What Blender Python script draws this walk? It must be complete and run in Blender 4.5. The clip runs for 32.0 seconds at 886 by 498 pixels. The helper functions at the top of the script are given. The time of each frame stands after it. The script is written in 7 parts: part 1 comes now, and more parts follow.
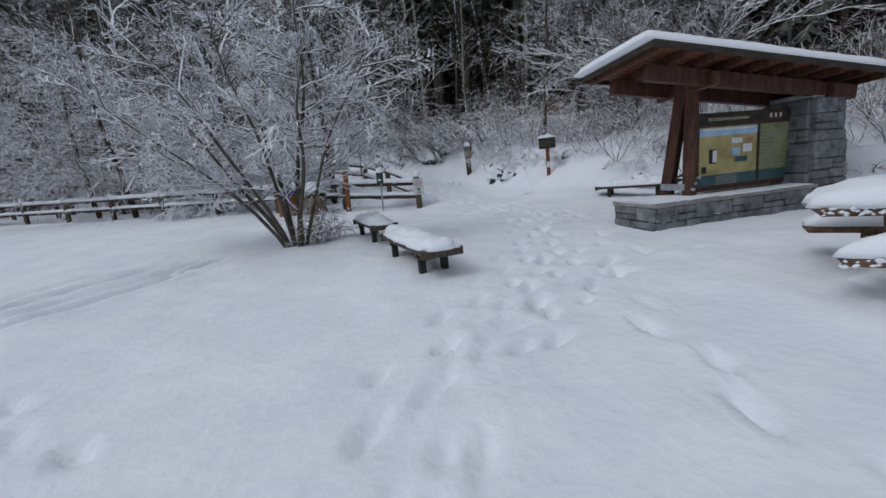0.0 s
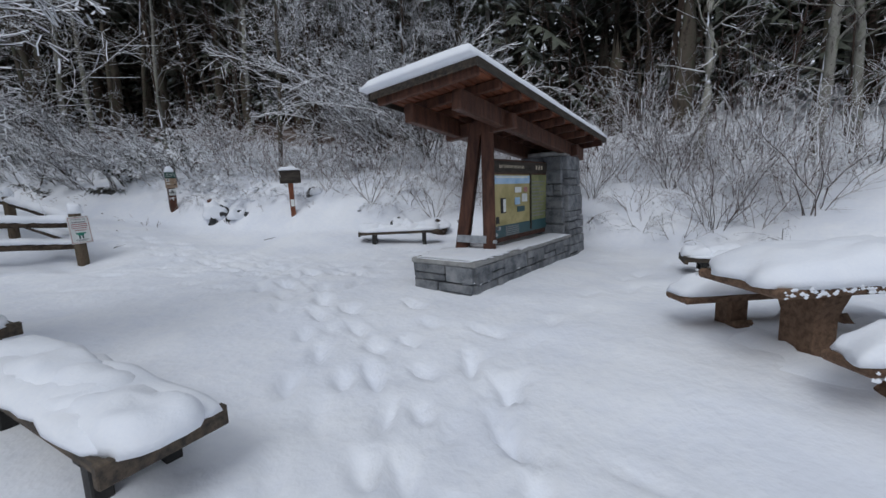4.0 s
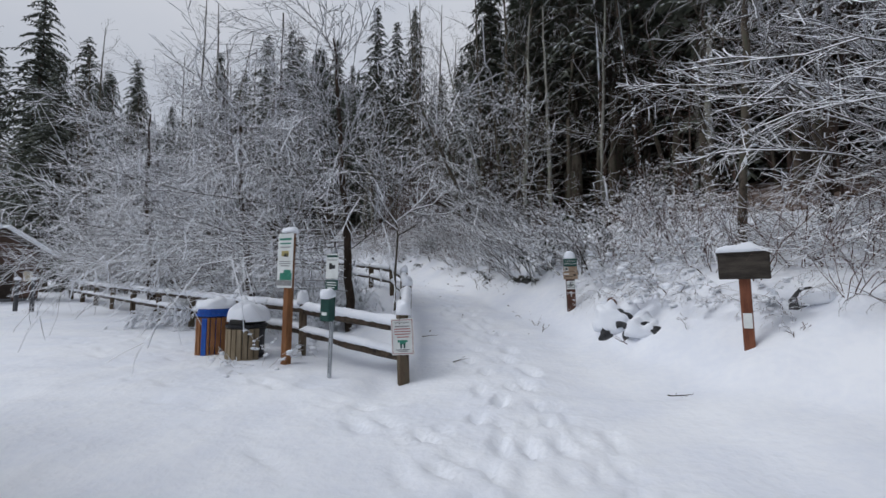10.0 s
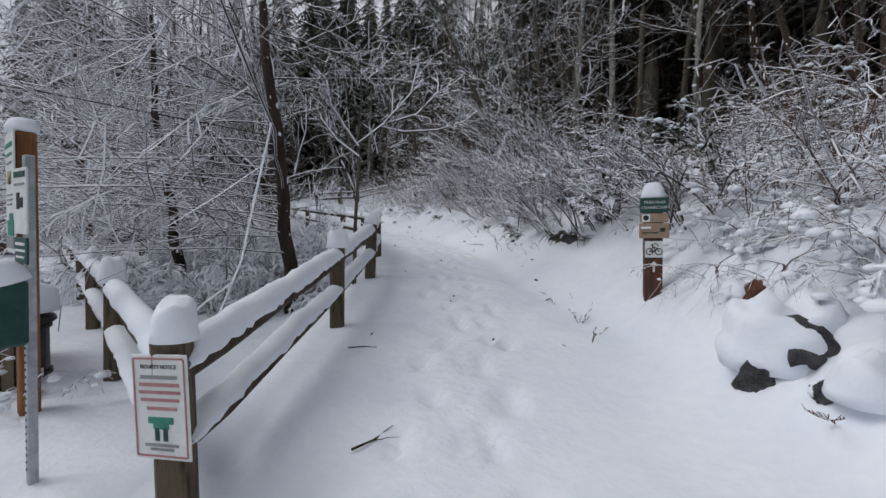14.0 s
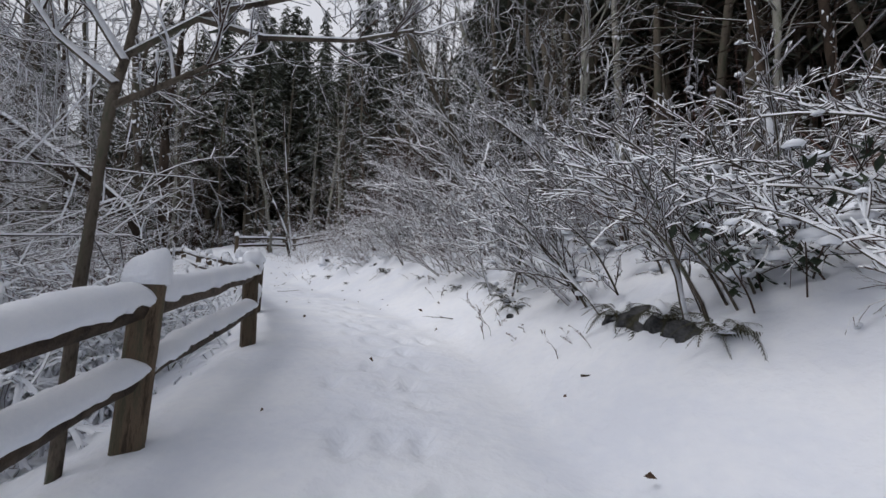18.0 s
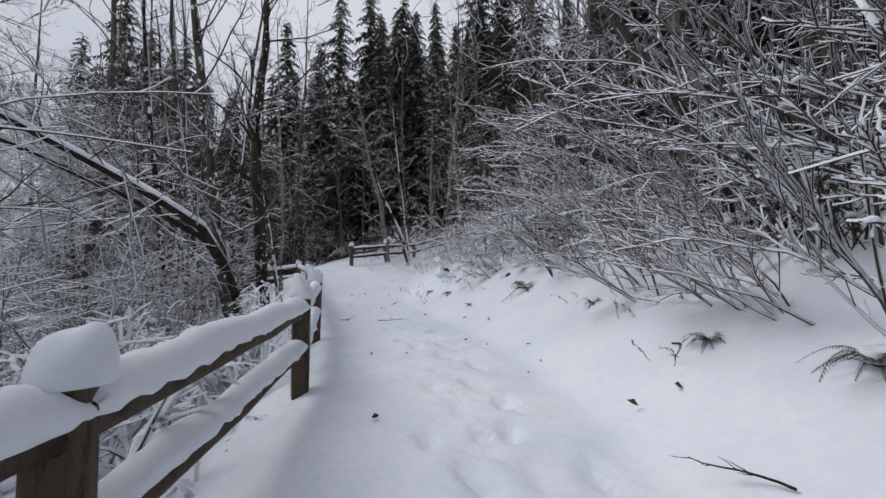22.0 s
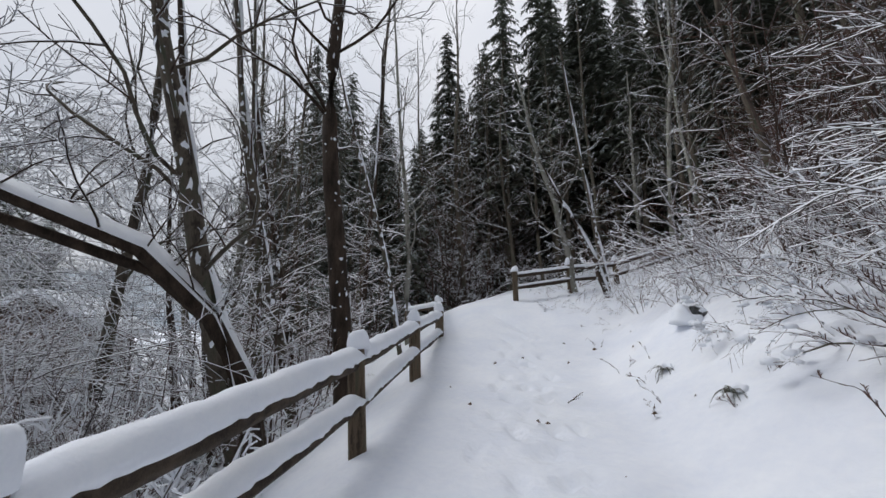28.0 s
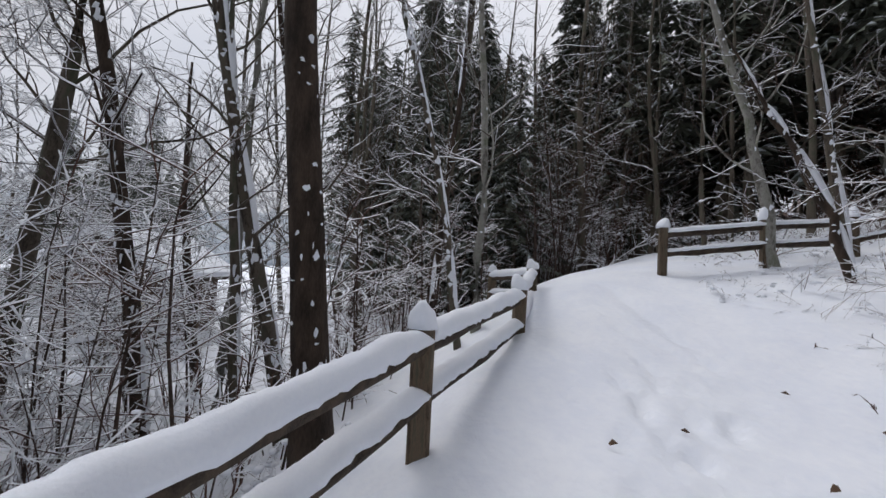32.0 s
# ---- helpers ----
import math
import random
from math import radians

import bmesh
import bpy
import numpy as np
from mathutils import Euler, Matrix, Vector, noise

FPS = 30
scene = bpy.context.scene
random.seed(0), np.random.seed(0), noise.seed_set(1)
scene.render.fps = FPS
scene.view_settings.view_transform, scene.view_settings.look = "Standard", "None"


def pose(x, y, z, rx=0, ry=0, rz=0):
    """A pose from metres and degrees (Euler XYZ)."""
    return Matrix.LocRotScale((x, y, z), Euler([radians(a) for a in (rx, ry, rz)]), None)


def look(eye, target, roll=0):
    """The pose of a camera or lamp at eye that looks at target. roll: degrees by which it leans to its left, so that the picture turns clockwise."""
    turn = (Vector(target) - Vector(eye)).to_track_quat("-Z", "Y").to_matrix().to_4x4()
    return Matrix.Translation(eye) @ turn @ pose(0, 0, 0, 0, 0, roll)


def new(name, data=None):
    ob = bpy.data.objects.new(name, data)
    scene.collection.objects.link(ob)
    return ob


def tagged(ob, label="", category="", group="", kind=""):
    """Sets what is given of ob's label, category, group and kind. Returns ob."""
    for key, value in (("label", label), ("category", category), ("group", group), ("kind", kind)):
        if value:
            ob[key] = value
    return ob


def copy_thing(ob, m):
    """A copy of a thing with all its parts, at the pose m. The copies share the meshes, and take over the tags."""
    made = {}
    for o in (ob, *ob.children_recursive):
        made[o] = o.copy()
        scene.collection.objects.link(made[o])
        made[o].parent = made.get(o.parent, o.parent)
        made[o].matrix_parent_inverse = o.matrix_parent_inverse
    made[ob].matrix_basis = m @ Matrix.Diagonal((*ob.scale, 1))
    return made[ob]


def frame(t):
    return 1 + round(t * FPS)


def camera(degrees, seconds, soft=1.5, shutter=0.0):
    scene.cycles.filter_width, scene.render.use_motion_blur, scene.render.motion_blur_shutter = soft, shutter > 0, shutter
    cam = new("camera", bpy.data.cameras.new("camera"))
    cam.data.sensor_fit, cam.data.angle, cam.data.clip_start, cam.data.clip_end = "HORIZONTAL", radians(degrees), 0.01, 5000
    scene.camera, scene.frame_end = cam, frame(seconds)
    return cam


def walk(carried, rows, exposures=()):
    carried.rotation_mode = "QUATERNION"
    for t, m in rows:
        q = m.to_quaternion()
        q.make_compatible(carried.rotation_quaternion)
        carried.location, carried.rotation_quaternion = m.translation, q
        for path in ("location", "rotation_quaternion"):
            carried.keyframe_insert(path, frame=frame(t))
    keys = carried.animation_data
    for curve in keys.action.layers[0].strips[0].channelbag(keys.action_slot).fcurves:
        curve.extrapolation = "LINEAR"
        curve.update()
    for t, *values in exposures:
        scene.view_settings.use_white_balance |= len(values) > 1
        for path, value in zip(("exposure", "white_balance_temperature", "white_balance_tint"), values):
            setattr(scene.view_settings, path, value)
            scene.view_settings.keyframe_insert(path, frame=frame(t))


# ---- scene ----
cam = camera(94.0, 32.0, soft=1.5, shutter=0.08)
PATH = [
    (0, (0.063, 0.857, 1.325), (0.146, 2.822, 0.96), -5.4),
    (0.5, (-0.186, 1.323, 1.331), (0.024, 3.277, 0.958), -10.5),
    (1, (-0.467, 1.767, 1.367), (0.025, 3.659, 0.947), -7.8),
    (1.5, (-0.716, 2.159, 1.432), (0.317, 3.821, 1.019), -6.9),
    (2, (-0.689, 2.354, 1.451), (0.527, 3.87, 0.98), -4.3),
    (2.5, (-0.508, 2.637, 1.442), (0.76, 4.084, 0.897), -5.1),
    (4.5, (0.337, 4.111, 1.455), (1.633, 5.615, 1.219), -1.7),
    (5, (0.616, 4.486, 1.375), (1.921, 5.929, 0.91), -0.4),
    (5.5, (0.841, 4.921, 1.595), (2.053, 6.398, 1.004), -2.4),
    (6, (1.216, 5.22, 1.618), (2.279, 6.875, 1.256), -1.1),
    (6.5, (1.51, 5.605, 1.679), (2.363, 7.361, 1.247), 0.2),
    (7, (1.728, 6.095, 1.706), (1.992, 8.078, 1.701), -2.3),
    (7.5, (2.021, 6.506, 1.688), (2.097, 8.505, 1.702), 0.0),
    (8, (2.233, 6.877, 1.729), (1.841, 8.838, 1.756), -0.7),
    (8.5, (2.412, 7.451, 1.728), (2.005, 9.395, 1.959), -0.3),
    (9, (2.581, 7.955, 1.75), (1.943, 9.847, 1.871), -2.2),
    (9.5, (2.699, 8.362, 1.788), (1.859, 10.177, 1.831), 0.2),
    (10, (2.761, 8.965, 1.751), (2.085, 10.84, 1.912), -0.0),
    (10.5, (2.725, 9.481, 1.729), (2.116, 11.386, 1.716), -0.3),
    (11, (2.817, 10.079, 1.733), (2.127, 11.956, 1.719), 0.0),
    (11.5, (2.651, 10.677, 1.719), (1.995, 12.565, 1.757), 0.5),
    (12, (2.603, 11.132, 1.732), (1.839, 12.979, 1.651), 3.2),
    (12.5, (2.651, 11.663, 1.813), (1.797, 13.468, 1.926), 0.1),
    (13, (2.596, 12.304, 1.821), (1.847, 14.155, 1.946), 3.1),
    (13.5, (2.457, 12.872, 1.811), (1.659, 14.706, 1.788), 2.0),
    (15.5, (1.448, 15.364, 1.946), (0.363, 17.044, 1.9), -3.7),
    (16, (1.169, 15.772, 2.054), (0.22, 17.529, 2.159), 0.4),
    (16.5, (0.854, 16.216, 2.121), (0.002, 18.008, 2.372), 3.7),
    (17, (0.754, 16.718, 2.085), (-0.135, 18.5, 2.27), -2.5),
    (17.5, (0.516, 17.3, 2.046), (-0.253, 19.14, 2.209), 1.3),
    (18, (0.343, 17.834, 2.02), (-0.36, 19.695, 2.231), 1.5),
    (18.5, (0.134, 18.332, 2.168), (-0.638, 20.156, 2.443), -3.7),
    (19, (-0.118, 18.805, 2.23), (-1.091, 20.529, 2.516), -2.5),
    (19.5, (-0.409, 19.35, 2.217), (-1.424, 21.033, 2.59), -1.7),
    (20, (-0.63, 19.781, 2.295), (-1.888, 21.309, 2.585), -4.5),
    (20.5, (-0.979, 20.16, 2.398), (-2.112, 21.78, 2.699), -1.0),
    (21, (-1.284, 20.672, 2.471), (-2.461, 22.246, 2.839), -1.4),
    (21.5, (-1.614, 21.151, 2.536), (-2.844, 22.704, 2.813), -2.1),
    (22, (-1.926, 21.553, 2.604), (-3.159, 23.116, 2.8), -0.8),
    (22.5, (-2.206, 22.097, 2.63), (-3.399, 23.67, 2.957), -1.3),
    (23, (-2.51, 22.535, 2.763), (-3.728, 24.055, 3.217), 0.2),
    (23.5, (-2.679, 22.795, 2.954), (-3.625, 24.387, 3.709), 0.7),
    (24, (-2.864, 23.202, 2.958), (-3.694, 24.774, 3.874), -0.8),
    (24.5, (-3.184, 23.684, 2.959), (-4.079, 25.389, 3.501), -0.3),
    (26.5, (-5.124, 25.381, 2.956), (-6.376, 26.929, 3.143), 1.3),
    (27, (-5.59, 25.833, 3.122), (-6.956, 27.285, 3.279), -1.1),
    (27.5, (-6.107, 26.248, 3.177), (-7.731, 27.396, 3.392), -1.8),
    (28, (-6.533, 26.667, 3.23), (-8.321, 27.496, 3.573), -1.3),
    (28.5, (-6.992, 27.054, 3.289), (-8.767, 27.957, 3.473), -1.3),
    (29, (-7.485, 27.42, 3.328), (-9.43, 27.797, 3.598), -5.1),
    (29.5, (-7.962, 27.685, 3.399), (-9.958, 27.71, 3.519), -3.8),
    (30, (-8.483, 27.998, 3.611), (-10.458, 27.899, 3.905), -0.2),
    (30.5, (-8.924, 28.377, 3.701), (-10.906, 28.155, 3.851), -1.4),
    (31, (-9.422, 28.657, 3.579), (-11.394, 28.482, 3.857), 0.2),
    (31.5, (-9.832, 28.72, 3.641), (-11.823, 28.886, 3.728), 1.7),
    (32, (-10.164, 28.931, 3.69), (-12.143, 29.206, 3.792), 2.9),
]
EXPOSURE = [(0.0, -0.6, 5900, 9), (2.5, -0.6, 5900, 9), (5.0, -0.36, 5950, 9), (6.0, -0.44, 5950, 9), (7.0, -0.36, 5950, 9), (8.0, -0.21, 6000, 9), (10.0, -0.2, 6050, 10), (11.0, -0.24, 6050, 10), (13.0, -0.22, 6100, 10), (16.0, -0.08, 6250, 12), (18.0, 0.03, 6250, 12), (20.0, -0.02, 6250, 12), (22.0, -0.05, 6100, 11), (24.0, 0.0, 6400, 13), (28.0, 0.17, 6200, 10), (32.0, 0.24, 6250, 12)]
walk(cam, [(t, look(eye, target, roll)) for t, eye, target, roll in PATH], EXPOSURE)

# ---------- light ----------
world = bpy.data.worlds.new("overcast_sky")
scene.world = world
world.use_nodes = True
wn = world.node_tree.nodes
wl = world.node_tree.links
wn.clear()
w_out = wn.new("ShaderNodeOutputWorld")
w_bg = wn.new("ShaderNodeBackground")
w_sky = wn.new("ShaderNodeTexSky")
w_sky.sky_type, w_sky.sun_disc = "NISHITA", False
w_sky.sun_elevation, w_sky.sun_rotation = radians(49), radians(297)
w_sky.altitude, w_sky.air_density, w_sky.dust_density = 300, 1.0, 3.0
w_co = wn.new("ShaderNodeTexCoord")
w_noise = wn.new("ShaderNodeTexNoise")
w_noise.inputs["Scale"].default_value = 2.2
w_noise.inputs["Detail"].default_value = 5
w_ramp = wn.new("ShaderNodeValToRGB")
w_ramp.color_ramp.elements[0].position, w_ramp.color_ramp.elements[0].color = 0.3, (6.6, 6.9, 7.5, 1)
w_ramp.color_ramp.elements[1].position, w_ramp.color_ramp.elements[1].color = 0.75, (8.6, 8.5, 8.6, 1)
w_mix = wn.new("ShaderNodeMix")
w_mix.data_type = "RGBA"
w_mix.inputs["Factor"].default_value = 0.96
wl.new(w_co.outputs["Generated"], w_noise.inputs["Vector"])
wl.new(w_noise.outputs["Fac"], w_ramp.inputs["Fac"])
wl.new(w_sky.outputs["Color"], w_mix.inputs["A"])
wl.new(w_ramp.outputs["Color"], w_mix.inputs["B"])
# an overcast sky is brightest overhead
w_xyz = wn.new("ShaderNodeSeparateXYZ")
w_lift = wn.new("ShaderNodeMapRange")
w_lift.inputs["To Min"].default_value, w_lift.inputs["To Max"].default_value = 0.86, 1.2
w_bend = wn.new("ShaderNodeMath")
w_bend.operation = "POWER"
w_bend.inputs[1].default_value = 1.6
w_bend.use_clamp = True
w_scale = wn.new("ShaderNodeVectorMath")
w_scale.operation = "SCALE"
wl.new(w_co.outputs["Generated"], w_xyz.inputs["Vector"])
wl.new(w_xyz.outputs["Z"], w_bend.inputs[0])
wl.new(w_bend.outputs[0], w_lift.inputs["Value"])
wl.new(w_mix.outputs["Result"], w_scale.inputs[0])
wl.new(w_lift.outputs["Result"], w_scale.inputs["Scale"])
wl.new(w_scale.outputs["Vector"], w_bg.inputs["Color"])
w_bg.inputs["Strength"].default_value = 0.086
wl.new(w_bg.outputs["Background"], w_out.inputs["Surface"])
sun = new("sun", bpy.data.lights.new("sun", "SUN"))
sun.data.energy, sun.data.angle, sun.data.color = 1.35, radians(30), (1.0, 0.96, 0.9)
sun.matrix_world = look((-14, 5, 18), (0, 12, 0))

# ---------- materials ----------


def mat(name, colors, rough=0.7, scale=8.0, bump=0.2, stretch=(1, 1, 1), metal=0.0, fine=60.0, spread=(0.35, 0.65), random_tint=0.0, dist=0.02, spec=0.3):
    """A surface of two colours in noise, at two scales, with relief."""
    m = bpy.data.materials.new(name)
    m.use_nodes = True
    n, l = m.node_tree.nodes, m.node_tree.links
    b = n["Principled BSDF"]
    co = n.new("ShaderNodeTexCoord")
    mp = n.new("ShaderNodeMapping")
    mp.inputs["Scale"].default_value = stretch
    l.new(co.outputs["Object"], mp.inputs["Vector"])
    a = n.new("ShaderNodeTexNoise")
    a.inputs["Scale"].default_value, a.inputs["Detail"].default_value, a.inputs["Roughness"].default_value = scale, 6, 0.6
    f = n.new("ShaderNodeTexNoise")
    f.inputs["Scale"].default_value, f.inputs["Detail"].default_value = fine, 3
    l.new(mp.outputs["Vector"], a.inputs["Vector"])
    l.new(mp.outputs["Vector"], f.inputs["Vector"])
    r = n.new("ShaderNodeValToRGB")
    e = r.color_ramp.elements
    e[0].position, e[1].position = spread
    e[0].color, e[1].color = (*colors[0], 1), (*colors[-1], 1)
    for k, c in enumerate(colors[1:-1]):
        e.new(spread[0] + (spread[1] - spread[0]) * (k + 1) / (len(colors) - 1)).color = (*c, 1)
    add = n.new("ShaderNodeMath")
    add.operation = "MULTIPLY_ADD"
    add.inputs[1].default_value = 0.35
    l.new(f.outputs["Fac"], add.inputs[0])
    sub = n.new("ShaderNodeMath")
    sub.operation = "SUBTRACT"
    sub.inputs[1].default_value = 0.175
    l.new(a.outputs["Fac"], sub.inputs[0])
    l.new(sub.outputs[0], add.inputs[2])
    l.new(add.outputs[0], r.inputs["Fac"])
    last = r.outputs["Color"]
    if random_tint:
        oi = n.new("ShaderNodeObjectInfo")
        mr = n.new("ShaderNodeMapRange")
        mr.inputs["To Min"].default_value, mr.inputs["To Max"].default_value = 1 - random_tint, 1 + random_tint
        l.new(oi.outputs["Random"], mr.inputs["Value"])
        hs = n.new("ShaderNodeHueSaturation")
        l.new(mr.outputs["Result"], hs.inputs["Value"])
        l.new(last, hs.inputs["Color"])
        last = hs.outputs["Color"]
    l.new(last, b.inputs["Base Color"])
    bp = n.new("ShaderNodeBump")
    bp.inputs["Strength"].default_value, bp.inputs["Distance"].default_value = bump, dist
    l.new(add.outputs[0], bp.inputs["Height"])
    l.new(bp.outputs["Normal"], b.inputs["Normal"])
    b.inputs["Roughness"].default_value, b.inputs["Metallic"].default_value = rough, metal
    b.inputs["Specular IOR Level"].default_value = spec
    return m


SNOW = mat("snow", [(0.80, 0.83, 0.89), (0.86, 0.88, 0.92)], 0.75, 3.0, 0.35, fine=55, dist=0.02, spec=0.2)
SNOW_GROUND = mat("snow_ground", [(0.78, 0.81, 0.88), (0.86, 0.88, 0.92)], 0.8, 0.9, 0.7, fine=11, dist=0.05, spec=0.15)
SNOW_CRUST = mat("snow_frost", [(0.72, 0.75, 0.8), (0.88, 0.89, 0.92)], 0.8, 14.0, 0.5, fine=90, spec=0.15)
BARK = mat("bark", [(0.035, 0.028, 0.022), (0.11, 0.09, 0.07), (0.07, 0.075, 0.05)], 0.9, 5.0, 0.8, (1, 1, 0.35), dist=0.03)
ROCK = mat("dark_rock", [(0.025, 0.026, 0.028), (0.09, 0.09, 0.092)], 0.9, 6.0, 0.9, fine=50, dist=0.03)
BARK_DARK = mat("bark_dark", [(0.02, 0.014, 0.010), (0.065, 0.045, 0.032)], 0.9, 6.0, 0.9, (1, 1, 0.3), dist=0.03)
BARK_PALE = mat("bark_pale", [(0.10, 0.09, 0.075), (0.3, 0.29, 0.26), (0.16, 0.17, 0.12)], 0.85, 5.0, 0.5, (1, 1, 0.5), dist=0.02, random_tint=0.25)
TWIG = mat("twig_bark", [(0.03, 0.022, 0.018), (0.10, 0.068, 0.055)], 0.85, 9.0, 0.3)
TWIG_RED = mat("twig_reddish", [(0.07, 0.035, 0.028), (0.15, 0.085, 0.065)], 0.85, 9.0, 0.3)
NEEDLE = mat("fir_needles", [(0.065, 0.072, 0.058), (0.13, 0.14, 0.11)], 0.9, 1.2, 0.3, random_tint=0.35)
# dusted snow on the firs; its mid-grey also puts haze into the colour
NEEDLE_SNOW_HAZED = mat("fir_snow_hazed", [(0.24, 0.27, 0.27), (0.6, 0.63, 0.67)], 0.8, 1.3, 0.3, spread=(0.4, 0.85))
FERN = mat("fern_fronds", [(0.022, 0.024, 0.014), (0.06, 0.055, 0.03)], 0.8, 7.0, 0.3)
FENCE_WOOD = mat("weathered_fence_wood", [(0.045, 0.033, 0.023), (0.135, 0.098, 0.066), (0.08, 0.075, 0.05)], 0.85, 5.0, 0.6, (4, 4, 0.5), random_tint=0.2)
RAIL_WOOD = mat("dark_rail_wood", [(0.03, 0.022, 0.016), (0.09, 0.065, 0.045)], 0.85, 5.0, 0.6, (2, 2, 2), random_tint=0.2)
KIOSK_WOOD = mat("stained_kiosk_timber", [(0.042, 0.018, 0.012), (0.105, 0.046, 0.028)], 0.6, 4.0, 0.4, (3, 3, 0.6), random_tint=0.15)
KIOSK_DECK = mat("kiosk_roof_boards", [(0.105, 0.034, 0.018), (0.21, 0.075, 0.036)], 0.6, 3.0, 0.4, (0.6, 4, 4), random_tint=0.18)
STONE = mat("granite_block", [(0.08, 0.088, 0.096), (0.16, 0.168, 0.18), (0.23, 0.235, 0.24)], 0.85, 5.0, 0.7, fine=70, random_tint=0.22, dist=0.03)
MORTAR = mat("mortar", [(0.16, 0.16, 0.16), (0.24, 0.24, 0.235)], 0.95, 12.0, 0.6)
CONCRETE = mat("concrete_slab", [(0.2, 0.2, 0.195), (0.33, 0.33, 0.32)], 0.9, 6.0, 0.5)
BENCH_WOOD = mat("dark_bench_plank", [(0.035, 0.03, 0.027), (0.11, 0.085, 0.06)], 0.8, 5.0, 0.5, (0.7, 5, 5), random_tint=0.2)
BENCH_METAL = mat("black_bench_leg", [(0.012, 0.012, 0.012), (0.035, 0.033, 0.03)], 0.6, 8.0, 0.2)
PICNIC = mat("brown_aggregate_concrete", [(0.09, 0.055, 0.035), (0.2, 0.125, 0.08)], 0.85, 20.0, 0.5, fine=150)
RUST_POST = mat("orange_stained_post", [(0.15, 0.062, 0.024), (0.29, 0.13, 0.05)], 0.7, 4.0, 0.4, (4, 4, 0.5))
RED_POST = mat("red_brown_post", [(0.12, 0.04, 0.022), (0.22, 0.085, 0.045)], 0.75, 4.0, 0.4, (4, 4, 0.5))
BOARD_DARK = mat("dark_sign_board", [(0.022, 0.018, 0.014), (0.06, 0.05, 0.04)], 0.7, 5.0, 0.4, (0.7, 3, 3))
GREEN_DARK = mat("dark_green_paint", [(0.012, 0.05, 0.042), (0.022, 0.075, 0.06)], 0.5, 10.0, 0.1)
GREEN_SIGN = mat("green_sign_paint", [(0.03, 0.18, 0.12), (0.05, 0.24, 0.17)], 0.5, 10.0, 0.05)
WHITE_SIGN = mat("white_sign_face", [(0.62, 0.64, 0.62), (0.74, 0.76, 0.74)], 0.5, 6.0, 0.05)
RED_PRINT = mat("red_print", [(0.34, 0.15, 0.15), (0.44, 0.22, 0.21)], 0.5, 20.0, 0.05)
BLACK_PRINT = mat("black_print", [(0.015, 0.015, 0.015), (0.03, 0.03, 0.03)], 0.5, 20.0, 0.05)
GREY_PRINT = mat("grey_print", [(0.2, 0.2, 0.2), (0.28, 0.28, 0.28)], 0.5, 20.0, 0.05)
CREAM_PRINT = mat("cream_print", [(0.55, 0.48, 0.36), (0.66, 0.58, 0.44)], 0.5, 20.0, 0.05)
TAN_SIGN = mat("tan_sign_face", [(0.25, 0.18, 0.12), (0.34, 0.25, 0.18)], 0.6, 10.0, 0.1)
MAP_YELLOW = mat("map_ochre", [(0.30, 0.26, 0.10), (0.5, 0.42, 0.2)], 0.4, 3.0, 0.03)
MAP_GREEN = mat("map_olive", [(0.17, 0.19, 0.08), (0.3, 0.3, 0.14)], 0.4, 4.0, 0.03)
MAP_BLUE = mat("map_sky_blue", [(0.25, 0.42, 0.62), (0.45, 0.6, 0.75)], 0.4, 3.0, 0.03)
MAP_TEAL = mat("map_dark_teal", [(0.03, 0.075, 0.085), (0.05, 0.11, 0.12)], 0.4, 3.0, 0.03)
STEEL = mat("galvanised_steel", [(0.32, 0.34, 0.36), (0.5, 0.52, 0.54)], 0.45, 9.0, 0.15, metal=0.7)
BIN_TAN = mat("tan_bin_slat", [(0.17, 0.13, 0.08), (0.30, 0.24, 0.16)], 0.75, 4.0, 0.3, (3, 3, 0.6), random_tint=0.15)
BIN_BROWN = mat("brown_bin_slat", [(0.19, 0.08, 0.03), (0.30, 0.14, 0.06)], 0.75, 4.0, 0.3, (3, 3, 0.6), random_tint=0.15)
BIN_BLUE = mat("blue_plastic", [(0.012, 0.06, 0.32), (0.02, 0.1, 0.42)], 0.4, 8.0, 0.1)
BIN_BLACK = mat("black_plastic", [(0.012, 0.012, 0.014), (0.03, 0.03, 0.034)], 0.45, 8.0, 0.15)
HOUSE_WALL = mat("brown_house_wall", [(0.075, 0.05, 0.04), (0.14, 0.09, 0.07)], 0.85, 3.0, 0.4, (1, 1, 4))
HOUSE_DARK = mat("dark_house_trim", [(0.03, 0.022, 0.018), (0.06, 0.045, 0.036)], 0.8, 3.0, 0.3)
HOUSE_GREY = mat("grey_cabin_wall", [(0.06, 0.065, 0.07), (0.13, 0.13, 0.135)], 0.85, 3.0, 0.4, (1, 1, 4))
DEADWOOD = mat("red_rotten_wood", [(0.07, 0.028, 0.018), (0.16, 0.07, 0.04)], 0.9, 6.0, 0.7)
LEAF_DEAD = mat("dead_brown_leaf", [(0.05, 0.03, 0.018), (0.12, 0.07, 0.04)], 0.8, 9.0, 0.3)
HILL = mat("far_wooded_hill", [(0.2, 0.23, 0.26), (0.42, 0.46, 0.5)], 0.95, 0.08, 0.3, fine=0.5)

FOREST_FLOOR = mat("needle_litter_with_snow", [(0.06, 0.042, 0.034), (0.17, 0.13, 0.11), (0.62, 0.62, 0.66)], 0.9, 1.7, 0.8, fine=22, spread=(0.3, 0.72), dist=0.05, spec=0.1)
LEAF_GREEN = mat("evergreen_leaf", [(0.012, 0.02, 0.012), (0.035, 0.05, 0.026)], 0.55, 9.0, 0.2, random_tint=0.2)

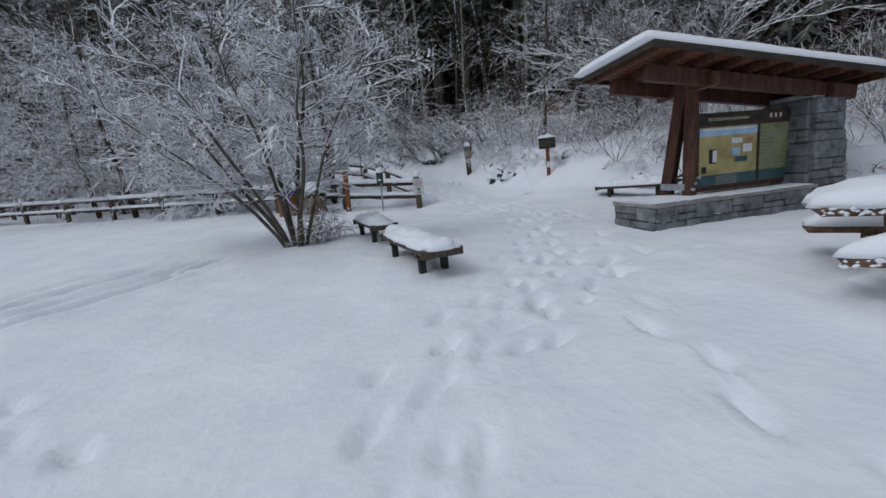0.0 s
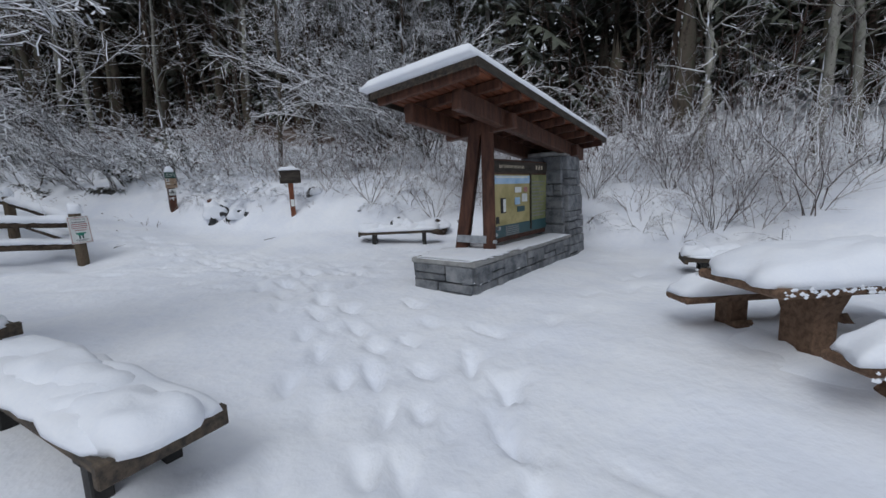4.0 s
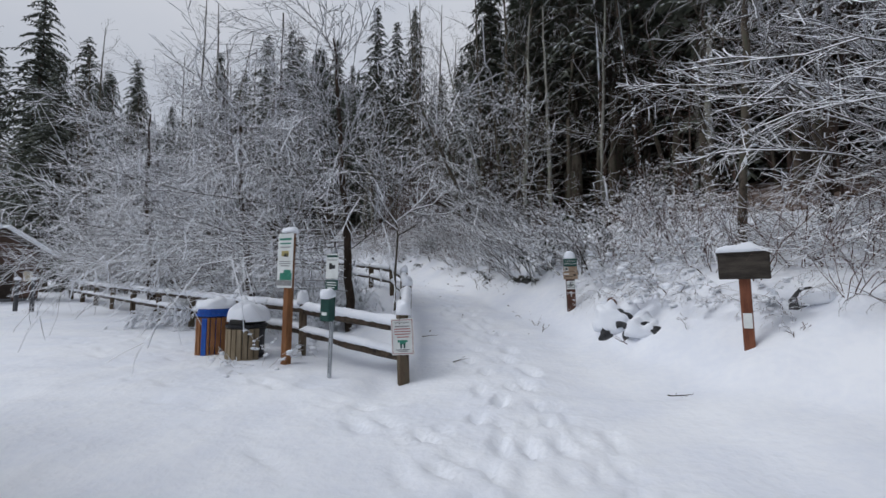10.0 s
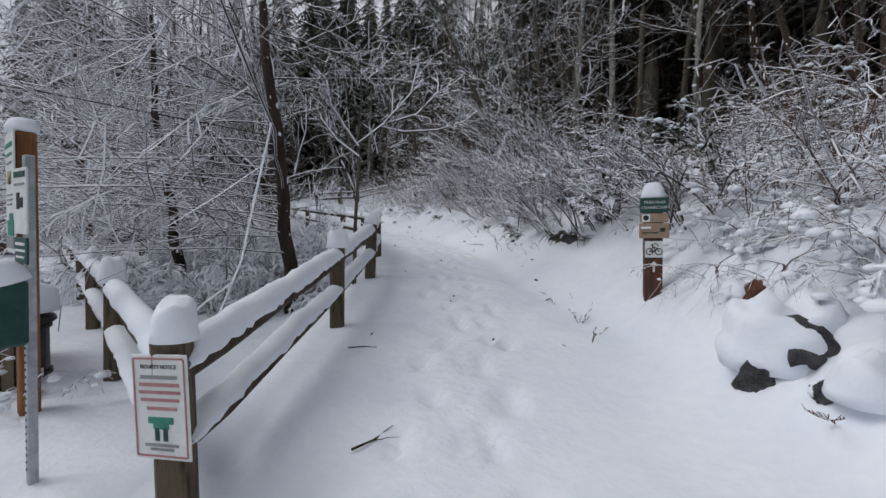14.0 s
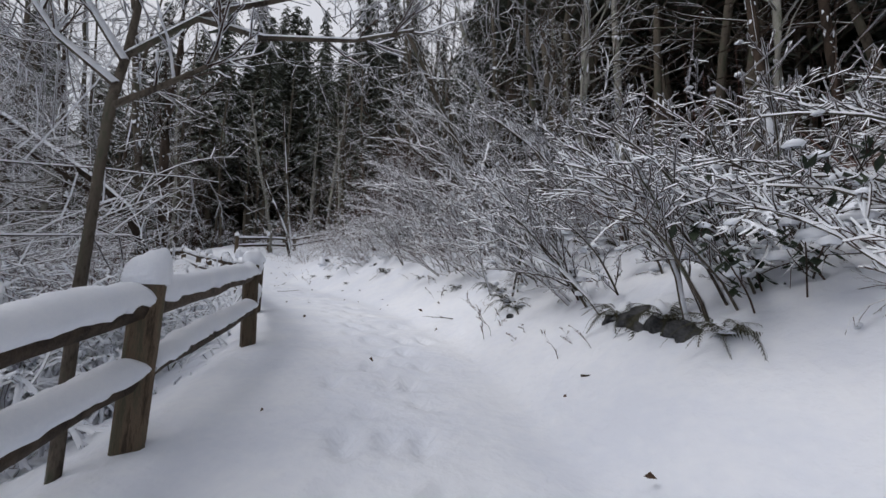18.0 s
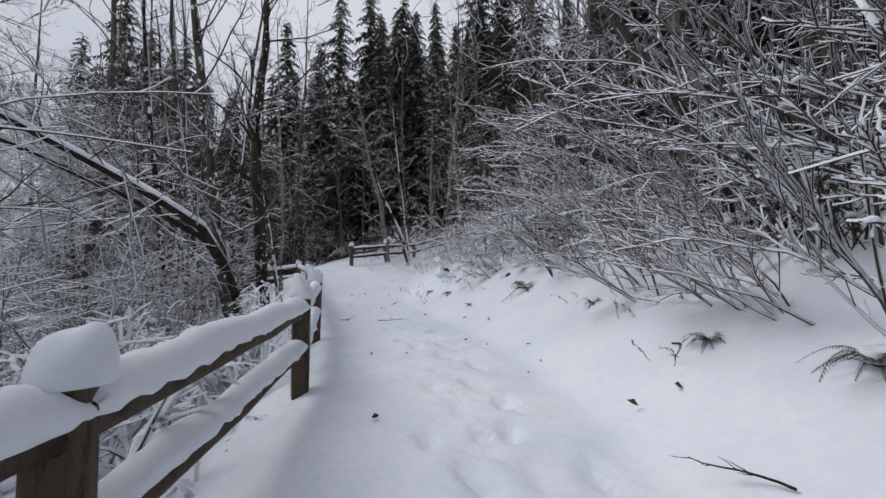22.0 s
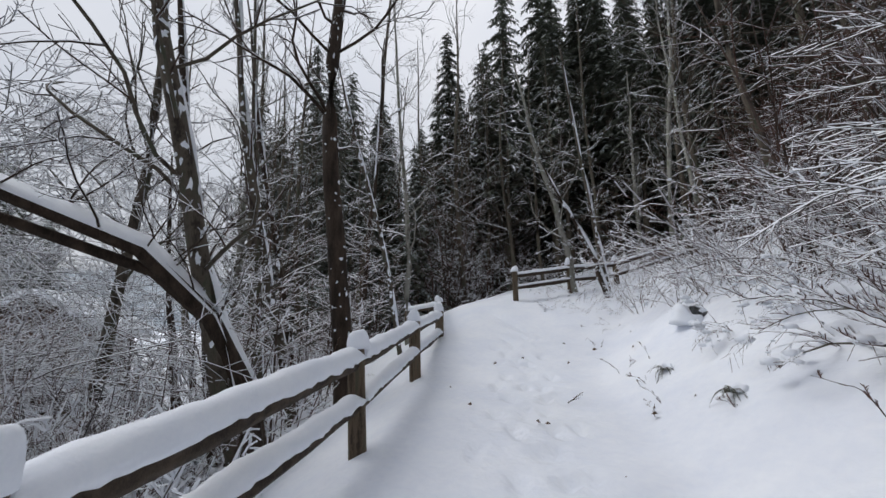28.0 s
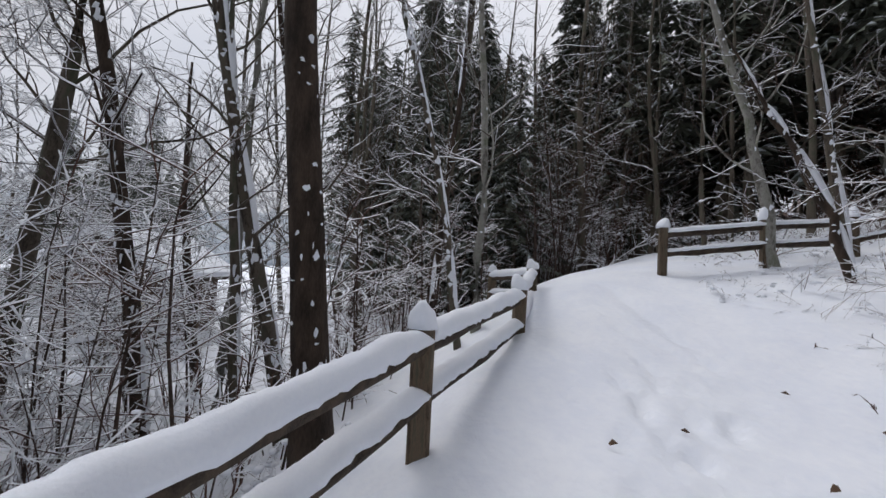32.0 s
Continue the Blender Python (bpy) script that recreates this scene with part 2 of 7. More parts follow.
# ---------- mesh tools ----------


def mesh_from(name, verts, faces, material, smooth=True):
    me = bpy.data.meshes.new(name)
    me.from_pydata([tuple(v) for v in verts], [], [tuple(f) for f in faces])
    me.materials.append(material)
    if smooth:
        me.polygons.foreach_set("use_smooth", [True] * len(me.polygons))
    me.update()
    return me


def part(name, bm, material, parent=None, label=""):
    """Links a bmesh, or a mesh, as one object under a thing or a part."""
    if isinstance(bm, bmesh.types.BMesh):
        me = bpy.data.meshes.new(name)
        bm.to_mesh(me)
        bm.free()
        me.materials.append(material)
    else:
        me = bm
    ob = new(name, me)
    if parent is not None:
        ob.parent = parent
    if label:
        ob["label"] = label
    return ob


def thing(name, label, category, m=None, group="", kind=""):
    e = tagged(new(name), label, category, group, kind)
    e.empty_display_size = 0.2
    if m is not None:
        e.matrix_world = m
    return e


def bm_box(sx, sy, sz, at=(0, 0, 0), bevel=0.008, m=None, seg=1):
    """A box with worn edges, its centre at `at`."""
    bm = bmesh.new()
    bmesh.ops.create_cube(bm, size=1)
    bmesh.ops.scale(bm, vec=(sx, sy, sz), verts=bm.verts)
    if bevel:
        bmesh.ops.bevel(bm, geom=bm.edges[:], offset=bevel, segments=seg, affect="EDGES", profile=0.6)
    bmesh.ops.translate(bm, vec=at, verts=bm.verts)
    if m is not None:
        bmesh.ops.transform(bm, matrix=m, verts=bm.verts)
    return bm


def rough_box(sx, sy, sz, at=(0, 0, 0), seed=0, amp=0.01, bevel=0.015, taper=0.0):
    """A hewn block: a bevelled box with its corners pushed about."""
    bm = bm_box(sx, sy, sz, (0, 0, 0), bevel)
    rng = random.Random(seed)
    off = Vector((rng.random() * 50, rng.random() * 50, rng.random() * 50))
    for v in bm.verts:
        k = 1 - taper * (v.co.z / sz + 0.5)
        v.co.x *= k
        v.co.y *= k
        v.co += noise.noise_vector(v.co * 4 + off) * amp
    bmesh.ops.translate(bm, vec=at, verts=bm.verts)
    return bm


def bm_cyl(r0, r1, h, n=16, at=(0, 0, 0), bevel=0.0):
    bm = bmesh.new()
    bmesh.ops.create_cone(bm, cap_ends=True, segments=n, radius1=r0, radius2=r1, depth=h)
    if bevel:
        edges = [e for e in bm.edges if abs(e.verts[0].co.z - e.verts[1].co.z) < 1e-5]
        bmesh.ops.bevel(bm, geom=edges, offset=bevel, segments=2, affect="EDGES")
    bmesh.ops.translate(bm, vec=(at[0], at[1], at[2] + h / 2), verts=bm.verts)
    return bm


def tube_arrays(lines, sides=5, rotate=0.0, lo=0.0, hi=1.0, lift=0.0, widen=1.0, add=0.0, tall=1.0):
    """Tubes along lines [(points, radii)]. With lo and hi only that part of each ring is built (a strip along the top)."""
    verts, faces, base = [], [], 0
    full = lo == 0.0 and hi == 1.0
    ang = [rotate + 2 * math.pi * (lo + (hi - lo) * k / (sides if full else sides - 1)) for k in range(sides)]
    ca, sa = np.cos(ang), np.sin(ang)
    for pts, rad in lines:
        p = np.asarray(pts, float)
        r = np.asarray(rad, float) * widen + add
        t = np.gradient(p, axis=0)
        t /= np.linalg.norm(t, axis=1)[:, None] + 1e-9
        side = np.stack([-t[:, 1], t[:, 0], 0 * t[:, 0]], 1)
        flat = np.linalg.norm(side, axis=1)
        side[flat < 1e-3] = (1, 0, 0)
        side /= np.linalg.norm(side, axis=1)[:, None]
        up = np.cross(t, side)
        up[up[:, 2] < 0] *= -1
        ring = p[:, None] + r[:, None, None] * (side[:, None] * ca[None, :, None] + up[:, None] * sa[None, :, None] * tall)
        ring[:, :, 2] += lift * r[:, None]
        n = len(p)
        verts.append(ring.reshape(-1, 3))
        for i in range(n - 1):
            for k in range(sides if full else sides - 1):
                a, b = base + i * sides + k, base + i * sides + (k + 1) % sides
                faces.append((a, b, b + sides, a + sides))
        base += n * sides
    return np.concatenate(verts), faces


def tubes(name, lines, material, sides=5, smooth=True, **k):
    v, f = tube_arrays(lines, sides, **k)
    return mesh_from(name, v, f, material, smooth)


def ridge_mesh(name, lines, material, grow=1.0, add=0.0, tall=1.0, down=False, lying=False):
    """An upper (or lower) half of each branch: two faces a stretch, meeting in a ridge."""
    verts, faces, base, groups = [], [], 0, {}
    for pts, rad in lines:
        groups.setdefault(len(pts), []).append((np.asarray(pts, float), np.asarray(rad, float)))
    for n, some in groups.items():
        p = np.stack([a for a, _ in some])
        r = np.stack([b for _, b in some]) * grow + add
        t = np.gradient(p, axis=1)
        if lying:
            steep = np.abs(t[..., 2]) / (np.linalg.norm(t, axis=-1) + 1e-9)
            r = r * np.clip(1.25 - 1.25 * steep**2, 0.12, 1.0)
        side = np.stack([-t[..., 1], t[..., 0], 0 * t[..., 0]], -1)
        side[np.linalg.norm(side, axis=-1) < 1e-4] = (1, 0, 0)
        side /= np.linalg.norm(side, axis=-1)[..., None]
        up = np.cross(t, side)
        up /= np.linalg.norm(up, axis=-1)[..., None] + 1e-9
        up[up[..., 2] < 0] *= -1
        if down:
            up = -up
        ring = np.stack([p - side * r[..., None], p + up * (r * tall)[..., None], p + side * r[..., None]], 2)
        m = len(some)
        i = base + (np.arange(m)[:, None, None] * n * 3 + np.arange(n - 1)[None, :, None] * 3 + np.arange(2)[None, None, :])
        i = i.reshape(-1)
        faces.append(np.stack([i, i + 1, i + 4, i + 3], -1))
        verts.append(ring.reshape(-1, 3))
        base += m * n * 3
    v, f = np.concatenate(verts), np.concatenate(faces)
    me = bpy.data.meshes.new(name)
    me.vertices.add(len(v))
    me.vertices.foreach_set("co", v.ravel())
    me.loops.add(len(f) * 4)
    me.loops.foreach_set("vertex_index", f.ravel().astype(np.int32))
    me.polygons.add(len(f))
    me.polygons.foreach_set("loop_start", np.arange(0, len(f) * 4, 4, dtype=np.int32))
    me.materials.append(material)
    me.update(calc_edges=True)
    return me


def snow_strip(name, lines, material=None, grow=1.0, add=0.006, tall=0.95):
    """Snow lying along the top of branches."""
    return ridge_mesh(name, lines, material or SNOW_CRUST, grow, add, tall, False, material is None)


def wander(rng, p, d, length, n, wobble, lift):
    """A crooked line from p along d; lift bends it up (or, below 0, down) on the way."""
    p, d = np.array(p, float), np.array(d, float)
    d /= np.linalg.norm(d)
    out, step = [p.copy()], length / n
    for _ in range(n):
        d = d + np.array([rng.gauss(0, wobble), rng.gauss(0, wobble), rng.gauss(0, wobble) * 0.7 + lift / n])
        d /= np.linalg.norm(d)
        p = p + d * step
        out.append(p.copy())
    return np.array(out), d


def branch_off(rng, d, angle):
    """A direction turned by about `angle` degrees from d, to any side."""
    d = Vector(d).normalized()
    side = d.orthogonal().normalized()
    side.rotate(Matrix.Rotation(rng.random() * 2 * math.pi, 3, d))
    a = radians(angle * rng.uniform(0.7, 1.3))
    return np.array(d * math.cos(a) + side * math.sin(a))


def spray(rng, p, d, length, r, depth, out, kids=5, angle=38, wobble=0.16, lift=0.1, shrink=0.5, n=6, ok=None):
    """A branch with its side branches, added to out[depth]; ok says whether a place may be reached."""
    pts, _ = wander(rng, p, d, length, n, wobble, lift)
    if ok is not None and not (ok(pts[-1]) and ok(pts[(n + 1) // 2])):
        return
    out[depth].append((pts, np.linspace(r, r * 0.35, n + 1)))
    if depth + 1 >= len(out):
        return
    for k in range(kids):
        f = 0.2 + 0.78 * (k + rng.random()) / kids
        i = min(int(f * n), n - 1)
        q = pts[i] + (pts[i + 1] - pts[i]) * (f * n - i)
        spray(rng, q, branch_off(rng, pts[i + 1] - pts[i], angle), length * shrink * rng.uniform(0.5, 1.2) * (1.15 - 0.5 * f), max(r * 0.5 * (1 - 0.4 * f), 0.002), depth + 1, out, max(3, kids - 1), angle, wobble * 1.1, lift, shrink, max(1, n - 2), ok)


def bm_blob(w, d, h, seed=0, amp=0.12, rings=6, seg=16, power=2.6):
    """A pillow of lying snow, flat below, its base at z 0."""
    verts, faces = [], []
    rng = random.Random(seed)
    o = Vector((rng.random() * 99, rng.random() * 99, 0))
    for i in range(rings):
        a = math.pi / 2 * i / rings
        for k in range(seg):
            b = 2 * math.pi * k / seg
            c, s = math.cos(b), math.sin(b)
            e = (abs(c) ** power + abs(s) ** power) ** (-1 / power)
            q = Vector((c * e * w / 2 * math.cos(a) ** 0.7, s * e * d / 2 * math.cos(a) ** 0.7, h * math.sin(a) ** 0.8))
            j = noise.noise(q * 5 + o) * amp
            verts.append((q.x * (1 + j * 0.5), q.y * (1 + j * 0.5), q.z * (1 + j * 1.5)))
    verts.append((0, 0, h * (1 + 0.5 * amp * noise.noise(o))))
    for i in range(rings - 1):
        for k in range(seg):
            a, b = i * seg + k, i * seg + (k + 1) % seg
            faces.append((a, b, b + seg, a + seg))
    for k in range(seg):
        faces.append(((rings - 1) * seg + k, (rings - 1) * seg + (k + 1) % seg, rings * seg))
    faces.append(tuple(range(seg))[::-1])
    return mesh_from("snow", verts, faces, SNOW)


def snow_bar(p0, p1, w, h, seed=0, step=0.06, ends=True):
    """A rounded ridge of snow along the top of a rail, from p0 to p1, with a crumbling lower edge."""
    p0, p1 = Vector(p0), Vector(p1)
    n = max(6, int((p1 - p0).length / step))
    ax = (p1 - p0).normalized()
    side = Vector((-ax.y, ax.x, 0)).normalized()
    o = Vector((seed * 7.3, seed * 3.1, 0))
    prof = [(-0.42, -0.16), (-0.53, 0.04), (-0.57, 0.26), (-0.52, 0.52), (-0.4, 0.76), (-0.2, 0.94), (0.05, 1.0), (0.27, 0.9), (0.46, 0.68), (0.56, 0.4), (0.56, 0.16), (0.5, -0.02), (0.4, -0.16)]
    verts, faces, m = [], [], len(prof)
    for i in range(n + 1):
        f = i / n
        c = p0.lerp(p1, f)
        e = min(1.0, min(f, 1 - f) * n * 0.25 + 0.4) if ends else 1.0
        for a, b in prof:
            q = c + side * a * w + Vector((0, 0, 1)) * b * h * e
            j = noise.noise(q * 2.6 + o)
            j2 = noise.noise(q * 11 + o)
            j3 = noise.noise(q * 31 + o)
            hang = j2 * 0.16 + j3 * 0.1 if b < 0.1 else 0.0
            verts.append(q + side * (j * 0.13 + j2 * 0.07 + j3 * 0.045) * w + Vector((0, 0, (j * 0.2 + j2 * 0.07 + j3 * 0.03) * h * max(b, 0) + hang * h)))
    for i in range(n):
        for k in range(m - 1):
            a = i * m + k
            faces.append((a + m, a + m + 1, a + 1, a))
        faces.append((i * m, i * m + m - 1, i * m + 2 * m - 1, i * m + m))
    faces.append(tuple(range(m))[::-1])
    faces.append(tuple(range(n * m, n * m + m)))
    return mesh_from("snow", verts, faces, SNOW)

# ---------- the lie of the land ----------
# stations of the trail: x, y, z of its middle, and how far it stays level to its right-hand side
TRAIL = np.array([
    (-1.2, -8.0, -0.25, 16.0), (-0.4, 0.0, -0.15, 11.0), (0.6, 4.5, -0.1, 10.0), (2.0, 8.0, -0.03, 8.5), (2.6, 11.5, 0.08, 5.5), (1.9, 14.6, 0.24, 2.4),
    (0.5, 17.6, 0.65, 1.8), (-0.75, 20.2, 1.05, 1.0), (-2.3, 22.9, 1.33, 0.9), (-4.5, 25.3, 1.55, 0.95), (-7.0, 27.3, 1.78, 1.0),
    (-9.6, 29.1, 2.0, 1.0), (-12.2, 30.7, 2.25, 1.2), (-14.9, 32.3, 2.85, 2.4), (-16.7, 33.6, 3.6, 3.4), (-18.7, 35.0, 4.05, 4.4), (-21.0, 37.6, 4.5, 5.0), (-26.0, 43.0, 5.8, 3.0)])


def wave(x, y, f, seed):
    """Smooth unevenness, as sums of slanted waves."""
    rng = np.random.default_rng(seed)
    z = np.zeros(np.shape(x))
    for k in range(9):
        a, w, p = rng.uniform(0, 6.28), f * rng.uniform(0.6, 1.9), rng.uniform(0, 6.28)
        z += np.sin((x * math.cos(a) + y * math.sin(a)) * w + p + 0.8 * np.sin((x * math.sin(a) - y * math.cos(a)) * w * 0.7 + p * 2)) / 9
    return z


def land(x, y):
    """Height of the snow, without footprints, for arrays x and y."""
    x, y = np.asarray(x, float), np.asarray(y, float)
    best = np.full(x.shape, 1e9)
    zt, lat, wide, clear = (np.zeros(x.shape) for _ in range(4))
    for a, b in zip(TRAIL[:-1], TRAIL[1:]):
        ux, uy = b[0] - a[0], b[1] - a[1]
        n = math.hypot(ux, uy)
        s = ((x - a[0]) * ux + (y - a[1]) * uy) / n**2
        c = np.clip(s, 0.0, 1.0)
        px, py = a[0] + c * ux, a[1] + c * uy
        d2 = (x - px) ** 2 + (y - py) ** 2
        side = np.sqrt(d2) * np.sign((x - a[0]) * uy - (y - a[1]) * ux)
        near = d2 < best
        best = np.where(near, d2, best)
        zt = np.where(near, a[2] + c * (b[2] - a[2]), zt)
        wide = np.where(near, a[3] + c * (b[3] - a[3]), wide)
        lat = np.where(near, side, lat)
        clear = np.where(near, np.clip((15.5 - py) / 3.0, 0, 1), clear)
    up = np.maximum(lat - wide, 0)
    bank = 0.5 * up - 0.1 * np.maximum(up - 2.5, 0) - 0.17 * np.maximum(up - 8, 0) + 0.25 * np.exp(-((up - 2.0) / 1.2) ** 2) * (up > 0)
    lot = 0.02 * np.clip(-x, 0, 40) + 0.012 * np.clip(y, 0, 40) - 0.12 + 0.2 * np.clip((y - 6) / 8, 0, 1)
    down = np.maximum(-lat - 1.75, 0)
    left = np.maximum(zt - 0.5 * down, np.minimum(lot, zt))
    left = np.where(clear > 0, clear * (zt + (lot - zt) * np.clip(down / 6, 0, 1)) + (1 - clear) * left, left)
    z = np.where(lat > 0, zt + bank, left)
    ahead = np.maximum(y - 46, 0) + np.maximum(x - 34, 0) * 0.5
    rough = np.clip((lat - wide - 0.3) / 1.5, 0, 1) * np.clip((y - 11) / 4, 0, 1)
    foot = np.clip((lat - 1.3) / 1.3, 0, 1) * (0.34 * np.exp(-((x - 3.9) ** 2 + (y - 17.2) ** 2) / 5.5) + 0.2 * np.exp(-((x - 6.2) ** 2 + (y - 14.6) ** 2) / 5.0))
    drift = 0.13 * np.exp(-((x + 0.1) ** 2 + (y - 7.0) ** 2) / 1.5) + 0.12 * np.exp(-((x + 1.1) ** 2 + (y - 9.5) ** 2) / 1.5) + 0.17 * np.exp(-((x - 4.7) ** 2 + (y - 3.9) ** 2) / 2.2) + 0.1 * np.exp(-((x - 7.5) ** 2 + (y - 5.4) ** 2) / 1.0)
    return z + foot + drift - 0.15 * np.exp(-((x - 0.05) ** 2 + (y - 14.62) ** 2) / 0.45) + 0.04 * ahead + rough * (0.16 * wave(x, y, 2.4, 21) + 0.07 * wave(x, y, 6.5, 22))


def beside(x, y):
    """How far a place lies to the right of the trail's middle (left: below 0), and the trail's station there."""
    best, out = 1e9, (0, 0, 0)
    for k, (a, b) in enumerate(zip(TRAIL[:-1], TRAIL[1:])):
        ux, uy = b[0] - a[0], b[1] - a[1]
        c = min(1, max(0, ((x - a[0]) * ux + (y - a[1]) * uy) / (ux * ux + uy * uy)))
        d = math.hypot(x - a[0] - c * ux, y - a[1] - c * uy)
        if d < best:
            best, out = d, (math.copysign(d, (x - a[0]) * uy - (y - a[1]) * ux), k + c, a[3] + c * (b[3] - a[3]))
    return out


def land_at(x, y):
    return float(land(np.array([x]), np.array([y]))[0])


def steps():
    """Footprints of earlier walkers: x, y, heading, depth, length."""
    rng, out = random.Random(11), []
    lines = [([(-0.8, -2), (-0.3, 3), (1.2, 6.2), (2.2, 8.5), (2.5, 11.5), (1.6, 14.8), (0.3, 17.6), (-1.0, 20.2), (-2.5, 22.9), (-4.7, 25.3), (-7.3, 27.3), (-9.9, 29), (-12.5, 30.7), (-15.2, 32.4), (-18.2, 34.6)], 3, 0.085),
             ([(2.2, 1.0), (2.6, 4.5), (2.9, 7.6), (3.2, 9.6), (3.0, 12), (1.9, 15.0)], 1, 0.09), ([(-0.5, 3.6), (0.9, 5.6), (2.6, 6.6), (5.0, 6.9), (8.6, 7.5), (10, 9)], 1, 0.06),
             ([(-0.4, 1.2), (-1.4, 3.0), (-3.0, 4.2), (-6, 5.6)], 1, 0.11), ([(3.2, 9.5), (4.2, 10.6), (5.8, 11.2), (8, 11.5)], 1, 0.08), ([(2.4, 11.0), (0.0, 12.6), (-3.0, 13.6), (-6.0, 14.8), (-10, 16)], 2, 0.05),
             ([(3.2, 10.2), (1.4, 12.4), (-0.6, 13.6), (-2.6, 14.0)], 3, 0.05), ([(3.6, 9.8), (3.0, 12.4), (2.0, 14.4)], 2, 0.05),
             ([(1.0, 4.0), (2.0, 5.4), (3.0, 6.6), (3.2, 8.6)], 1, 0.1)]
    for line, times, deep in lines:
        for _ in range(times):
            off, foot = rng.gauss(0, 0.35), 1
            for (ax, ay), (bx, by) in zip(line[:-1], line[1:]):
                n = max(1, round(math.hypot(bx - ax, by - ay) / 0.62))
                h = math.atan2(by - ay, bx - ax)
                for k in range(n):
                    f, foot = (k + rng.uniform(-0.1, 0.1)) / n, -foot
                    w = off + foot * 0.12 + rng.gauss(0, 0.06)
                    out.append((ax + (bx - ax) * f - math.sin(h) * w, ay + (by - ay) * f + math.cos(h) * w, h + rng.gauss(0, 0.15), deep * rng.uniform(0.35, 1.0), rng.uniform(0.13, 0.26)))
    return out


def axis_lines(lo, a, b, hi, fine, first):
    """Grid lines: fine between a and b, growing outwards."""
    mid = list(np.arange(a, b + 1e-6, fine))
    out, s = [], first
    p = a
    while p > lo:
        p -= s
        s *= 1.22
        out.append(p)
    left, out, s, p = out[::-1], [], first, mid[-1]
    while p < hi:
        p += s
        s *= 1.22
        out.append(p)
    return np.array(left + mid + out)


gx = axis_lines(-420, -14.0, 8.5, 420, 0.075, 0.13)
gy = axis_lines(-300, 0.5, 33.0, 520, 0.08, 0.13)
GX, GY = np.meshgrid(gx, gy)
GZ = land(GX, GY)
for _ in range(3):
    inner = GZ[1:-1, 1:-1]
    GZ[1:-1, 1:-1] = (GZ[:-2, 1:-1] + GZ[2:, 1:-1] + GZ[1:-1, :-2] + GZ[1:-1, 2:] + 2 * inner) / 6
GZ += 0.05 * wave(GX, GY, 1.3, 3) + 0.034 * wave(GX, GY, 3.6, 4) + 0.016 * wave(GX, GY, 9.0, 6) + 0.012 * wave(GX, GY, 19.0, 5)
for fx, fy, fh, deep, long in steps():
    i0, i1 = np.searchsorted(gy, fy - 0.5), np.searchsorted(gy, fy + 0.5)
    j0, j1 = np.searchsorted(gx, fx - 0.5), np.searchsorted(gx, fx + 0.5)
    dx, dy = GX[i0:i1, j0:j1] - fx, GY[i0:i1, j0:j1] - fy
    u, v = (dx * math.cos(fh) + dy * math.sin(fh)) / long, (-dx * math.sin(fh) + dy * math.cos(fh)) / 0.062
    r2 = u * u + v * v
    GZ[i0:i1, j0:j1] += deep * (0.22 * np.exp(-((np.sqrt(r2) - 1.75) / 0.4) ** 2) - 1.15 / (1 + r2**3.5))
# wheel ruts and a trodden strip on the parking side
for k, deep in ((0.0, 0.12), (0.28, 0.2), (0.5, 0.12), (0.85, 0.16), (1.1, 0.22), (1.45, 0.15), (1.68, 0.1)):
    rut = (GX + 5.0) * 0.915 - (GY - 5.73) * 0.40 + k + 0.06 * np.sin(GY * 1.7 + k * 9)
    fade = np.clip((9.3 - 0.35 * k - GY) / 0.7, 0, 1) * np.clip((GY - 1.0) / 2, 0, 1)
    GZ -= 1.25 * deep * np.exp(-((rut / 0.075) ** 2)) * fade * (0.75 + 0.25 * np.sin(GY * 9 + k * 20))
    GZ += 0.35 * deep * np.exp(-(((rut - 0.16) / 0.08) ** 2)) * fade
rows, cols = GX.shape
idx = np.arange(rows * cols).reshape(rows, cols)
quads = np.stack([idx[:-1, :-1], idx[:-1, 1:], idx[1:, 1:], idx[1:, :-1]], -1).reshape(-1, 4)
gm = bpy.data.meshes.new("ground")
gm.vertices.add(rows * cols)
gm.vertices.foreach_set("co", np.stack([GX, GY, GZ], -1).ravel())
gm.loops.add(len(quads) * 4)
gm.loops.foreach_set("vertex_index", quads.ravel().astype(np.int32))
gm.polygons.add(len(quads))
gm.polygons.foreach_set("loop_start", np.arange(0, len(quads) * 4, 4, dtype=np.int32))
gm.polygons.foreach_set("use_smooth", np.ones(len(quads), bool))
gm.materials.append(SNOW_GROUND)
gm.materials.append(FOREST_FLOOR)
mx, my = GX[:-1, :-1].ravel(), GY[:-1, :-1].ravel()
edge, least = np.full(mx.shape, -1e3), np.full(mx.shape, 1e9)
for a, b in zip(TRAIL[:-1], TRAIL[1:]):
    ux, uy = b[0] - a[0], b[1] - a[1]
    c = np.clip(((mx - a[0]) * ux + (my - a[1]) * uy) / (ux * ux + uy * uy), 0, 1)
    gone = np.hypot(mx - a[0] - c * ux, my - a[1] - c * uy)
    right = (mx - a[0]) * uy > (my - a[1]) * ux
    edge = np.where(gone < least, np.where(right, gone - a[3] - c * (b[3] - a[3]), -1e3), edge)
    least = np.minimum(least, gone)
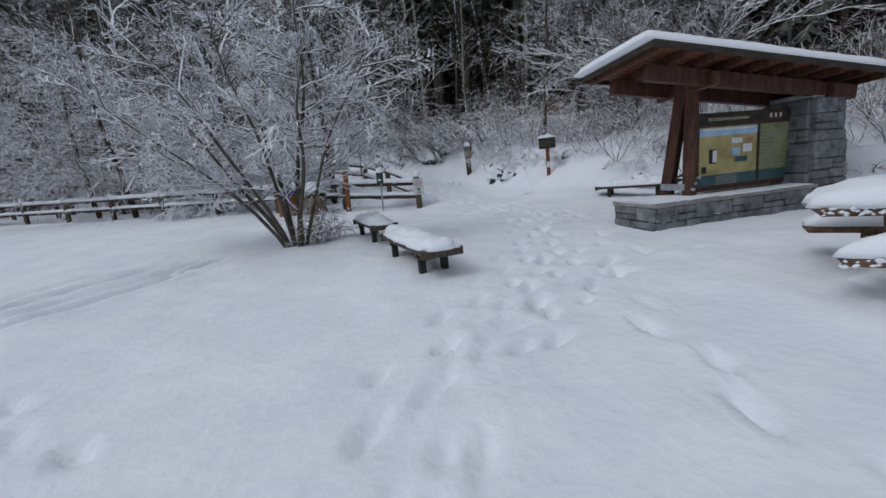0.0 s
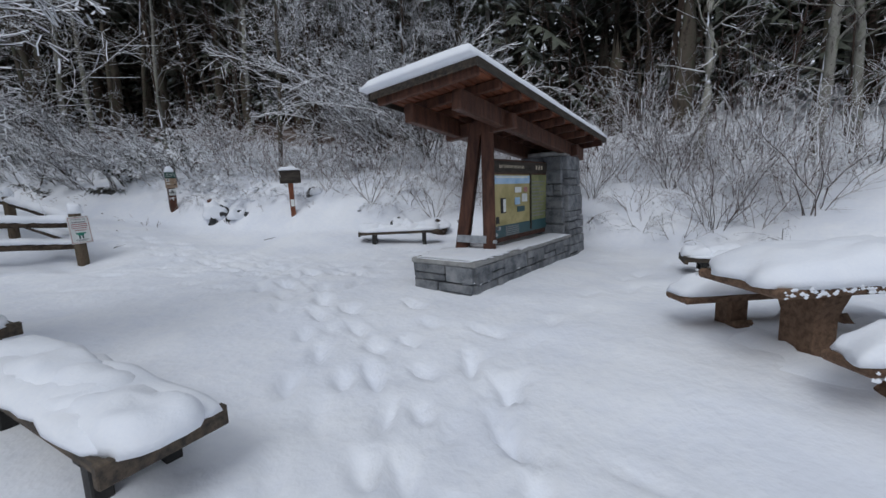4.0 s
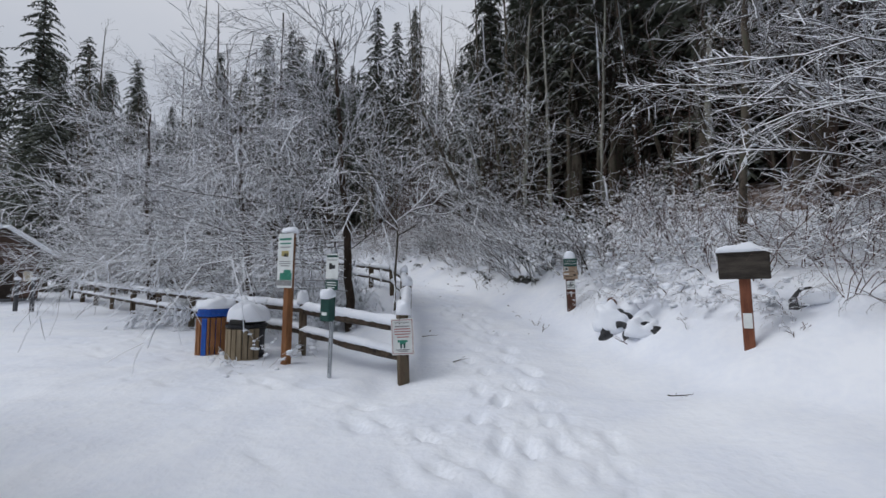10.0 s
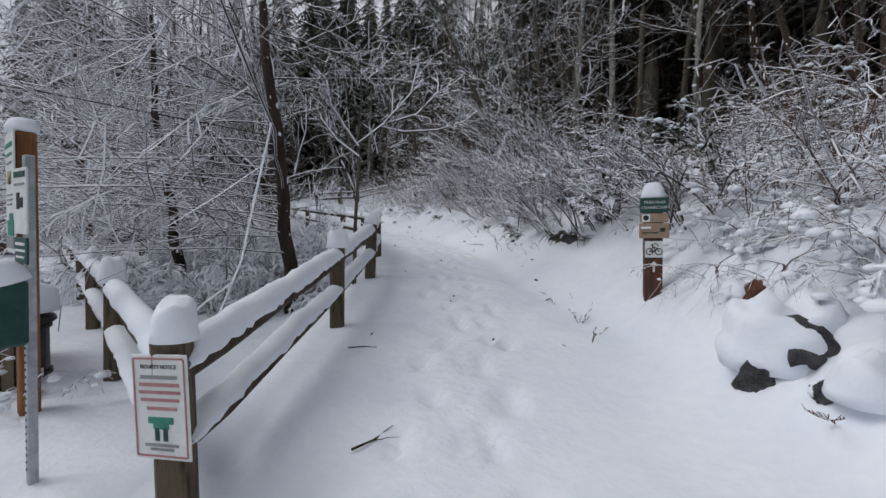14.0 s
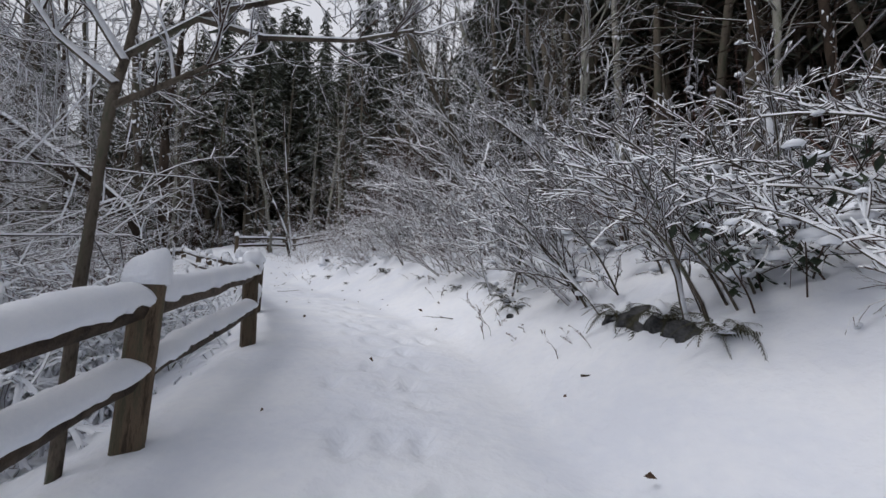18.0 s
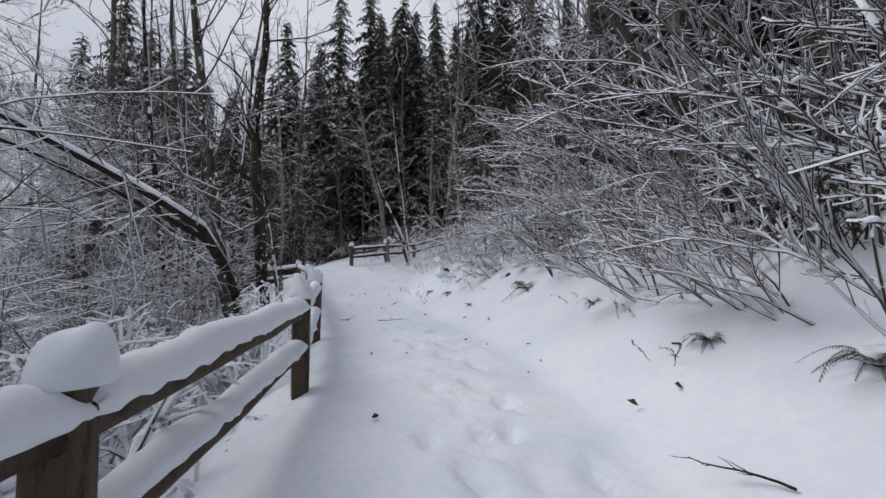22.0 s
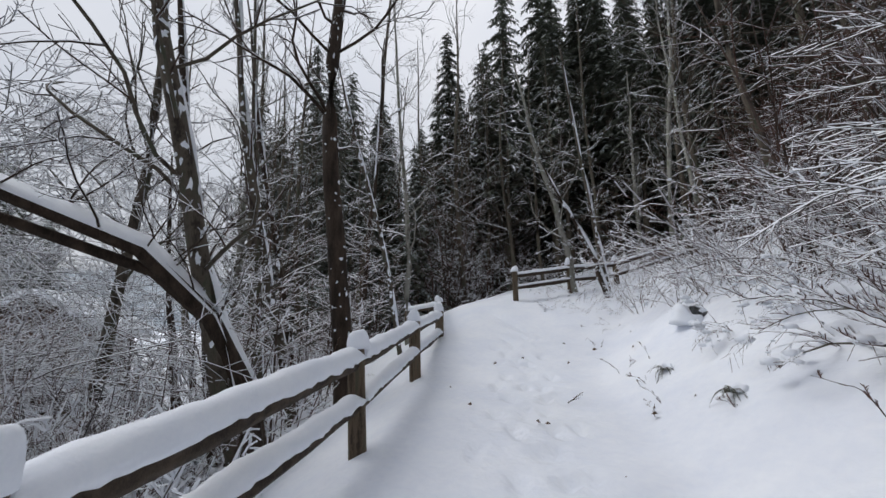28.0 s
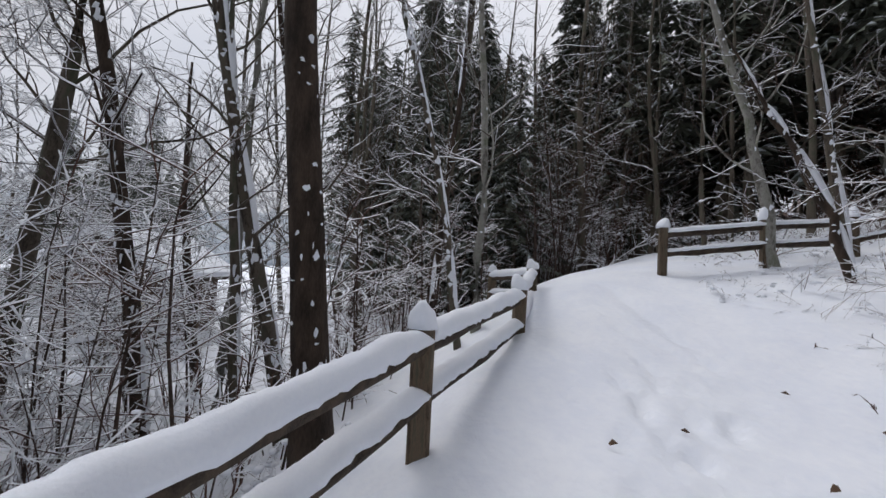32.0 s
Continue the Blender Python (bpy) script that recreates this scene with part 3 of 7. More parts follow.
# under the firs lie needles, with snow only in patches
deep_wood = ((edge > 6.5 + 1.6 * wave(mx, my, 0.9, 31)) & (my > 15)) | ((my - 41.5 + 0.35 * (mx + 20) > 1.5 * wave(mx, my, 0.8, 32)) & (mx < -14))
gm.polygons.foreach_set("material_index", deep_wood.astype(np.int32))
gm.update(calc_edges=True)
gm.validate()
ground = tagged(new("ground", gm), "trampled white snow over a clearing, trail and bank", "snow", kind="structure")

# ---------- split-rail fences ----------


def post_parts(fence, x, y, z, h, seed, lean=0.0, cap=True, r=0.085):
    bm = rough_box(r * 2, r * 1.7, h + 0.5, (0, 0, 0), seed, 0.012, 0.02)
    bmesh.ops.transform(bm, matrix=pose(x, y, z + h / 2 - 0.25, 0, lean, 30 + seed * 7), verts=bm.verts)
    part("post", bm, FENCE_WOOD, fence)
    if cap:
        rng = random.Random(seed)
        me = bm_blob(0.25 * rng.uniform(0.9, 1.15), 0.24, 0.2 * rng.uniform(0.8, 1.2), seed, 0.45, 8, 18, 2.2)
        part("snow_cap", me, SNOW, fence).matrix_basis = pose(x, y, z + h - 0.015, 0, 0, seed * 40)


def rail_parts(fence, p, q, seed, snow=0.17, r=0.05):
    rng = random.Random(seed)
    a, b = np.array(p), np.array(q)
    line = [a + (b - a) * f + np.array([rng.gauss(0, 0.008), rng.gauss(0, 0.008), rng.gauss(0, 0.008) - 0.015 * math.sin(math.pi * f)]) for f in np.linspace(-0.02, 1.02, 7)]
    part("rail", tubes("rail", [(line, [r * rng.uniform(0.9, 1.1) for _ in line])], RAIL_WOOD, 7, rotate=seed, tall=1.25), RAIL_WOOD, fence)
    if snow:
        part("snow_ridge", snow_bar(a + (0, 0, r * 0.9), b + (0, 0, r * 0.9), 0.17, snow, seed), SNOW, fence)


def fence_run(name, label, posts, height=1.02, rails=(0.86, 0.45), snow=0.14, seed0=0, caps=True, group=""):
    f = thing(name, label, "fence", group=group)
    for i, (x, y, z) in enumerate(posts):
        post_parts(f, x, y, z, height + (0.05 if seed0 == 1 and i == 0 else 0), seed0 + i, (i % 3 - 1) * 1.5, caps)
        if i:
            a, b = posts[i - 1], posts[i]
            for k, h in enumerate(rails):
                rail_parts(f, (a[0], a[1], a[2] + h), (b[0], b[1], b[2] + h), seed0 * 3 + i * 5 + k, snow * (1.0 if k == 0 else 0.8))
    return f


TRAIL_POSTS = [(0.0, 14.82, 0.2), (-1.125, 17.39, 0.665), (-2.245, 19.57, 1.02), (-3.76, 21.89, 1.305), (-5.855, 24.09, 1.52), (-8.27, 25.93, 1.755), (-10.78, 27.665, 1.97), (-13.37, 29.26, 2.23), (-15.95, 30.88, 2.46), (-18.2, 31.9, 2.8), (-20.2, 31.6, 2.7)]
fence_run("trail_fence", "weathered two-rail wooden fence under thick snow beside the trail", TRAIL_POSTS, seed0=1)
LOT_POSTS = [(-2.61 - 2.65 * i, 15.75 + 0.945 * i, 0.36 + 0.06 * i) for i in range(9)]
lot_fence = fence_run("parking_fence", "low brown two-rail wooden fence topped with snow round the parking area", LOT_POSTS, 0.98, snow=0.13, seed0=40)
rail_parts(lot_fence, (0.0, 14.82, 1.05), (-2.61, 15.75, 1.2), 91, 0.13)
rail_parts(lot_fence, (0.0, 14.82, 0.62), (-2.61, 15.75, 0.78), 92, 0.1)
UPPER_POSTS = [(-17.5, 34.25), (-17.5, 36.5), (-17.8, 39.0), (-16.0, 41.0), (-13.2, 42.0), (-10.2, 42.6), (-7.4, 43.2), (-4.4, 43.8), (-1.4, 44.2), (1.6, 44.4)]
fence_run("upper_fence", "grey two-rail fence with snow on its rails at the trail's bend", [(x, y, land_at(x, y)) for k, (x, y) in enumerate(UPPER_POSTS)], 0.95, (0.8, 0.42), 0.08, 70)

# ---------- the information kiosk ----------
K = pose(4.06, 7.70, -0.02, 0, 0, 12)
kiosk = thing("information_kiosk", "timber and granite trailhead kiosk under a snow-covered sloping roof", "kiosk", K)


def stone_wall_face(parent, u0, u1, z0, z1, courses, m, seed, depth=0.16, batter=(0.0, 0.0)):
    """Coursed blocks on one face: u along it, z up, the face looking to -y of m."""
    rng = random.Random(seed)
    cuts = [0.0]
    for c in range(courses):
        cuts.append(cuts[-1] + rng.uniform(0.75, 1.3))
    for z, top in zip(cuts[:-1], cuts[1:]):
        f0 = z / cuts[-1]
        z, h = z0 + (z1 - z0) * f0, (z1 - z0) * (top - z) / cuts[-1]
        a, b = u0 + batter[0] * f0, u1 - batter[1] * f0
        u = a
        while u < b - 0.02:
            w = rng.uniform(0.24, 0.66)
            if b - u - w < 0.18:
                w = b - u
            halves = ((0.0, 1.0),) if h < 0.2 or rng.random() < 0.6 else ((0.0, 0.45), (0.45, 1.0))
            for g0, g1 in halves:
                hh = h * (g1 - g0)
                bm = rough_box(w - 0.012, depth, hh - 0.012, (0, 0, 0), rng.randrange(9999), 0.018, 0.014)
                bmesh.ops.transform(bm, matrix=m @ pose(u + w / 2, -depth / 2 + 0.05 + rng.uniform(0, 0.026), z + h * (g0 + g1) / 2), verts=bm.verts)
                part("stone", bm, STONE, parent)
            u += w


# plinth
plinth = part("plinth", bm_box(4.2, 0.96, 0.62, (2.15, 0.52, 0.08), 0.02), MORTAR, kiosk, "grey granite block plinth")
stone_wall_face(plinth, 0.0, 3.6, -0.1, 0.40, 2, pose(0, 0.04, 0), 5)
stone_wall_face(plinth, 0.0, 1.04, -0.1, 0.40, 2, pose(0.04, 1.04, 0, 0, 0, -90), 6)
stone_wall_face(plinth, 0.0, 4.3, -0.1, 0.40, 2, pose(4.3, 1.0, 0, 0, 0, 180), 7)
part("plinth_cap", rough_box(3.72, 1.14, 0.075, (1.8, 0.52, 0.435), 3, 0.012, 0.015), CONCRETE, kiosk, "grey stone coping")
part("snow", snow_bar((-0.05, 0.53, 0.468), (1.5, 0.53, 0.468), 1.0, 0.045, 4), SNOW, kiosk)
part("snow", snow_bar((1.3, 0.17, 0.465), (3.55, 0.17, 0.465), 0.42, 0.035, 5), SNOW, kiosk)
part("snow", snow_bar((1.3, 0.85, 0.465), (3.5, 0.85, 0.465), 0.32, 0.07, 6), SNOW, kiosk)

# tapered column
column = part("column", rough_box(0.93, 0.99, 2.1, (3.97, 0.52, 1.0), 4, 0.0, 0.02, 0.2), MORTAR, kiosk, "tapered granite block column")
stone_wall_face(column, 0.0, 0.95, -0.1, 2.06, 8, pose(3.5, 0.02, 0, -2.7, 0, 0), 15, batter=(0.1, 0.12))
stone_wall_face(column, 0.0, 1.0, -0.1, 2.06, 8, pose(4.44, 0.02, 0, -2.7, 0, 90), 16, batter=(0.1, 0.1))
stone_wall_face(column, 0.0, 0.95, -0.1, 2.06, 8, pose(4.44, 1.03, 0, -2.7, 0, 180), 17, batter=(0.1, 0.12))
stone_wall_face(column, 0.0, 1.0, 0.45, 2.06, 6, pose(3.5, 1.03, 0, -2.7, 0, -90), 18, batter=(0.1, 0.1))
part("column_cap", rough_box(0.9, 0.98, 0.09, (3.97, 0.52, 2.11), 5, 0.01, 0.015), CONCRETE, kiosk)


def timber(name, p, q, w, h, parent=kiosk, material=None, label="", roll=0.0):
    """A squared beam from p to q."""
    p, q = Vector(p), Vector(q)
    d = q - p
    bm = bm_box(d.length, w, h, (0, 0, 0), 0.012)
    rot = d.to_track_quat("X", "Z").to_matrix().to_4x4()
    bmesh.ops.transform(bm, matrix=Matrix.Translation((p + q) / 2) @ rot @ pose(0, 0, 0, roll), verts=bm.verts)
    return part(name, bm, material or KIOSK_WOOD, parent, label)


def roof_z(a, b, drop=0.0):
    return 2.99 - 0.104 * (a + 0.34) - 0.07 * (b + 0.33) - drop


# leaning post pair, braced by a steel plate
for b0, b1 in ((0.34, 0.40), (0.88, 0.58)):
    post = timber("post", (1.02, b0, 0.42), (1.12, b1, 2.50), 0.2, 0.2)
    for k in range(3):
        bm = bm_cyl(0.03, 0.03, 0.05, 8)
        bmesh.ops.transform(bm, matrix=pose(1.0 + 0.06 * k - 0.02, b0 - 0.1 + (0.02 if k == 1 else 0), 0.62 + 0.1 * k, 90), verts=bm.verts)
        part("bolt", bm, STEEL, post)
part("brace_plate", bm_box(0.02, 0.56, 0.12, (0.90, 0.61, 0.66), 0.004), STEEL, kiosk, "galvanised steel plate")
# long beams and cross beams
for b in (0.10, 0.92):
    timber("beam", (-0.15, b, roof_z(-0.15, b, 0.32)), (4.62, b, roof_z(4.62, b, 0.32)), 0.15, 0.26)
for a in (1.1, 3.9):
    timber("beam", (a, -0.1, roof_z(a, -0.1, 0.36)), (a, 1.15, roof_z(a, 1.15, 0.36)), 0.16, 0.22)
for k in range(10):
    a = -0.3 + 5.0 * k / 9
    timber("rafter", (a, -0.34, roof_z(a, -0.34, 0.12)), (a, 1.34, roof_z(a, 1.34, 0.12)), 0.07, 0.13)
# deck boards run along the roof
for k in range(13):
    b = -0.37 + (k + 0.5) * 1.78 / 13
    timber("roof_board", (-0.38, b, roof_z(-0.38, b, 0.035)), (4.8, b, roof_z(4.8, b, 0.035)), 1.78 / 13 - 0.006, 0.03, material=KIOSK_DECK)
timber("fascia", (-0.42, -0.385, roof_z(-0.42, -0.385, 0.06)), (4.84, -0.385, roof_z(4.84, -0.385, 0.06)), 0.03, 0.12, material=BOARD_DARK)
timber("fascia", (-0.42, 1.42, roof_z(-0.42, 1.42, 0.06)), (4.84, 1.42, roof_z(4.84, 1.42, 0.06)), 0.03, 0.12, material=BOARD_DARK)
timber("fascia", (-0.4, -0.37, roof_z(-0.4, -0.37, 0.06)), (-0.4, 1.40, roof_z(-0.4, 1.40, 0.06)), 0.03, 0.1, material=BENCH_WOOD)
timber("fascia", (4.82, -0.37, roof_z(4.82, -0.37, 0.06)), (4.82, 1.40, roof_z(4.82, 1.40, 0.06)), 0.03, 0.1, material=BENCH_WOOD)
# snow on the roof
sv, sf = [], []
na, nb = 56, 22
for i in range(na + 1):
    for k in range(nb + 1):
        u, v = i / na, k / nb
        a, b = -0.56 + 5.43 * u, -0.40 + 1.86 * v
        edge = min(u * 5.33, (1 - u) * 5.33, v * 1.86, (1 - v) * 1.86)
        h = 0.22 * min(1, (edge / 0.2)) ** 0.45 + 0.012 * noise.noise(Vector((a * 2, b * 2, 0))) + 0.008 * noise.noise(Vector((a * 9, b * 9, 3)))
        sv.append((a, b, roof_z(a, b, 0.02) + max(h, 0.05)))
n0 = len(sv)
for i in range(na + 1):
    for k in range(nb + 1):
        a, b = -0.56 + 5.43 * i / na, -0.40 + 1.86 * k / nb
        sv.append((a, b, roof_z(a, b, 0.015)))
at = lambda i, k, o=0: o + i * (nb + 1) + k  # noqa: E731
for i in range(na):
    for k in range(nb):
        sf.append((at(i, k), at(i + 1, k), at(i + 1, k + 1), at(i, k + 1)))
        sf.append((at(i, k + 1, n0), at(i + 1, k + 1, n0), at(i + 1, k, n0), at(i, k, n0)))
for i in range(na):
    sf += [(at(i, 0, n0), at(i + 1, 0, n0), at(i + 1, 0), at(i, 0)), (at(i, nb), at(i + 1, nb), at(i + 1, nb, n0), at(i, nb, n0))]
for k in range(nb):
    sf += [(at(0, k), at(0, k + 1), at(0, k + 1, n0), at(0, k, n0)), (at(na, k, n0), at(na, k + 1, n0), at(na, k + 1), at(na, k))]
part("roof_snow", mesh_from("roof_snow", sv, sf, SNOW), SNOW, kiosk, "thick even snow on the roof")


# notice board with its printed panels
def flat(name, w, h, x, z, y, material, parent, label="", thick=0.006, bevel=0.001):
    return part(name, bm_box(w, thick, h, (x, y, z), bevel), material, parent, label)


def writing(name, text, size, x, z, y, material, parent, align="LEFT"):
    c = bpy.data.curves.new(name, "FONT")
    c.body, c.size, c.extrude, c.align_x = text, size, 0.001, align
    tmp = bpy.data.objects.new(name, c)
    me = bpy.data.meshes.new_from_object(tmp)
    bpy.data.objects.remove(tmp)
    me.materials.clear()
    me.materials.append(material)
    ob = part(name, me, material, parent)
    ob.matrix_basis = pose(x, y, z, 90)
    return ob


board = part("notice_board", bm_box(2.62, 0.09, 1.42, (2.42, 0.47, 1.24), 0.012), KIOSK_WOOD, kiosk, "dark brown notice board")
flat("header", 2.36, 0.2, 2.36, 1.82, 0.415, BOARD_DARK, board, "dark header strip")
writing("lettering", "RATTLESNAKE MOUNTAIN", 0.078, 1.5, 1.80, 0.408, CREAM_PRINT, board)
for k in range(3):
    flat("logo", 0.05, 0.08, 3.0 + 0.12 * k, 1.83, 0.409, CREAM_PRINT, board)
flat("panel", 1.42, 1.0, 1.98, 1.19, 0.418, MAP_YELLOW, board, "ochre trail map panel")
flat("panel", 0.86, 1.0, 3.14, 1.19, 0.418, MAP_GREEN, board, "olive text panel")
flat("sky_strip", 1.40, 0.14, 1.98, 1.60, 0.4125, MAP_BLUE, board)
flat("teal_strip", 2.3, 0.2, 2.42, 0.72, 0.4125, MAP_TEAL, board)
flat("white_title", 1.2, 0.03, 1.98, 1.645, 0.408, WHITE_SIGN, board)
for x, z, w, h, mt in ((1.62, 1.16, 0.17, 0.26, BLACK_PRINT), (1.66, 1.16, 0.09, 0.22, WHITE_SIGN), (2.18, 1.42, 0.26, 0.1, WHITE_SIGN), (2.16, 1.22, 0.2, 0.13, MAP_BLUE), (2.44, 1.27, 0.22, 0.15, WHITE_SIGN), (2.3, 1.07, 0.3, 0.1, MAP_TEAL), (2.5, 1.42, 0.14, 0.09, RED_PRINT), (1.42, 0.92, 0.11, 0.12, BLACK_PRINT)):
    flat("print", w, h, x, z, 0.408 if mt is not WHITE_SIGN else 0.404, mt, board)
for k in range(11):
    flat("text_line", 0.62 - 0.1 * (k % 3), 0.022, 3.08 - 0.05 * (k % 3), 1.56 - 0.066 * k, 0.409, GREY_PRINT, board)
for k in range(5):
    flat("text_line", 0.5, 0.016, 1.95, 0.78 - 0.035 * k, 0.4065, GREY_PRINT, board)
for x in (1.27, 2.705, 3.57):
    part("frame_strip", bm_box(0.045, 0.03, 1.06, (x, 0.405, 1.19), 0.006), BOARD_DARK, board)

srng = random.Random(9)
for k in range(46):
    side = k % 3 == 0
    x, y = (0.02 + srng.uniform(-0.02, 0.0), srng.uniform(0.0, 1.0)) if side else (srng.uniform(0.0, 1.6) ** 1.0, -0.02)
    z = srng.choice((-0.02, 0.03, 0.14, 0.155)) + srng.uniform(-0.02, 0.03)
    part("snow_clump", bm_blob(srng.uniform(0.05, 0.16), srng.uniform(0.04, 0.08), srng.uniform(0.02, 0.05), k, 0.5, 4, 9, 2.0), SNOW, plinth).matrix_basis = pose(x, y, z, 0, 0, 90 if side else 0)

# ---------- benches, table, bins, signs ----------


def bench(label, x, y, turn, length=2.0, width=0.48, z=None, seed=0, top=0.42, snow=0.16):
    z = land_at(x, y) if z is None else z
    b = thing("park_bench", label, "bench", pose(x, y, z, 0, 0, turn), "backless benches in the clearing")
    for k in range(4):
        yk = -width / 2 + (k + 0.5) * width / 4
        part("plank", bm_box(length, width / 4 - 0.012, 0.07, (0, yk, top), 0.008), BENCH_WOOD, b)
    part("edge_board", bm_box(0.05, width + 0.03, 0.11, (length / 2, 0, top - 0.01), 0.006), BENCH_WOOD, b)
    part("edge_board", bm_box(0.05, width + 0.03, 0.11, (-length / 2, 0, top - 0.01), 0.006), BENCH_WOOD, b)
    for sx in (-0.32, 0.32):
        for sy in (-0.3, 0.3):
            part("leg", bm_box(0.1, 0.09, top + 0.1, (sx * length, sy * width, top / 2 - 0.1), 0.008), BENCH_METAL, b)
        part("bearer", bm_box(0.08, width * 0.86, 0.07, (sx * length, 0, top - 0.07), 0.006), BENCH_METAL, b)
    rng = random.Random(seed)
    part("snow", bm_blob(length * 1.01, width * 1.04, snow * 0.62, seed, 0.3, 7, 44, 7.0), SNOW, b).matrix_basis = pose(0, 0, top + 0.03)
    for k in range(4):
        x = (-0.36 + 0.24 * k) * length + rng.uniform(-0.05, 0.05)
        part("snow_lump", bm_blob(length * rng.uniform(0.26, 0.4), width * rng.uniform(0.75, 0.95), snow * rng.uniform(0.75, 1.15), seed * 5 + k, 0.35, 7, 22, 2.6), SNOW, b).matrix_basis = pose(x, rng.uniform(-0.03, 0.03), top + 0.034)
    return b


bench("dark plank bench under lumpy snow beside a bare shrub", -0.07, 6.94, 109, 2.05, 0.54, -0.08, 1)
bench("dark plank bench under thick snow near the shrub", -0.96, 9.5, 109.5, 1.74, 0.5, 0.0, 2)
bench("dark plank bench with a deep snow cushion by the thicket", 6.1, 12.35, -37, 1.95, 0.5, 0.02, 3, snow=0.2)
bench("dark bench under snow behind the picnic table", 7.5, 5.45, -62, 1.5, 0.5, -0.17, 4, snow=0.2)

# picnic table of brown concrete
PT = pose(4.72, 3.95, -0.12, 0, 0, -36)
table = thing("picnic_table", "brown concrete picnic table with attached seats under thick snow", "picnic table", PT)


def slab(name, l, w, h, x, y, z, seed, parent):
    bm = rough_box(l, w, h, (x, y, z), seed, 0.008, 0.02)
    return part(name, bm, PICNIC, parent)


def layer(l, w, h, x, y, z, seed, parent):
    ob = part("snow", bm_blob(l * 1.02, w * 1.05, h, seed, 0.15, 7, 48, 8.0), SNOW, parent)
    ob.matrix_basis = pose(x, y, z)


slab("tabletop", 2.3, 0.82, 0.075, 0, 0, 0.78, 1, table)
layer(2.3, 0.82, 0.25, 0, 0, 0.815, 2, table)
for s in (-1, 1):
    slab("seat", 2.25, 0.32, 0.07, 0.05, s * 0.78, 0.46, 3 + s, table)
    layer(2.25, 0.32, 0.2, 0.05, s * 0.78, 0.495, 5 + s, table)
def swept(name, line, thick, wide, x, parent):
    """A curved concrete arm: a bar of even width along a line in the y-z plane."""
    pts = np.array(line, float)
    t = np.gradient(pts, axis=0)
    t /= np.linalg.norm(t, axis=1)[:, None]
    nrm = np.stack([-t[:, 1], t[:, 0]], 1) * np.array(thick)[:, None] / 2
    bm = bmesh.new()
    rings = [[bm.verts.new((x + sx * wide / 2, *q)) for sx, q in ((-1, p + n), (1, p + n), (1, p - n), (-1, p - n))] for p, n in zip(pts, nrm)]
    for r0, r1 in zip(rings[:-1], rings[1:]):
        for k in range(4):
            bm.faces.new((r0[k], r0[(k + 1) % 4], r1[(k + 1) % 4], r1[k]))
    bm.faces.new(rings[0][::-1])
    bm.faces.new(rings[-1])
    bmesh.ops.recalc_face_normals(bm, faces=bm.faces)
    bmesh.ops.bevel(bm, geom=bm.edges[:], offset=0.008, segments=1, affect="EDGES")
    return part(name, bm, PICNIC, parent)


for x in (-0.5, 0.5):
    swept("pedestal", [(0.0, -0.15), (0.0, 0.2), (0.0, 0.5), (0.0, 0.745)], [0.5, 0.3, 0.3, 0.5], 0.2, x, table)
    for s in (-1, 1):
        arm = [(s * 0.08, -0.02), (s * 0.3, -0.01), (s * 0.5, 0.04), (s * 0.62, 0.12), (s * 0.68, 0.2)]
        swept("seat_arm", arm, [0.2, 0.18, 0.16, 0.14, 0.14], 0.2, x, table)
        slab("seat_block", 0.2, 0.2, 0.5, x, s * 0.77, 0.18, 9, table)
        ob = part("snow", bm_blob(0.24, 0.5, 0.12, 30, 0.3), SNOW, table)
        ob.matrix_basis = pose(x, s * 0.36, 0.05, s * 6)
part("snow_drift", bm_blob(2.3, 2.0, 0.3, 41, 0.4, 8, 30, 2.3), SNOW, table, "drifted snow under the table").matrix_basis = pose(0.1, 0, -0.06)
# frost grains along the slab edges
frost_rng = random.Random(12)
for y, z, half in ((-0.42, 0.80, 1.15), (0.42, 0.80, 1.15), (-0.95, 0.475, 1.12), (0.95, 0.475, 1.12)):
    fv, ff = [], []
    for k in range(150):
        x, r = frost_rng.uniform(-half, half), frost_rng.uniform(0.008, 0.028)
        zz = z + frost_rng.uniform(-0.045, 0.02)
        b = len(fv)
        yy = y + math.copysign(0.002, y)
        fv += [(x - r, yy, zz), (x, yy, zz + r * 0.7), (x + r, yy, zz), (x, yy, zz - r * 0.6), (x, yy + math.copysign(r * 0.7, y), zz)]
        ff += [(b, b + 1, b + 4), (b + 1, b + 2, b + 4), (b + 2, b + 3, b + 4), (b + 3, b, b + 4)]
    tagged(part("frost", mesh_from("frost", fv, ff, SNOW), SNOW, table, "specks of snow on the slab edge"), kind="stuff")


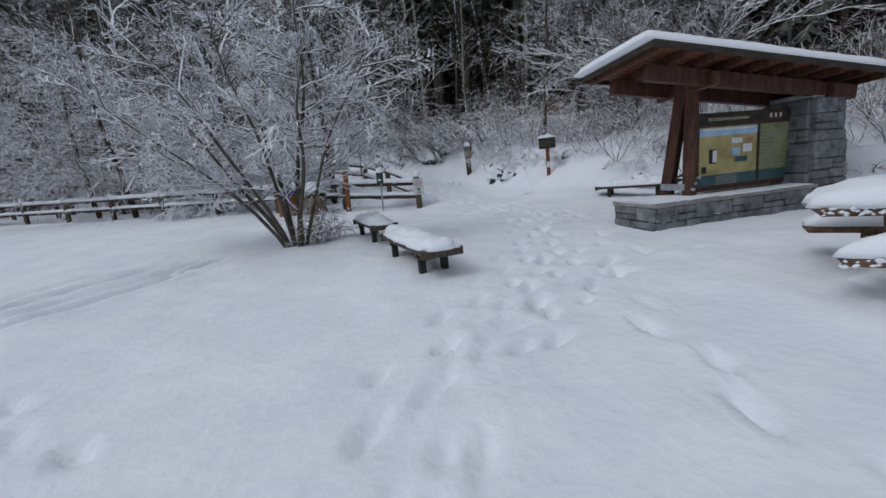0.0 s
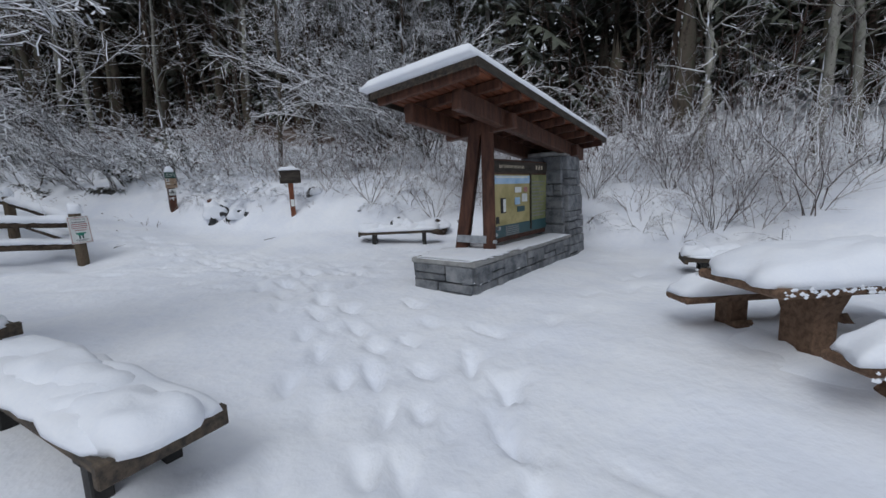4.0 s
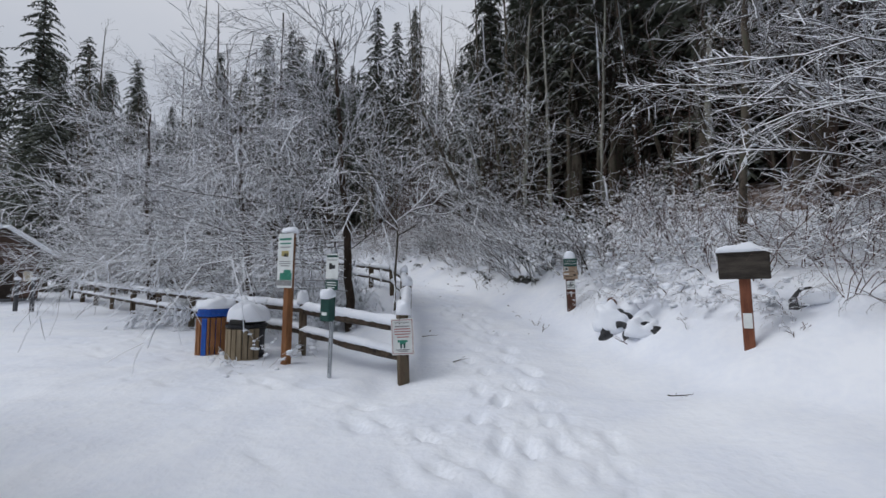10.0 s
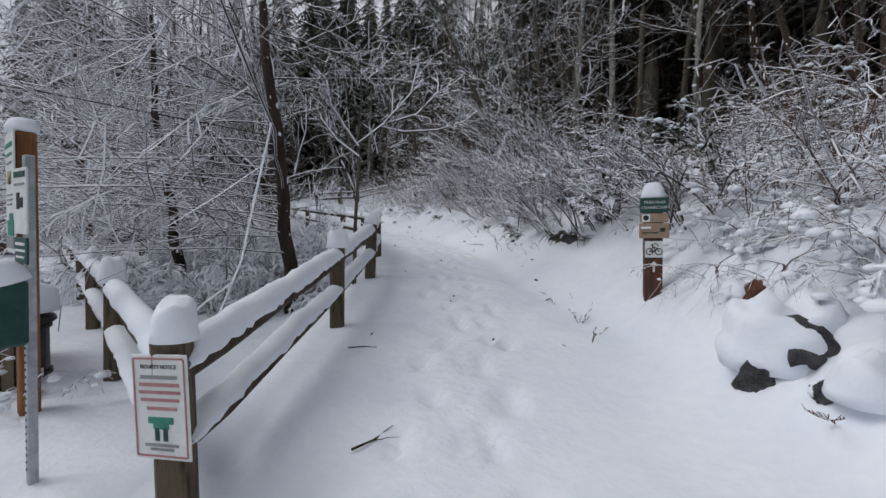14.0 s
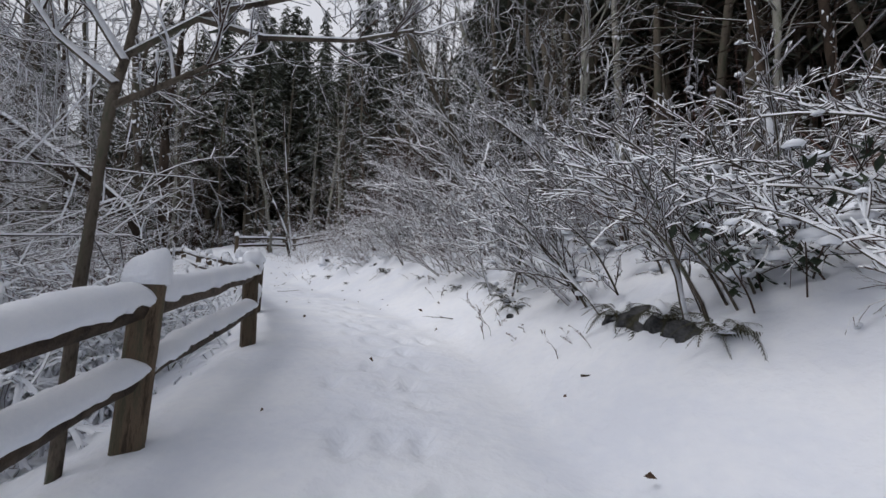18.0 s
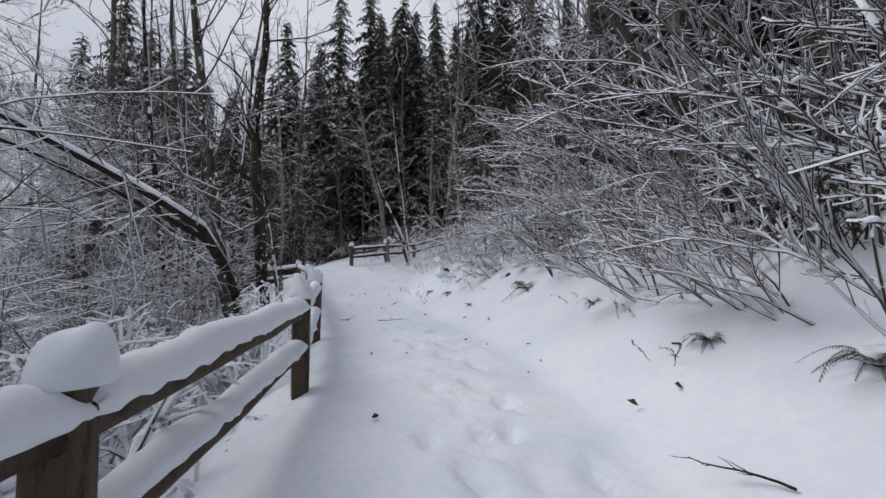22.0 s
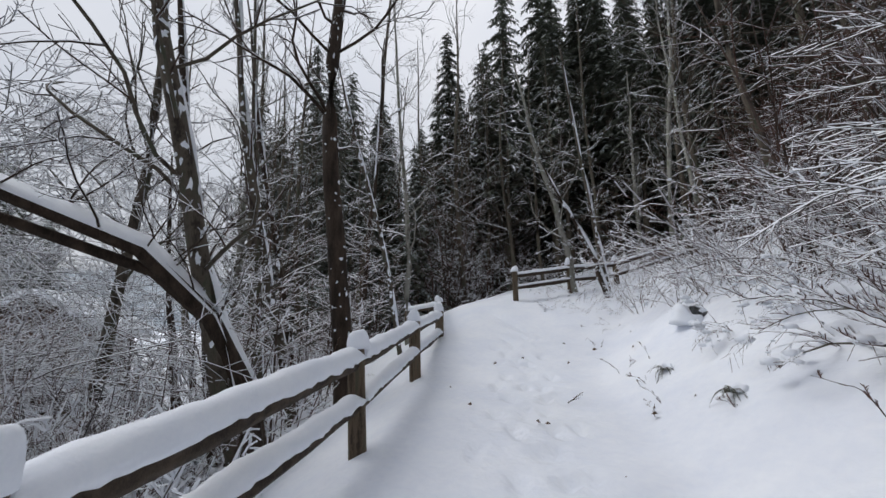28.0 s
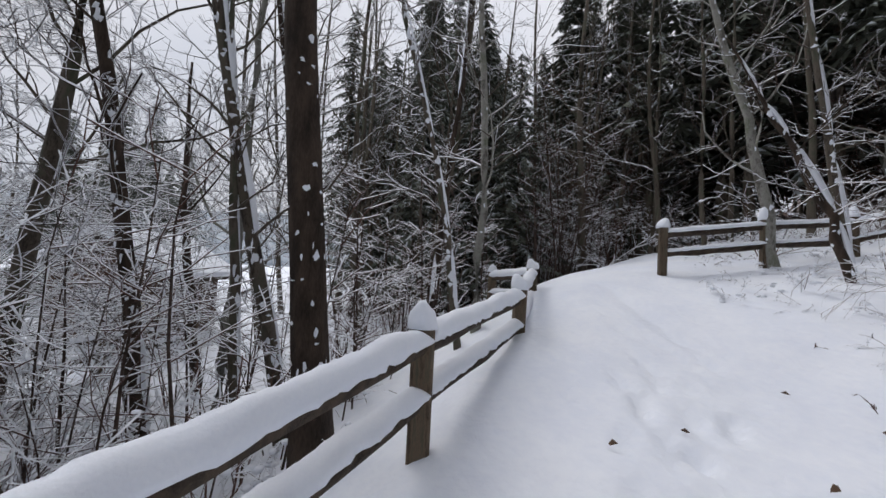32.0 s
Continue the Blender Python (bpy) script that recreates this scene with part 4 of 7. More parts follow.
def slat_bin(x, y, z, slat, liner, label, lid, seed, r=0.33, h=0.78):
    b = thing("litter_bin", label, "litter bin", pose(x, y, z), "litter bins by the fence")
    part("liner", bm_cyl(r - 0.035, r - 0.035, h, 24, (0, 0, -0.05), 0.01), liner, b)
    for k in range(22):
        a = 2 * math.pi * k / 22
        if k < 7 and lid == "dome":
            continue
        bm = bm_box(0.03, 2 * math.pi * r / 22 - 0.016, h - 0.02, (0, 0, 0), 0.006)
        bmesh.ops.transform(bm, matrix=pose(0, 0, 0, 0, 0, math.degrees(a)) @ pose(r, 0, h / 2 - 0.05), verts=bm.verts)
        part("slat", bm, slat, b)
    for zz in (0.1, h - 0.1):
        part("hoop", bm_cyl(r - 0.012, r - 0.012, 0.04, 28, (0, 0, zz)), BIN_BLACK, b)
    part("rim", bm_cyl(r + 0.03, r + 0.02, 0.06, 28, (0, 0, h - 0.04), 0.012), BIN_BLACK if lid == "dome" else BIN_BLUE, b)
    if lid == "dome":
        part("lid", bm_cyl(r, r * 0.8, 0.12, 24, (0, 0, h + 0.02), 0.03), BIN_BLACK, b)
        part("opening", bm_box(0.05, 0.3, 0.1, (0, 0, 0), 0.02, pose(0, 0, 0, 0, 0, -75) @ pose(r * 0.95, 0, h + 0.07)), BENCH_METAL, b)
        part("snow", bm_blob(r * 2.1, r * 2.1, 0.34, seed, 0.15, 9, 28, 2.3), SNOW, b).matrix_basis = pose(0.01, 0.02, h + 0.07)
    else:
        part("lid", bm_cyl(r + 0.01, r - 0.02, 0.1, 24, (0, 0, h + 0.02), 0.02), BIN_BLUE, b)
        part("snow", bm_blob(r * 2.1, r * 2.1, 0.2, seed, 0.3, 7, 24, 2.2), SNOW, b).matrix_basis = pose(0, 0, h + 0.11)
        part("stripe", bm_box(0.02, 0.1, h - 0.04, (0, 0, 0), 0.004, pose(0, 0, 0, 0, 0, -75) @ pose(r + 0.02, 0, h / 2 - 0.05)), BIN_BLUE, b)
    return b


slat_bin(-3.48, 15.22, 0.27, BIN_TAN, BIN_BLACK, "round litter bin with tan slats, black domed lid and heaped snow", "dome", 3, 0.35, 0.68)
slat_bin(-4.46, 15.38, 0.34, BIN_BROWN, BIN_BLUE, "round recycling bin with brown slats and blue lid under snow", "flat", 7)


def sign_plate(name, w, h, m, face, parent, label="", back=None):
    p = part(name, bm_box(w, 0.012, h, (0, 0, 0), 0.004), face, parent, label)
    p.matrix_basis = m
    return p


def bars(plate, spec, y=-0.0085):
    """Printed bars and blocks on a plate: x, z, w, h, material."""
    for x, z, w, h, mt in spec:
        part("print", bm_box(w, 0.004, h, (x, y, z), 0.0005), mt, plate)


# tall orange post with a notice
op = thing("sign_post", "orange-stained timber post carrying a tall white and green notice", "sign post", pose(-2.38, 15.0, 0.34, 0, 1, -11))
part("post", rough_box(0.13, 0.13, 2.6, (0, 0.02, 1.0), 3, 0.008, 0.012), RUST_POST, op)
pl = sign_plate("notice", 0.34, 1.02, pose(-0.02, -0.065, 1.8) @ Matrix.Diagonal((1.2, 1, 0.95, 1)), WHITE_SIGN, op, "white notice with green foot")
bars(pl, [(0.0, 0.40, 0.26, 0.04, GREEN_SIGN), (0, 0.32, 0.24, 0.025, GREEN_SIGN), (0, 0.25, 0.22, 0.02, GREY_PRINT), (0.0, 0.13, 0.16, 0.1, MAP_YELLOW), (0.02, 0.1, 0.09, 0.06, BLACK_PRINT), (0, -0.02, 0.24, 0.015, GREY_PRINT), (0, -0.06, 0.24, 0.015, GREY_PRINT), (0, -0.1, 0.2, 0.015, GREY_PRINT), (0.03, -0.3, 0.26, 0.13, GREEN_SIGN), (0.06, -0.21, 0.15, 0.07, GREEN_SIGN), (0, -0.42, 0.33, 0.1, GREY_PRINT)])
part("snow_cap", bm_blob(0.36, 0.2, 0.1, 4, 0.2), SNOW, op).matrix_basis = pose(0, 0, 2.3)

# dog-bag dispenser on a steel post
db = thing("dog_bag_dispenser", "dark green dog-bag dispenser on a perforated steel post", "dispenser", pose(-1.2, 14.64, 0.29, 0, 1.5, -6))
part("post", bm_box(0.05, 0.05, 2.3, (0, 0, 0.85), 0.004), STEEL, db)
for k in range(26):
    bm = bm_cyl(0.009, 0.009, 0.006, 8)
    bmesh.ops.transform(bm, matrix=pose(0, -0.0225, 0.05 + 0.045 * k, 90), verts=bm.verts)
    part("hole", bm, BENCH_METAL, db)
bx = part("box", bm_box(0.2, 0.15, 0.4, (0.0, -0.1, 1.05), 0.02), GREEN_DARK, db, "dark green metal box")
part("slot", bm_box(0.1, 0.01, 0.05, (0.0, -0.178, 0.97), 0.002), WHITE_SIGN, bx)
part("snow", bm_blob(0.22, 0.22, 0.13, 6, 0.3), SNOW, db).matrix_basis = pose(0, -0.1, 1.23, 16, 0, 0)
pl = sign_plate("notice", 0.25, 0.40, pose(0, -0.035, 1.72), WHITE_SIGN, db, "white notice with green bands")
bars(pl, [(0, 0.16, 0.22, 0.035, GREEN_DARK), (0, 0.1, 0.2, 0.014, GREY_PRINT), (-0.03, 0.0, 0.05, 0.1, BLACK_PRINT), (0.03, -0.01, 0.07, 0.06, BLACK_PRINT)])
pl = sign_plate("notice", 0.25, 0.16, pose(0, -0.035, 1.42), GREEN_DARK, db)
bars(pl, [(0, 0.04, 0.18, 0.018, WHITE_SIGN), (0, 0.0, 0.2, 0.014, WHITE_SIGN), (0, -0.04, 0.15, 0.014, WHITE_SIGN)])

# security notice on the corner post
sn = thing("security_notice", "white security notice with red border fixed to the fence corner post", "sign", pose(0.03, 14.73, 0.93, 0, -3, 14))
pl = part("plate", bm_box(0.34, 0.012, 0.49, (0, 0, 0), 0.006), WHITE_SIGN, sn)
pl.matrix_basis = Matrix.Diagonal((1.02, 1, 1.11, 1))
bars(pl, [(0, 0.226, 0.30, 0.008, RED_PRINT), (0, -0.226, 0.30, 0.008, RED_PRINT), (-0.152, 0, 0.008, 0.45, RED_PRINT), (0.152, 0, 0.008, 0.45, RED_PRINT),
          (0, 0.14, 0.22, 0.016, GREY_PRINT), (0, 0.105, 0.24, 0.016, RED_PRINT), (0, 0.07, 0.25, 0.014, RED_PRINT), (0, 0.035, 0.23, 0.014, RED_PRINT), (0.01, -0.005, 0.18, 0.014, RED_PRINT),
          (0, -0.06, 0.15, 0.03, GREEN_SIGN), (0, -0.085, 0.09, 0.03, GREEN_SIGN), (-0.025, -0.125, 0.025, 0.06, GREEN_DARK), (0.025, -0.125, 0.025, 0.06, GREEN_DARK), (0, -0.175, 0.2, 0.012, GREY_PRINT), (0, -0.195, 0.14, 0.01, GREY_PRINT)])
writing("lettering", "SECURITY NOTICE", 0.026, 0, 0.18, -0.009, BLACK_PRINT, pl, "CENTER")

# brown board sign on a red post
isg = thing("trail_board_sign", "dark board sign on a red-brown post with snow on top", "sign", pose(4.72, 15.62, 0.72, 0, -1, -18))
part("post", rough_box(0.13, 0.11, 1.7, (0, 0.02, 0.6), 3, 0.01, 0.012), RED_POST, isg)
p1 = part("board", bm_box(0.57, 0.07, 0.33, (0, -0.07, 1.24), 0.01), BOARD_DARK, isg, "weathered dark board")
part("board_frame", bm_box(0.6, 0.05, 0.05, (0, -0.08, 1.42), 0.008), BOARD_DARK, isg)
part("tag", bm_box(0.1, 0.008, 0.2, (0.0, -0.045, 0.52), 0.002), WHITE_SIGN, isg, "small pale tag")
part("snow_cap", bm_blob(0.62, 0.18, 0.1, 9, 0.5), SNOW, isg).matrix_basis = pose(0, -0.05, 1.44)

# trail marker with its stacked plates
tm = thing("trail_marker", "stout red-brown marker post with stacked trail plates and a bicycle sign", "sign", pose(2.29, 19.05, 1.18, 0, -1, 8) @ Matrix.Scale(0.88, 4))
part("post", rough_box(0.22, 0.18, 1.5, (0, 0, 0.5), 8, 0.01, 0.015), KIOSK_WOOD, tm)
p1 = part("header_plate", bm_box(0.34, 0.05, 0.2, (0, -0.1, 1.17), 0.006), GREEN_DARK, tm, "dark green plate with white letters")
writing("lettering", "TRAILHEAD", 0.05, 0, 1.19, -0.128, WHITE_SIGN, p1, "CENTER")
writing("lettering", "CONNECTOR", 0.05, 0, 1.12, -0.128, WHITE_SIGN, p1, "CENTER")
p2 = part("logo_plate", bm_box(0.34, 0.04, 0.12, (0, -0.1, 1.0), 0.005), TAN_SIGN, tm)
bars(p2, [(-0.1, 1.0, 0.1, 0.1, WHITE_SIGN)], -0.122)
bm = bm_cyl(0.035, 0.035, 0.006, 16)
bmesh.ops.transform(bm, matrix=pose(-0.1, -0.124, 1.0, 90), verts=bm.verts)
part("print", bm, BLACK_PRINT, p2)
p3 = part("tan_plate", bm_box(0.36, 0.05, 0.2, (0, -0.1, 0.83), 0.006), TAN_SIGN, tm, "tan routed wooden plate")
bars(p3, [(-0.1, 0.87, 0.12, 0.03, WHITE_SIGN), (0.1, 0.84, 0.06, 0.05, BOARD_DARK), (-0.05, 0.8, 0.2, 0.015, BOARD_DARK)], -0.127)
p4 = part("bicycle_plate", bm_box(0.22, 0.012, 0.22, (0.0, -0.108, 0.58), 0.006), WHITE_SIGN, tm, "white bicycle plate")
for x in (-0.055, 0.055):
    pts = [(x + 0.042 * math.cos(a), -0.116, 0.55 + 0.042 * math.sin(a)) for a in np.linspace(0, 2 * math.pi, 17)]
    part("wheel_print", tubes("wheel_print", [(pts, [0.006] * 17)], BLACK_PRINT, 4), BLACK_PRINT, p4)
rider = [[(-0.055, 0.55), (-0.015, 0.6), (0.03, 0.6), (0.0, 0.55), (-0.055, 0.55)], [(0.03, 0.6), (0.055, 0.55)], [(-0.015, 0.6), (-0.03, 0.64), (0.03, 0.66), (0.05, 0.62)], [(-0.03, 0.64), (0.01, 0.6), (0.0, 0.55)]]
part("frame_print", tubes("frame_print", [([(x, -0.116, z) for x, z in line], [0.007] * len(line)) for line in rider], BLACK_PRINT, 4), BLACK_PRINT, p4)
ar = [[(0, 0.28), (0, 0.4)], [(-0.035, 0.36), (0, 0.41), (0.035, 0.36)]]
part("arrow", tubes("arrow", [([(x, -0.104, z) for x, z in line], [0.013] * len(line)) for line in ar], WHITE_SIGN, 4), WHITE_SIGN, tm, "white arrow")
part("snow_cap", bm_blob(0.3, 0.24, 0.22, 9, 0.25), SNOW, tm).matrix_basis = pose(0, 0, 1.24)

# ---------- trees and shrubs, bare and under snow ----------


def pads(name, spots, rng):
    """Small uneven pillows of snow at the given places and sizes."""
    verts, faces = [], []
    for c, r in spots:
        b = len(verts)
        for z, k in ((-0.25, 0.75), (0.1, 1.0), (0.45, 0.7)):
            for i in range(6):
                a = 6.283 * (i + 0.5 * (z == 0.1)) / 6
                q = r * k * rng.uniform(0.75, 1.25)
                verts.append((c[0] + q * math.cos(a), c[1] + q * math.sin(a), c[2] + r * z))
        verts.append((c[0], c[1], c[2] + r * 0.68))
        for ring in (0, 6):
            for i in range(6):
                faces.append((b + ring + i, b + ring + (i + 1) % 6, b + ring + 6 + (i + 1) % 6, b + ring + 6 + i))
        faces += [(b + 12 + i, b + 12 + (i + 1) % 6, b + 18) for i in range(6)]
    return mesh_from(name, verts, faces, SNOW)


def plant(name, label, category, m, trunk, levels, bark=BARK, twig=TWIG, sides=8, snow_add=0.009, group="", snow_from=0, snow_grow=1.0, kind="", rime=None, keep=0.55, clumps=0, clump=0.05, snow_tall=0.95):
    """A bare plant: trunk lines, then branches by level, with snow along their tops."""
    p = thing(name, label, category, m, group, kind)
    if trunk:
        part("trunk", tubes("trunk", trunk, bark, sides, tall=1.0), bark, p)
    for k, lines in enumerate(levels):
        if lines:
            n = "limb_work" if k == 0 else "branch_work" if k == 1 else "twig_work"
            if k == 0:
                tagged(part(n, tubes(n, lines, bark, 5), bark, p), kind="stuff")
            else:
                tagged(part(n, ridge_mesh(n, lines, twig, 1.0, 0.0009, 1.15, True), twig, p), kind="stuff")
    drop = random.Random(len(levels[-1]))
    lying = [ln for k, lines in enumerate(levels) if k >= snow_from for ln in lines if drop.random() < (0.85 if k + 1 < len(levels) else keep)]
    if lying:
        part("snow", snow_strip("snow", lying, rime, snow_grow, snow_add, snow_tall), SNOW_CRUST, p, "frosted snow along the branches")["kind"] = "stuff"
    if clumps:
        some = [ln for lines in levels for ln in lines]
        spots = []
        for _ in range(clumps):
            pts, _ = some[drop.randrange(len(some))]
            i = drop.randrange(len(pts) - 1)
            spots.append((np.asarray(pts[i]) * 0.5 + np.asarray(pts[i + 1]) * 0.5, clump * drop.uniform(0.35, 1.5)))
        part("snow_clump", pads("snow_clump", spots, drop), SNOW, p, "lumps of snow caught in the twigs")["kind"] = "stuff"
    return p


def trunk_patches(p, trunk, seed, side=(1.0, 0.3), count=30, size=0.16, low=0.03, high=0.7):
    """Snow stuck to the windward side of a trunk."""
    rng = random.Random(seed)
    pts, rad = trunk[0]
    verts, faces = [], []
    for _ in range(count):
        f = rng.uniform(low, high) * (len(pts) - 1)
        i = int(f)
        q = np.array(pts[i]) + (np.array(pts[i + 1]) - np.array(pts[i])) * (f - i)
        a = math.atan2(side[1], side[0]) + rng.gauss(0, 0.95)
        r, w, h, d = rad[i] * 0.97, size * rng.uniform(0.06, 0.34), size * rng.uniform(0.08, 0.4) * rng.choice((0.6, 1.0, 1.6)), size * rng.uniform(0.05, 0.15)
        o, t = np.array([math.cos(a), math.sin(a), 0]), np.array([-math.sin(a), math.cos(a), 0])
        b = len(verts)
        for k in range(8):
            c = 6.283 * k / 8
            verts.append(q + o * (r - 0.25 * (w * math.cos(c)) ** 2 / max(r, 0.03)) + t * w * math.cos(c) * rng.uniform(0.35, 1.5) + np.array([0, 0, h * math.sin(c) * rng.uniform(0.4, 1.5)]))
        verts.append(q + o * (r + d) - np.array([0, 0, 0.1 * h]))
        faces += [(b + k, b + (k + 1) % 8, b + 8) for k in range(8)]
    tagged(part("snow_patch", mesh_from("snow_patch", verts, faces, SNOW), SNOW, p, "clumps of snow stuck to the bark"), kind="stuff")


WALKED = np.array([eye[:2] for _, eye, _, _ in PATH])


def free_of_walk(m, gap=1.0, over=2.9):
    """A test for places of a plant at m: not where people walk."""
    def ok(p):
        q = m @ Vector(p)
        a, b = WALKED[:-1], WALKED[1:]
        u = b - a
        c = np.clip((((q.x, q.y) - a) * u).sum(1) / (u * u).sum(1), 0, 1)
        near = np.hypot(*(a + c[:, None] * u - (q.x, q.y)).T).min()
        return near > gap or q.z > land_at(q.x, q.y) + over
    return ok


def alder_lines(seed, height, r, limbs=16, lean=0.03, low=0.35, reach=0.2, kids=5, rise=0.75, levels=3, lift=0.25, ok=None, thick=0.3, crook=0.21, n=6):
    rng = random.Random(seed)
    pts, _ = wander(rng, (0, 0, -0.4), (rng.gauss(0, lean), rng.gauss(0, lean), 1), height + 0.4, 14, 0.03, 0.15)
    pts[:, :2] -= np.linspace(0, 1, 15)[:, None] * (pts[-1, :2] - pts[0, :2])
    rad = r * (1 - 0.85 * np.linspace(0, 1, 15) ** 1.1)
    rad[0] *= 1.35
    out = [[] for _ in range(levels)]
    for k in range(limbs):
        f = low + (0.98 - low) * (k + rng.random()) / limbs
        i = min(int(f * 14), 13)
        q = pts[i] + (pts[i + 1] - pts[i]) * (f * 14 - i)
        a = rng.random() * 6.283
        up = rise * rng.uniform(0.5, 1.4)
        L = height * reach * (1.35 - f) * rng.uniform(0.5, 1.25)
        spray(rng, q, (math.cos(a), math.sin(a), up), L, max(0.01, rad[i] * thick), 0, out, kids, 40, crook, lift, 0.46, n, ok)
    return [(pts, rad)], out


def shrub_lines(seed, height, canes=14, spread=0.75, kids=6, arch=-0.5, r=0.014, base=0.25, levels=3, angle=36, shrink=0.5, ok=None, n=7):
    """Many canes from one stool, arching outwards."""
    rng = random.Random(seed)
    out = [[] for _ in range(levels)]
    for k in range(canes):
        a = 6.283 * (k + rng.random()) / canes
        s = spread * rng.uniform(0.25, 1.25)
        spray(rng, (base * math.cos(a) * rng.random(), base * math.sin(a) * rng.random(), -0.1), (s * math.cos(a), s * math.sin(a), 1), height * rng.uniform(0.6, 1.2), r * rng.uniform(0.7, 1.3), 0, out, kids, angle, 0.21, arch * rng.uniform(0.3, 1.4), shrink, n, ok)
    return out


def hazel_lines(seed, canes, length, heading, fan=60, rise=(38, 78), kids=12, r=0.013, base=0.5, ok=None, droop=70, crook=0.07):
    """Long even canes that arch to one side, with flat sprays of side shoots and twigs."""
    rng = random.Random(seed)
    out = [[], [], []]
    turned = lambda a, e: np.array([math.cos(a) * math.cos(e), math.sin(a) * math.cos(e), math.sin(e)])  # noqa: E731
    for c in range(canes):
        az, el = radians(heading + rng.gauss(0, fan / 2)), radians(rng.uniform(*rise))
        L, bow, n = length * rng.uniform(0.6, 1.15), radians(droop * rng.uniform(0.55, 1.25)), 12
        p = np.array([rng.gauss(0, base / 2), rng.gauss(0, base / 2), -0.15])
        pts, dirs = [p], []
        for i in range(n):
            az += rng.gauss(0, crook)
            e = el - bow * ((i + 0.5) / n) ** 1.25 + rng.gauss(0, crook)
            p = p + turned(az, e) * L / n
            if ok is not None and not ok(p):
                break
            pts.append(p)
            dirs.append((az, e))
        n = len(pts) - 1
        if n < 4:
            continue
        pts = np.array(pts)
        rad = np.linspace(r, r * 0.3, n + 1) * rng.uniform(0.75, 1.25)
        out[0].append((pts, rad))
        for k in range(kids):
            f = 0.16 + 0.82 * (k + rng.random()) / kids
            i = min(int(f * n), n - 1)
            q = pts[i] + (pts[i + 1] - pts[i]) * (f * n - i)
            a, e = dirs[i]
            a += (1 if k % 2 else -1) * radians(rng.uniform(18, 50))
            e = e * 0.7 + radians(rng.uniform(-12, 32))
            s, line = L * rng.uniform(0.1, 0.3) * (1.2 - 0.7 * f), [q]
            for j in range(5):
                a, e = a + rng.gauss(0, 0.1), e + rng.gauss(0, 0.08)
                q = q + turned(a, e) * s / 5
                line.append(q)
            if ok is not None and not ok(line[-1]):
                continue
            line = np.array(line)
            out[1].append((line, np.linspace(max(0.0035, rad[i] * 0.42), 0.0022, 6)))
            for j in range(7):
                g = 0.15 + 0.83 * (j + rng.random()) / 7
                h = min(int(g * 5), 4)
                q2 = line[h] + (line[h + 1] - line[h]) * (g * 5 - h)
                a2, e2 = a + (1 if j % 2 else -1) * radians(rng.uniform(22, 60)), e + radians(rng.uniform(-20, 35))
                t = s * rng.uniform(0.14, 0.5) * (1.15 - 0.6 * g)
                mid = q2 + turned(a2, e2) * t * 0.5
                tw = np.array([q2, mid, mid + turned(a2 + rng.gauss(0, 0.25), e2 + rng.gauss(0, 0.2)) * t * 0.5])
                if ok is None or ok(tw[-1]):
                    out[2].append((tw, [0.003, 0.0024, 0.0016]))
    return out


def fir_lines(seed, height, reach, whorls=28, low=0.12):
    """Boughs of a fir as drooping sprays of unlike length: needles, and the snow on some of them."""
    rng = random.Random(seed)
    nv, nf, sv, sf = [], [], [], []
    lobe = [rng.uniform(0, 6.283) for _ in range(4)]
    count = whorls * 9
    for w in range(count):
        f = low + (0.995 - low) * ((w + rng.random()) / count) ** 0.82
        a = w * 2.39996 + rng.gauss(0, 0.35)
        z = height * f + rng.gauss(0, 0.12)
        L = reach * (1.02 - f) ** 0.85 * rng.uniform(0.55, 1.1) * (1 + 0.16 * math.sin(2 * a + lobe[1] + 5 * f)) + 0.22
        ca, sa = math.cos(a), math.sin(a)
        n = 4 if L < 0.9 else 7
        drop, sway, lift = rng.uniform(0.25, 0.6), rng.gauss(0, 0.08), 0.25 + 0.5 * f
        axis = [np.array([ca * L * t - sa * sway * L * t * t, sa * L * t + ca * sway * L * t * t, z + lift * L * t - (drop + lift) * L * t * t + 0.12 * L * t**4]) for t in np.linspace(0.06, 1, n + 1)]
        snowy = rng.random() < 0.8
        for i in range(n):
            p, q = axis[i], axis[i + 1]
            w0 = 0.2 * L * (1 - 0.8 * i / n) + 0.11
            for sd in (-1, 1):
                out = np.array([-sa * sd, ca * sd, 0]) * w0 * rng.uniform(0.55, 1.35) + (q - p) * rng.uniform(0.4, 1.5) + np.array([0, 0, -rng.uniform(0.15, 0.75) * w0])
                b = len(nv)
                nv += [p - (q - p) * 0.3, p + out, p + (q - p) * 0.75]
                nf.append((b, b + 1, b + 2))
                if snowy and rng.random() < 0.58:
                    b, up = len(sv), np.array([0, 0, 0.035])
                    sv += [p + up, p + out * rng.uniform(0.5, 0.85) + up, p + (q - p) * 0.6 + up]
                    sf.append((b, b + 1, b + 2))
        b, tip = len(nv), axis[-1] - axis[-2]
        nv += [axis[-1] - tip * 0.5 + np.array([-sa, ca, 0]) * 0.07, axis[-1] - tip * 0.5 - np.array([-sa, ca, 0]) * 0.07, axis[-1] + tip * 0.5]
        nf.append((b, b + 1, b + 2))
    return nv, nf, sv, sf


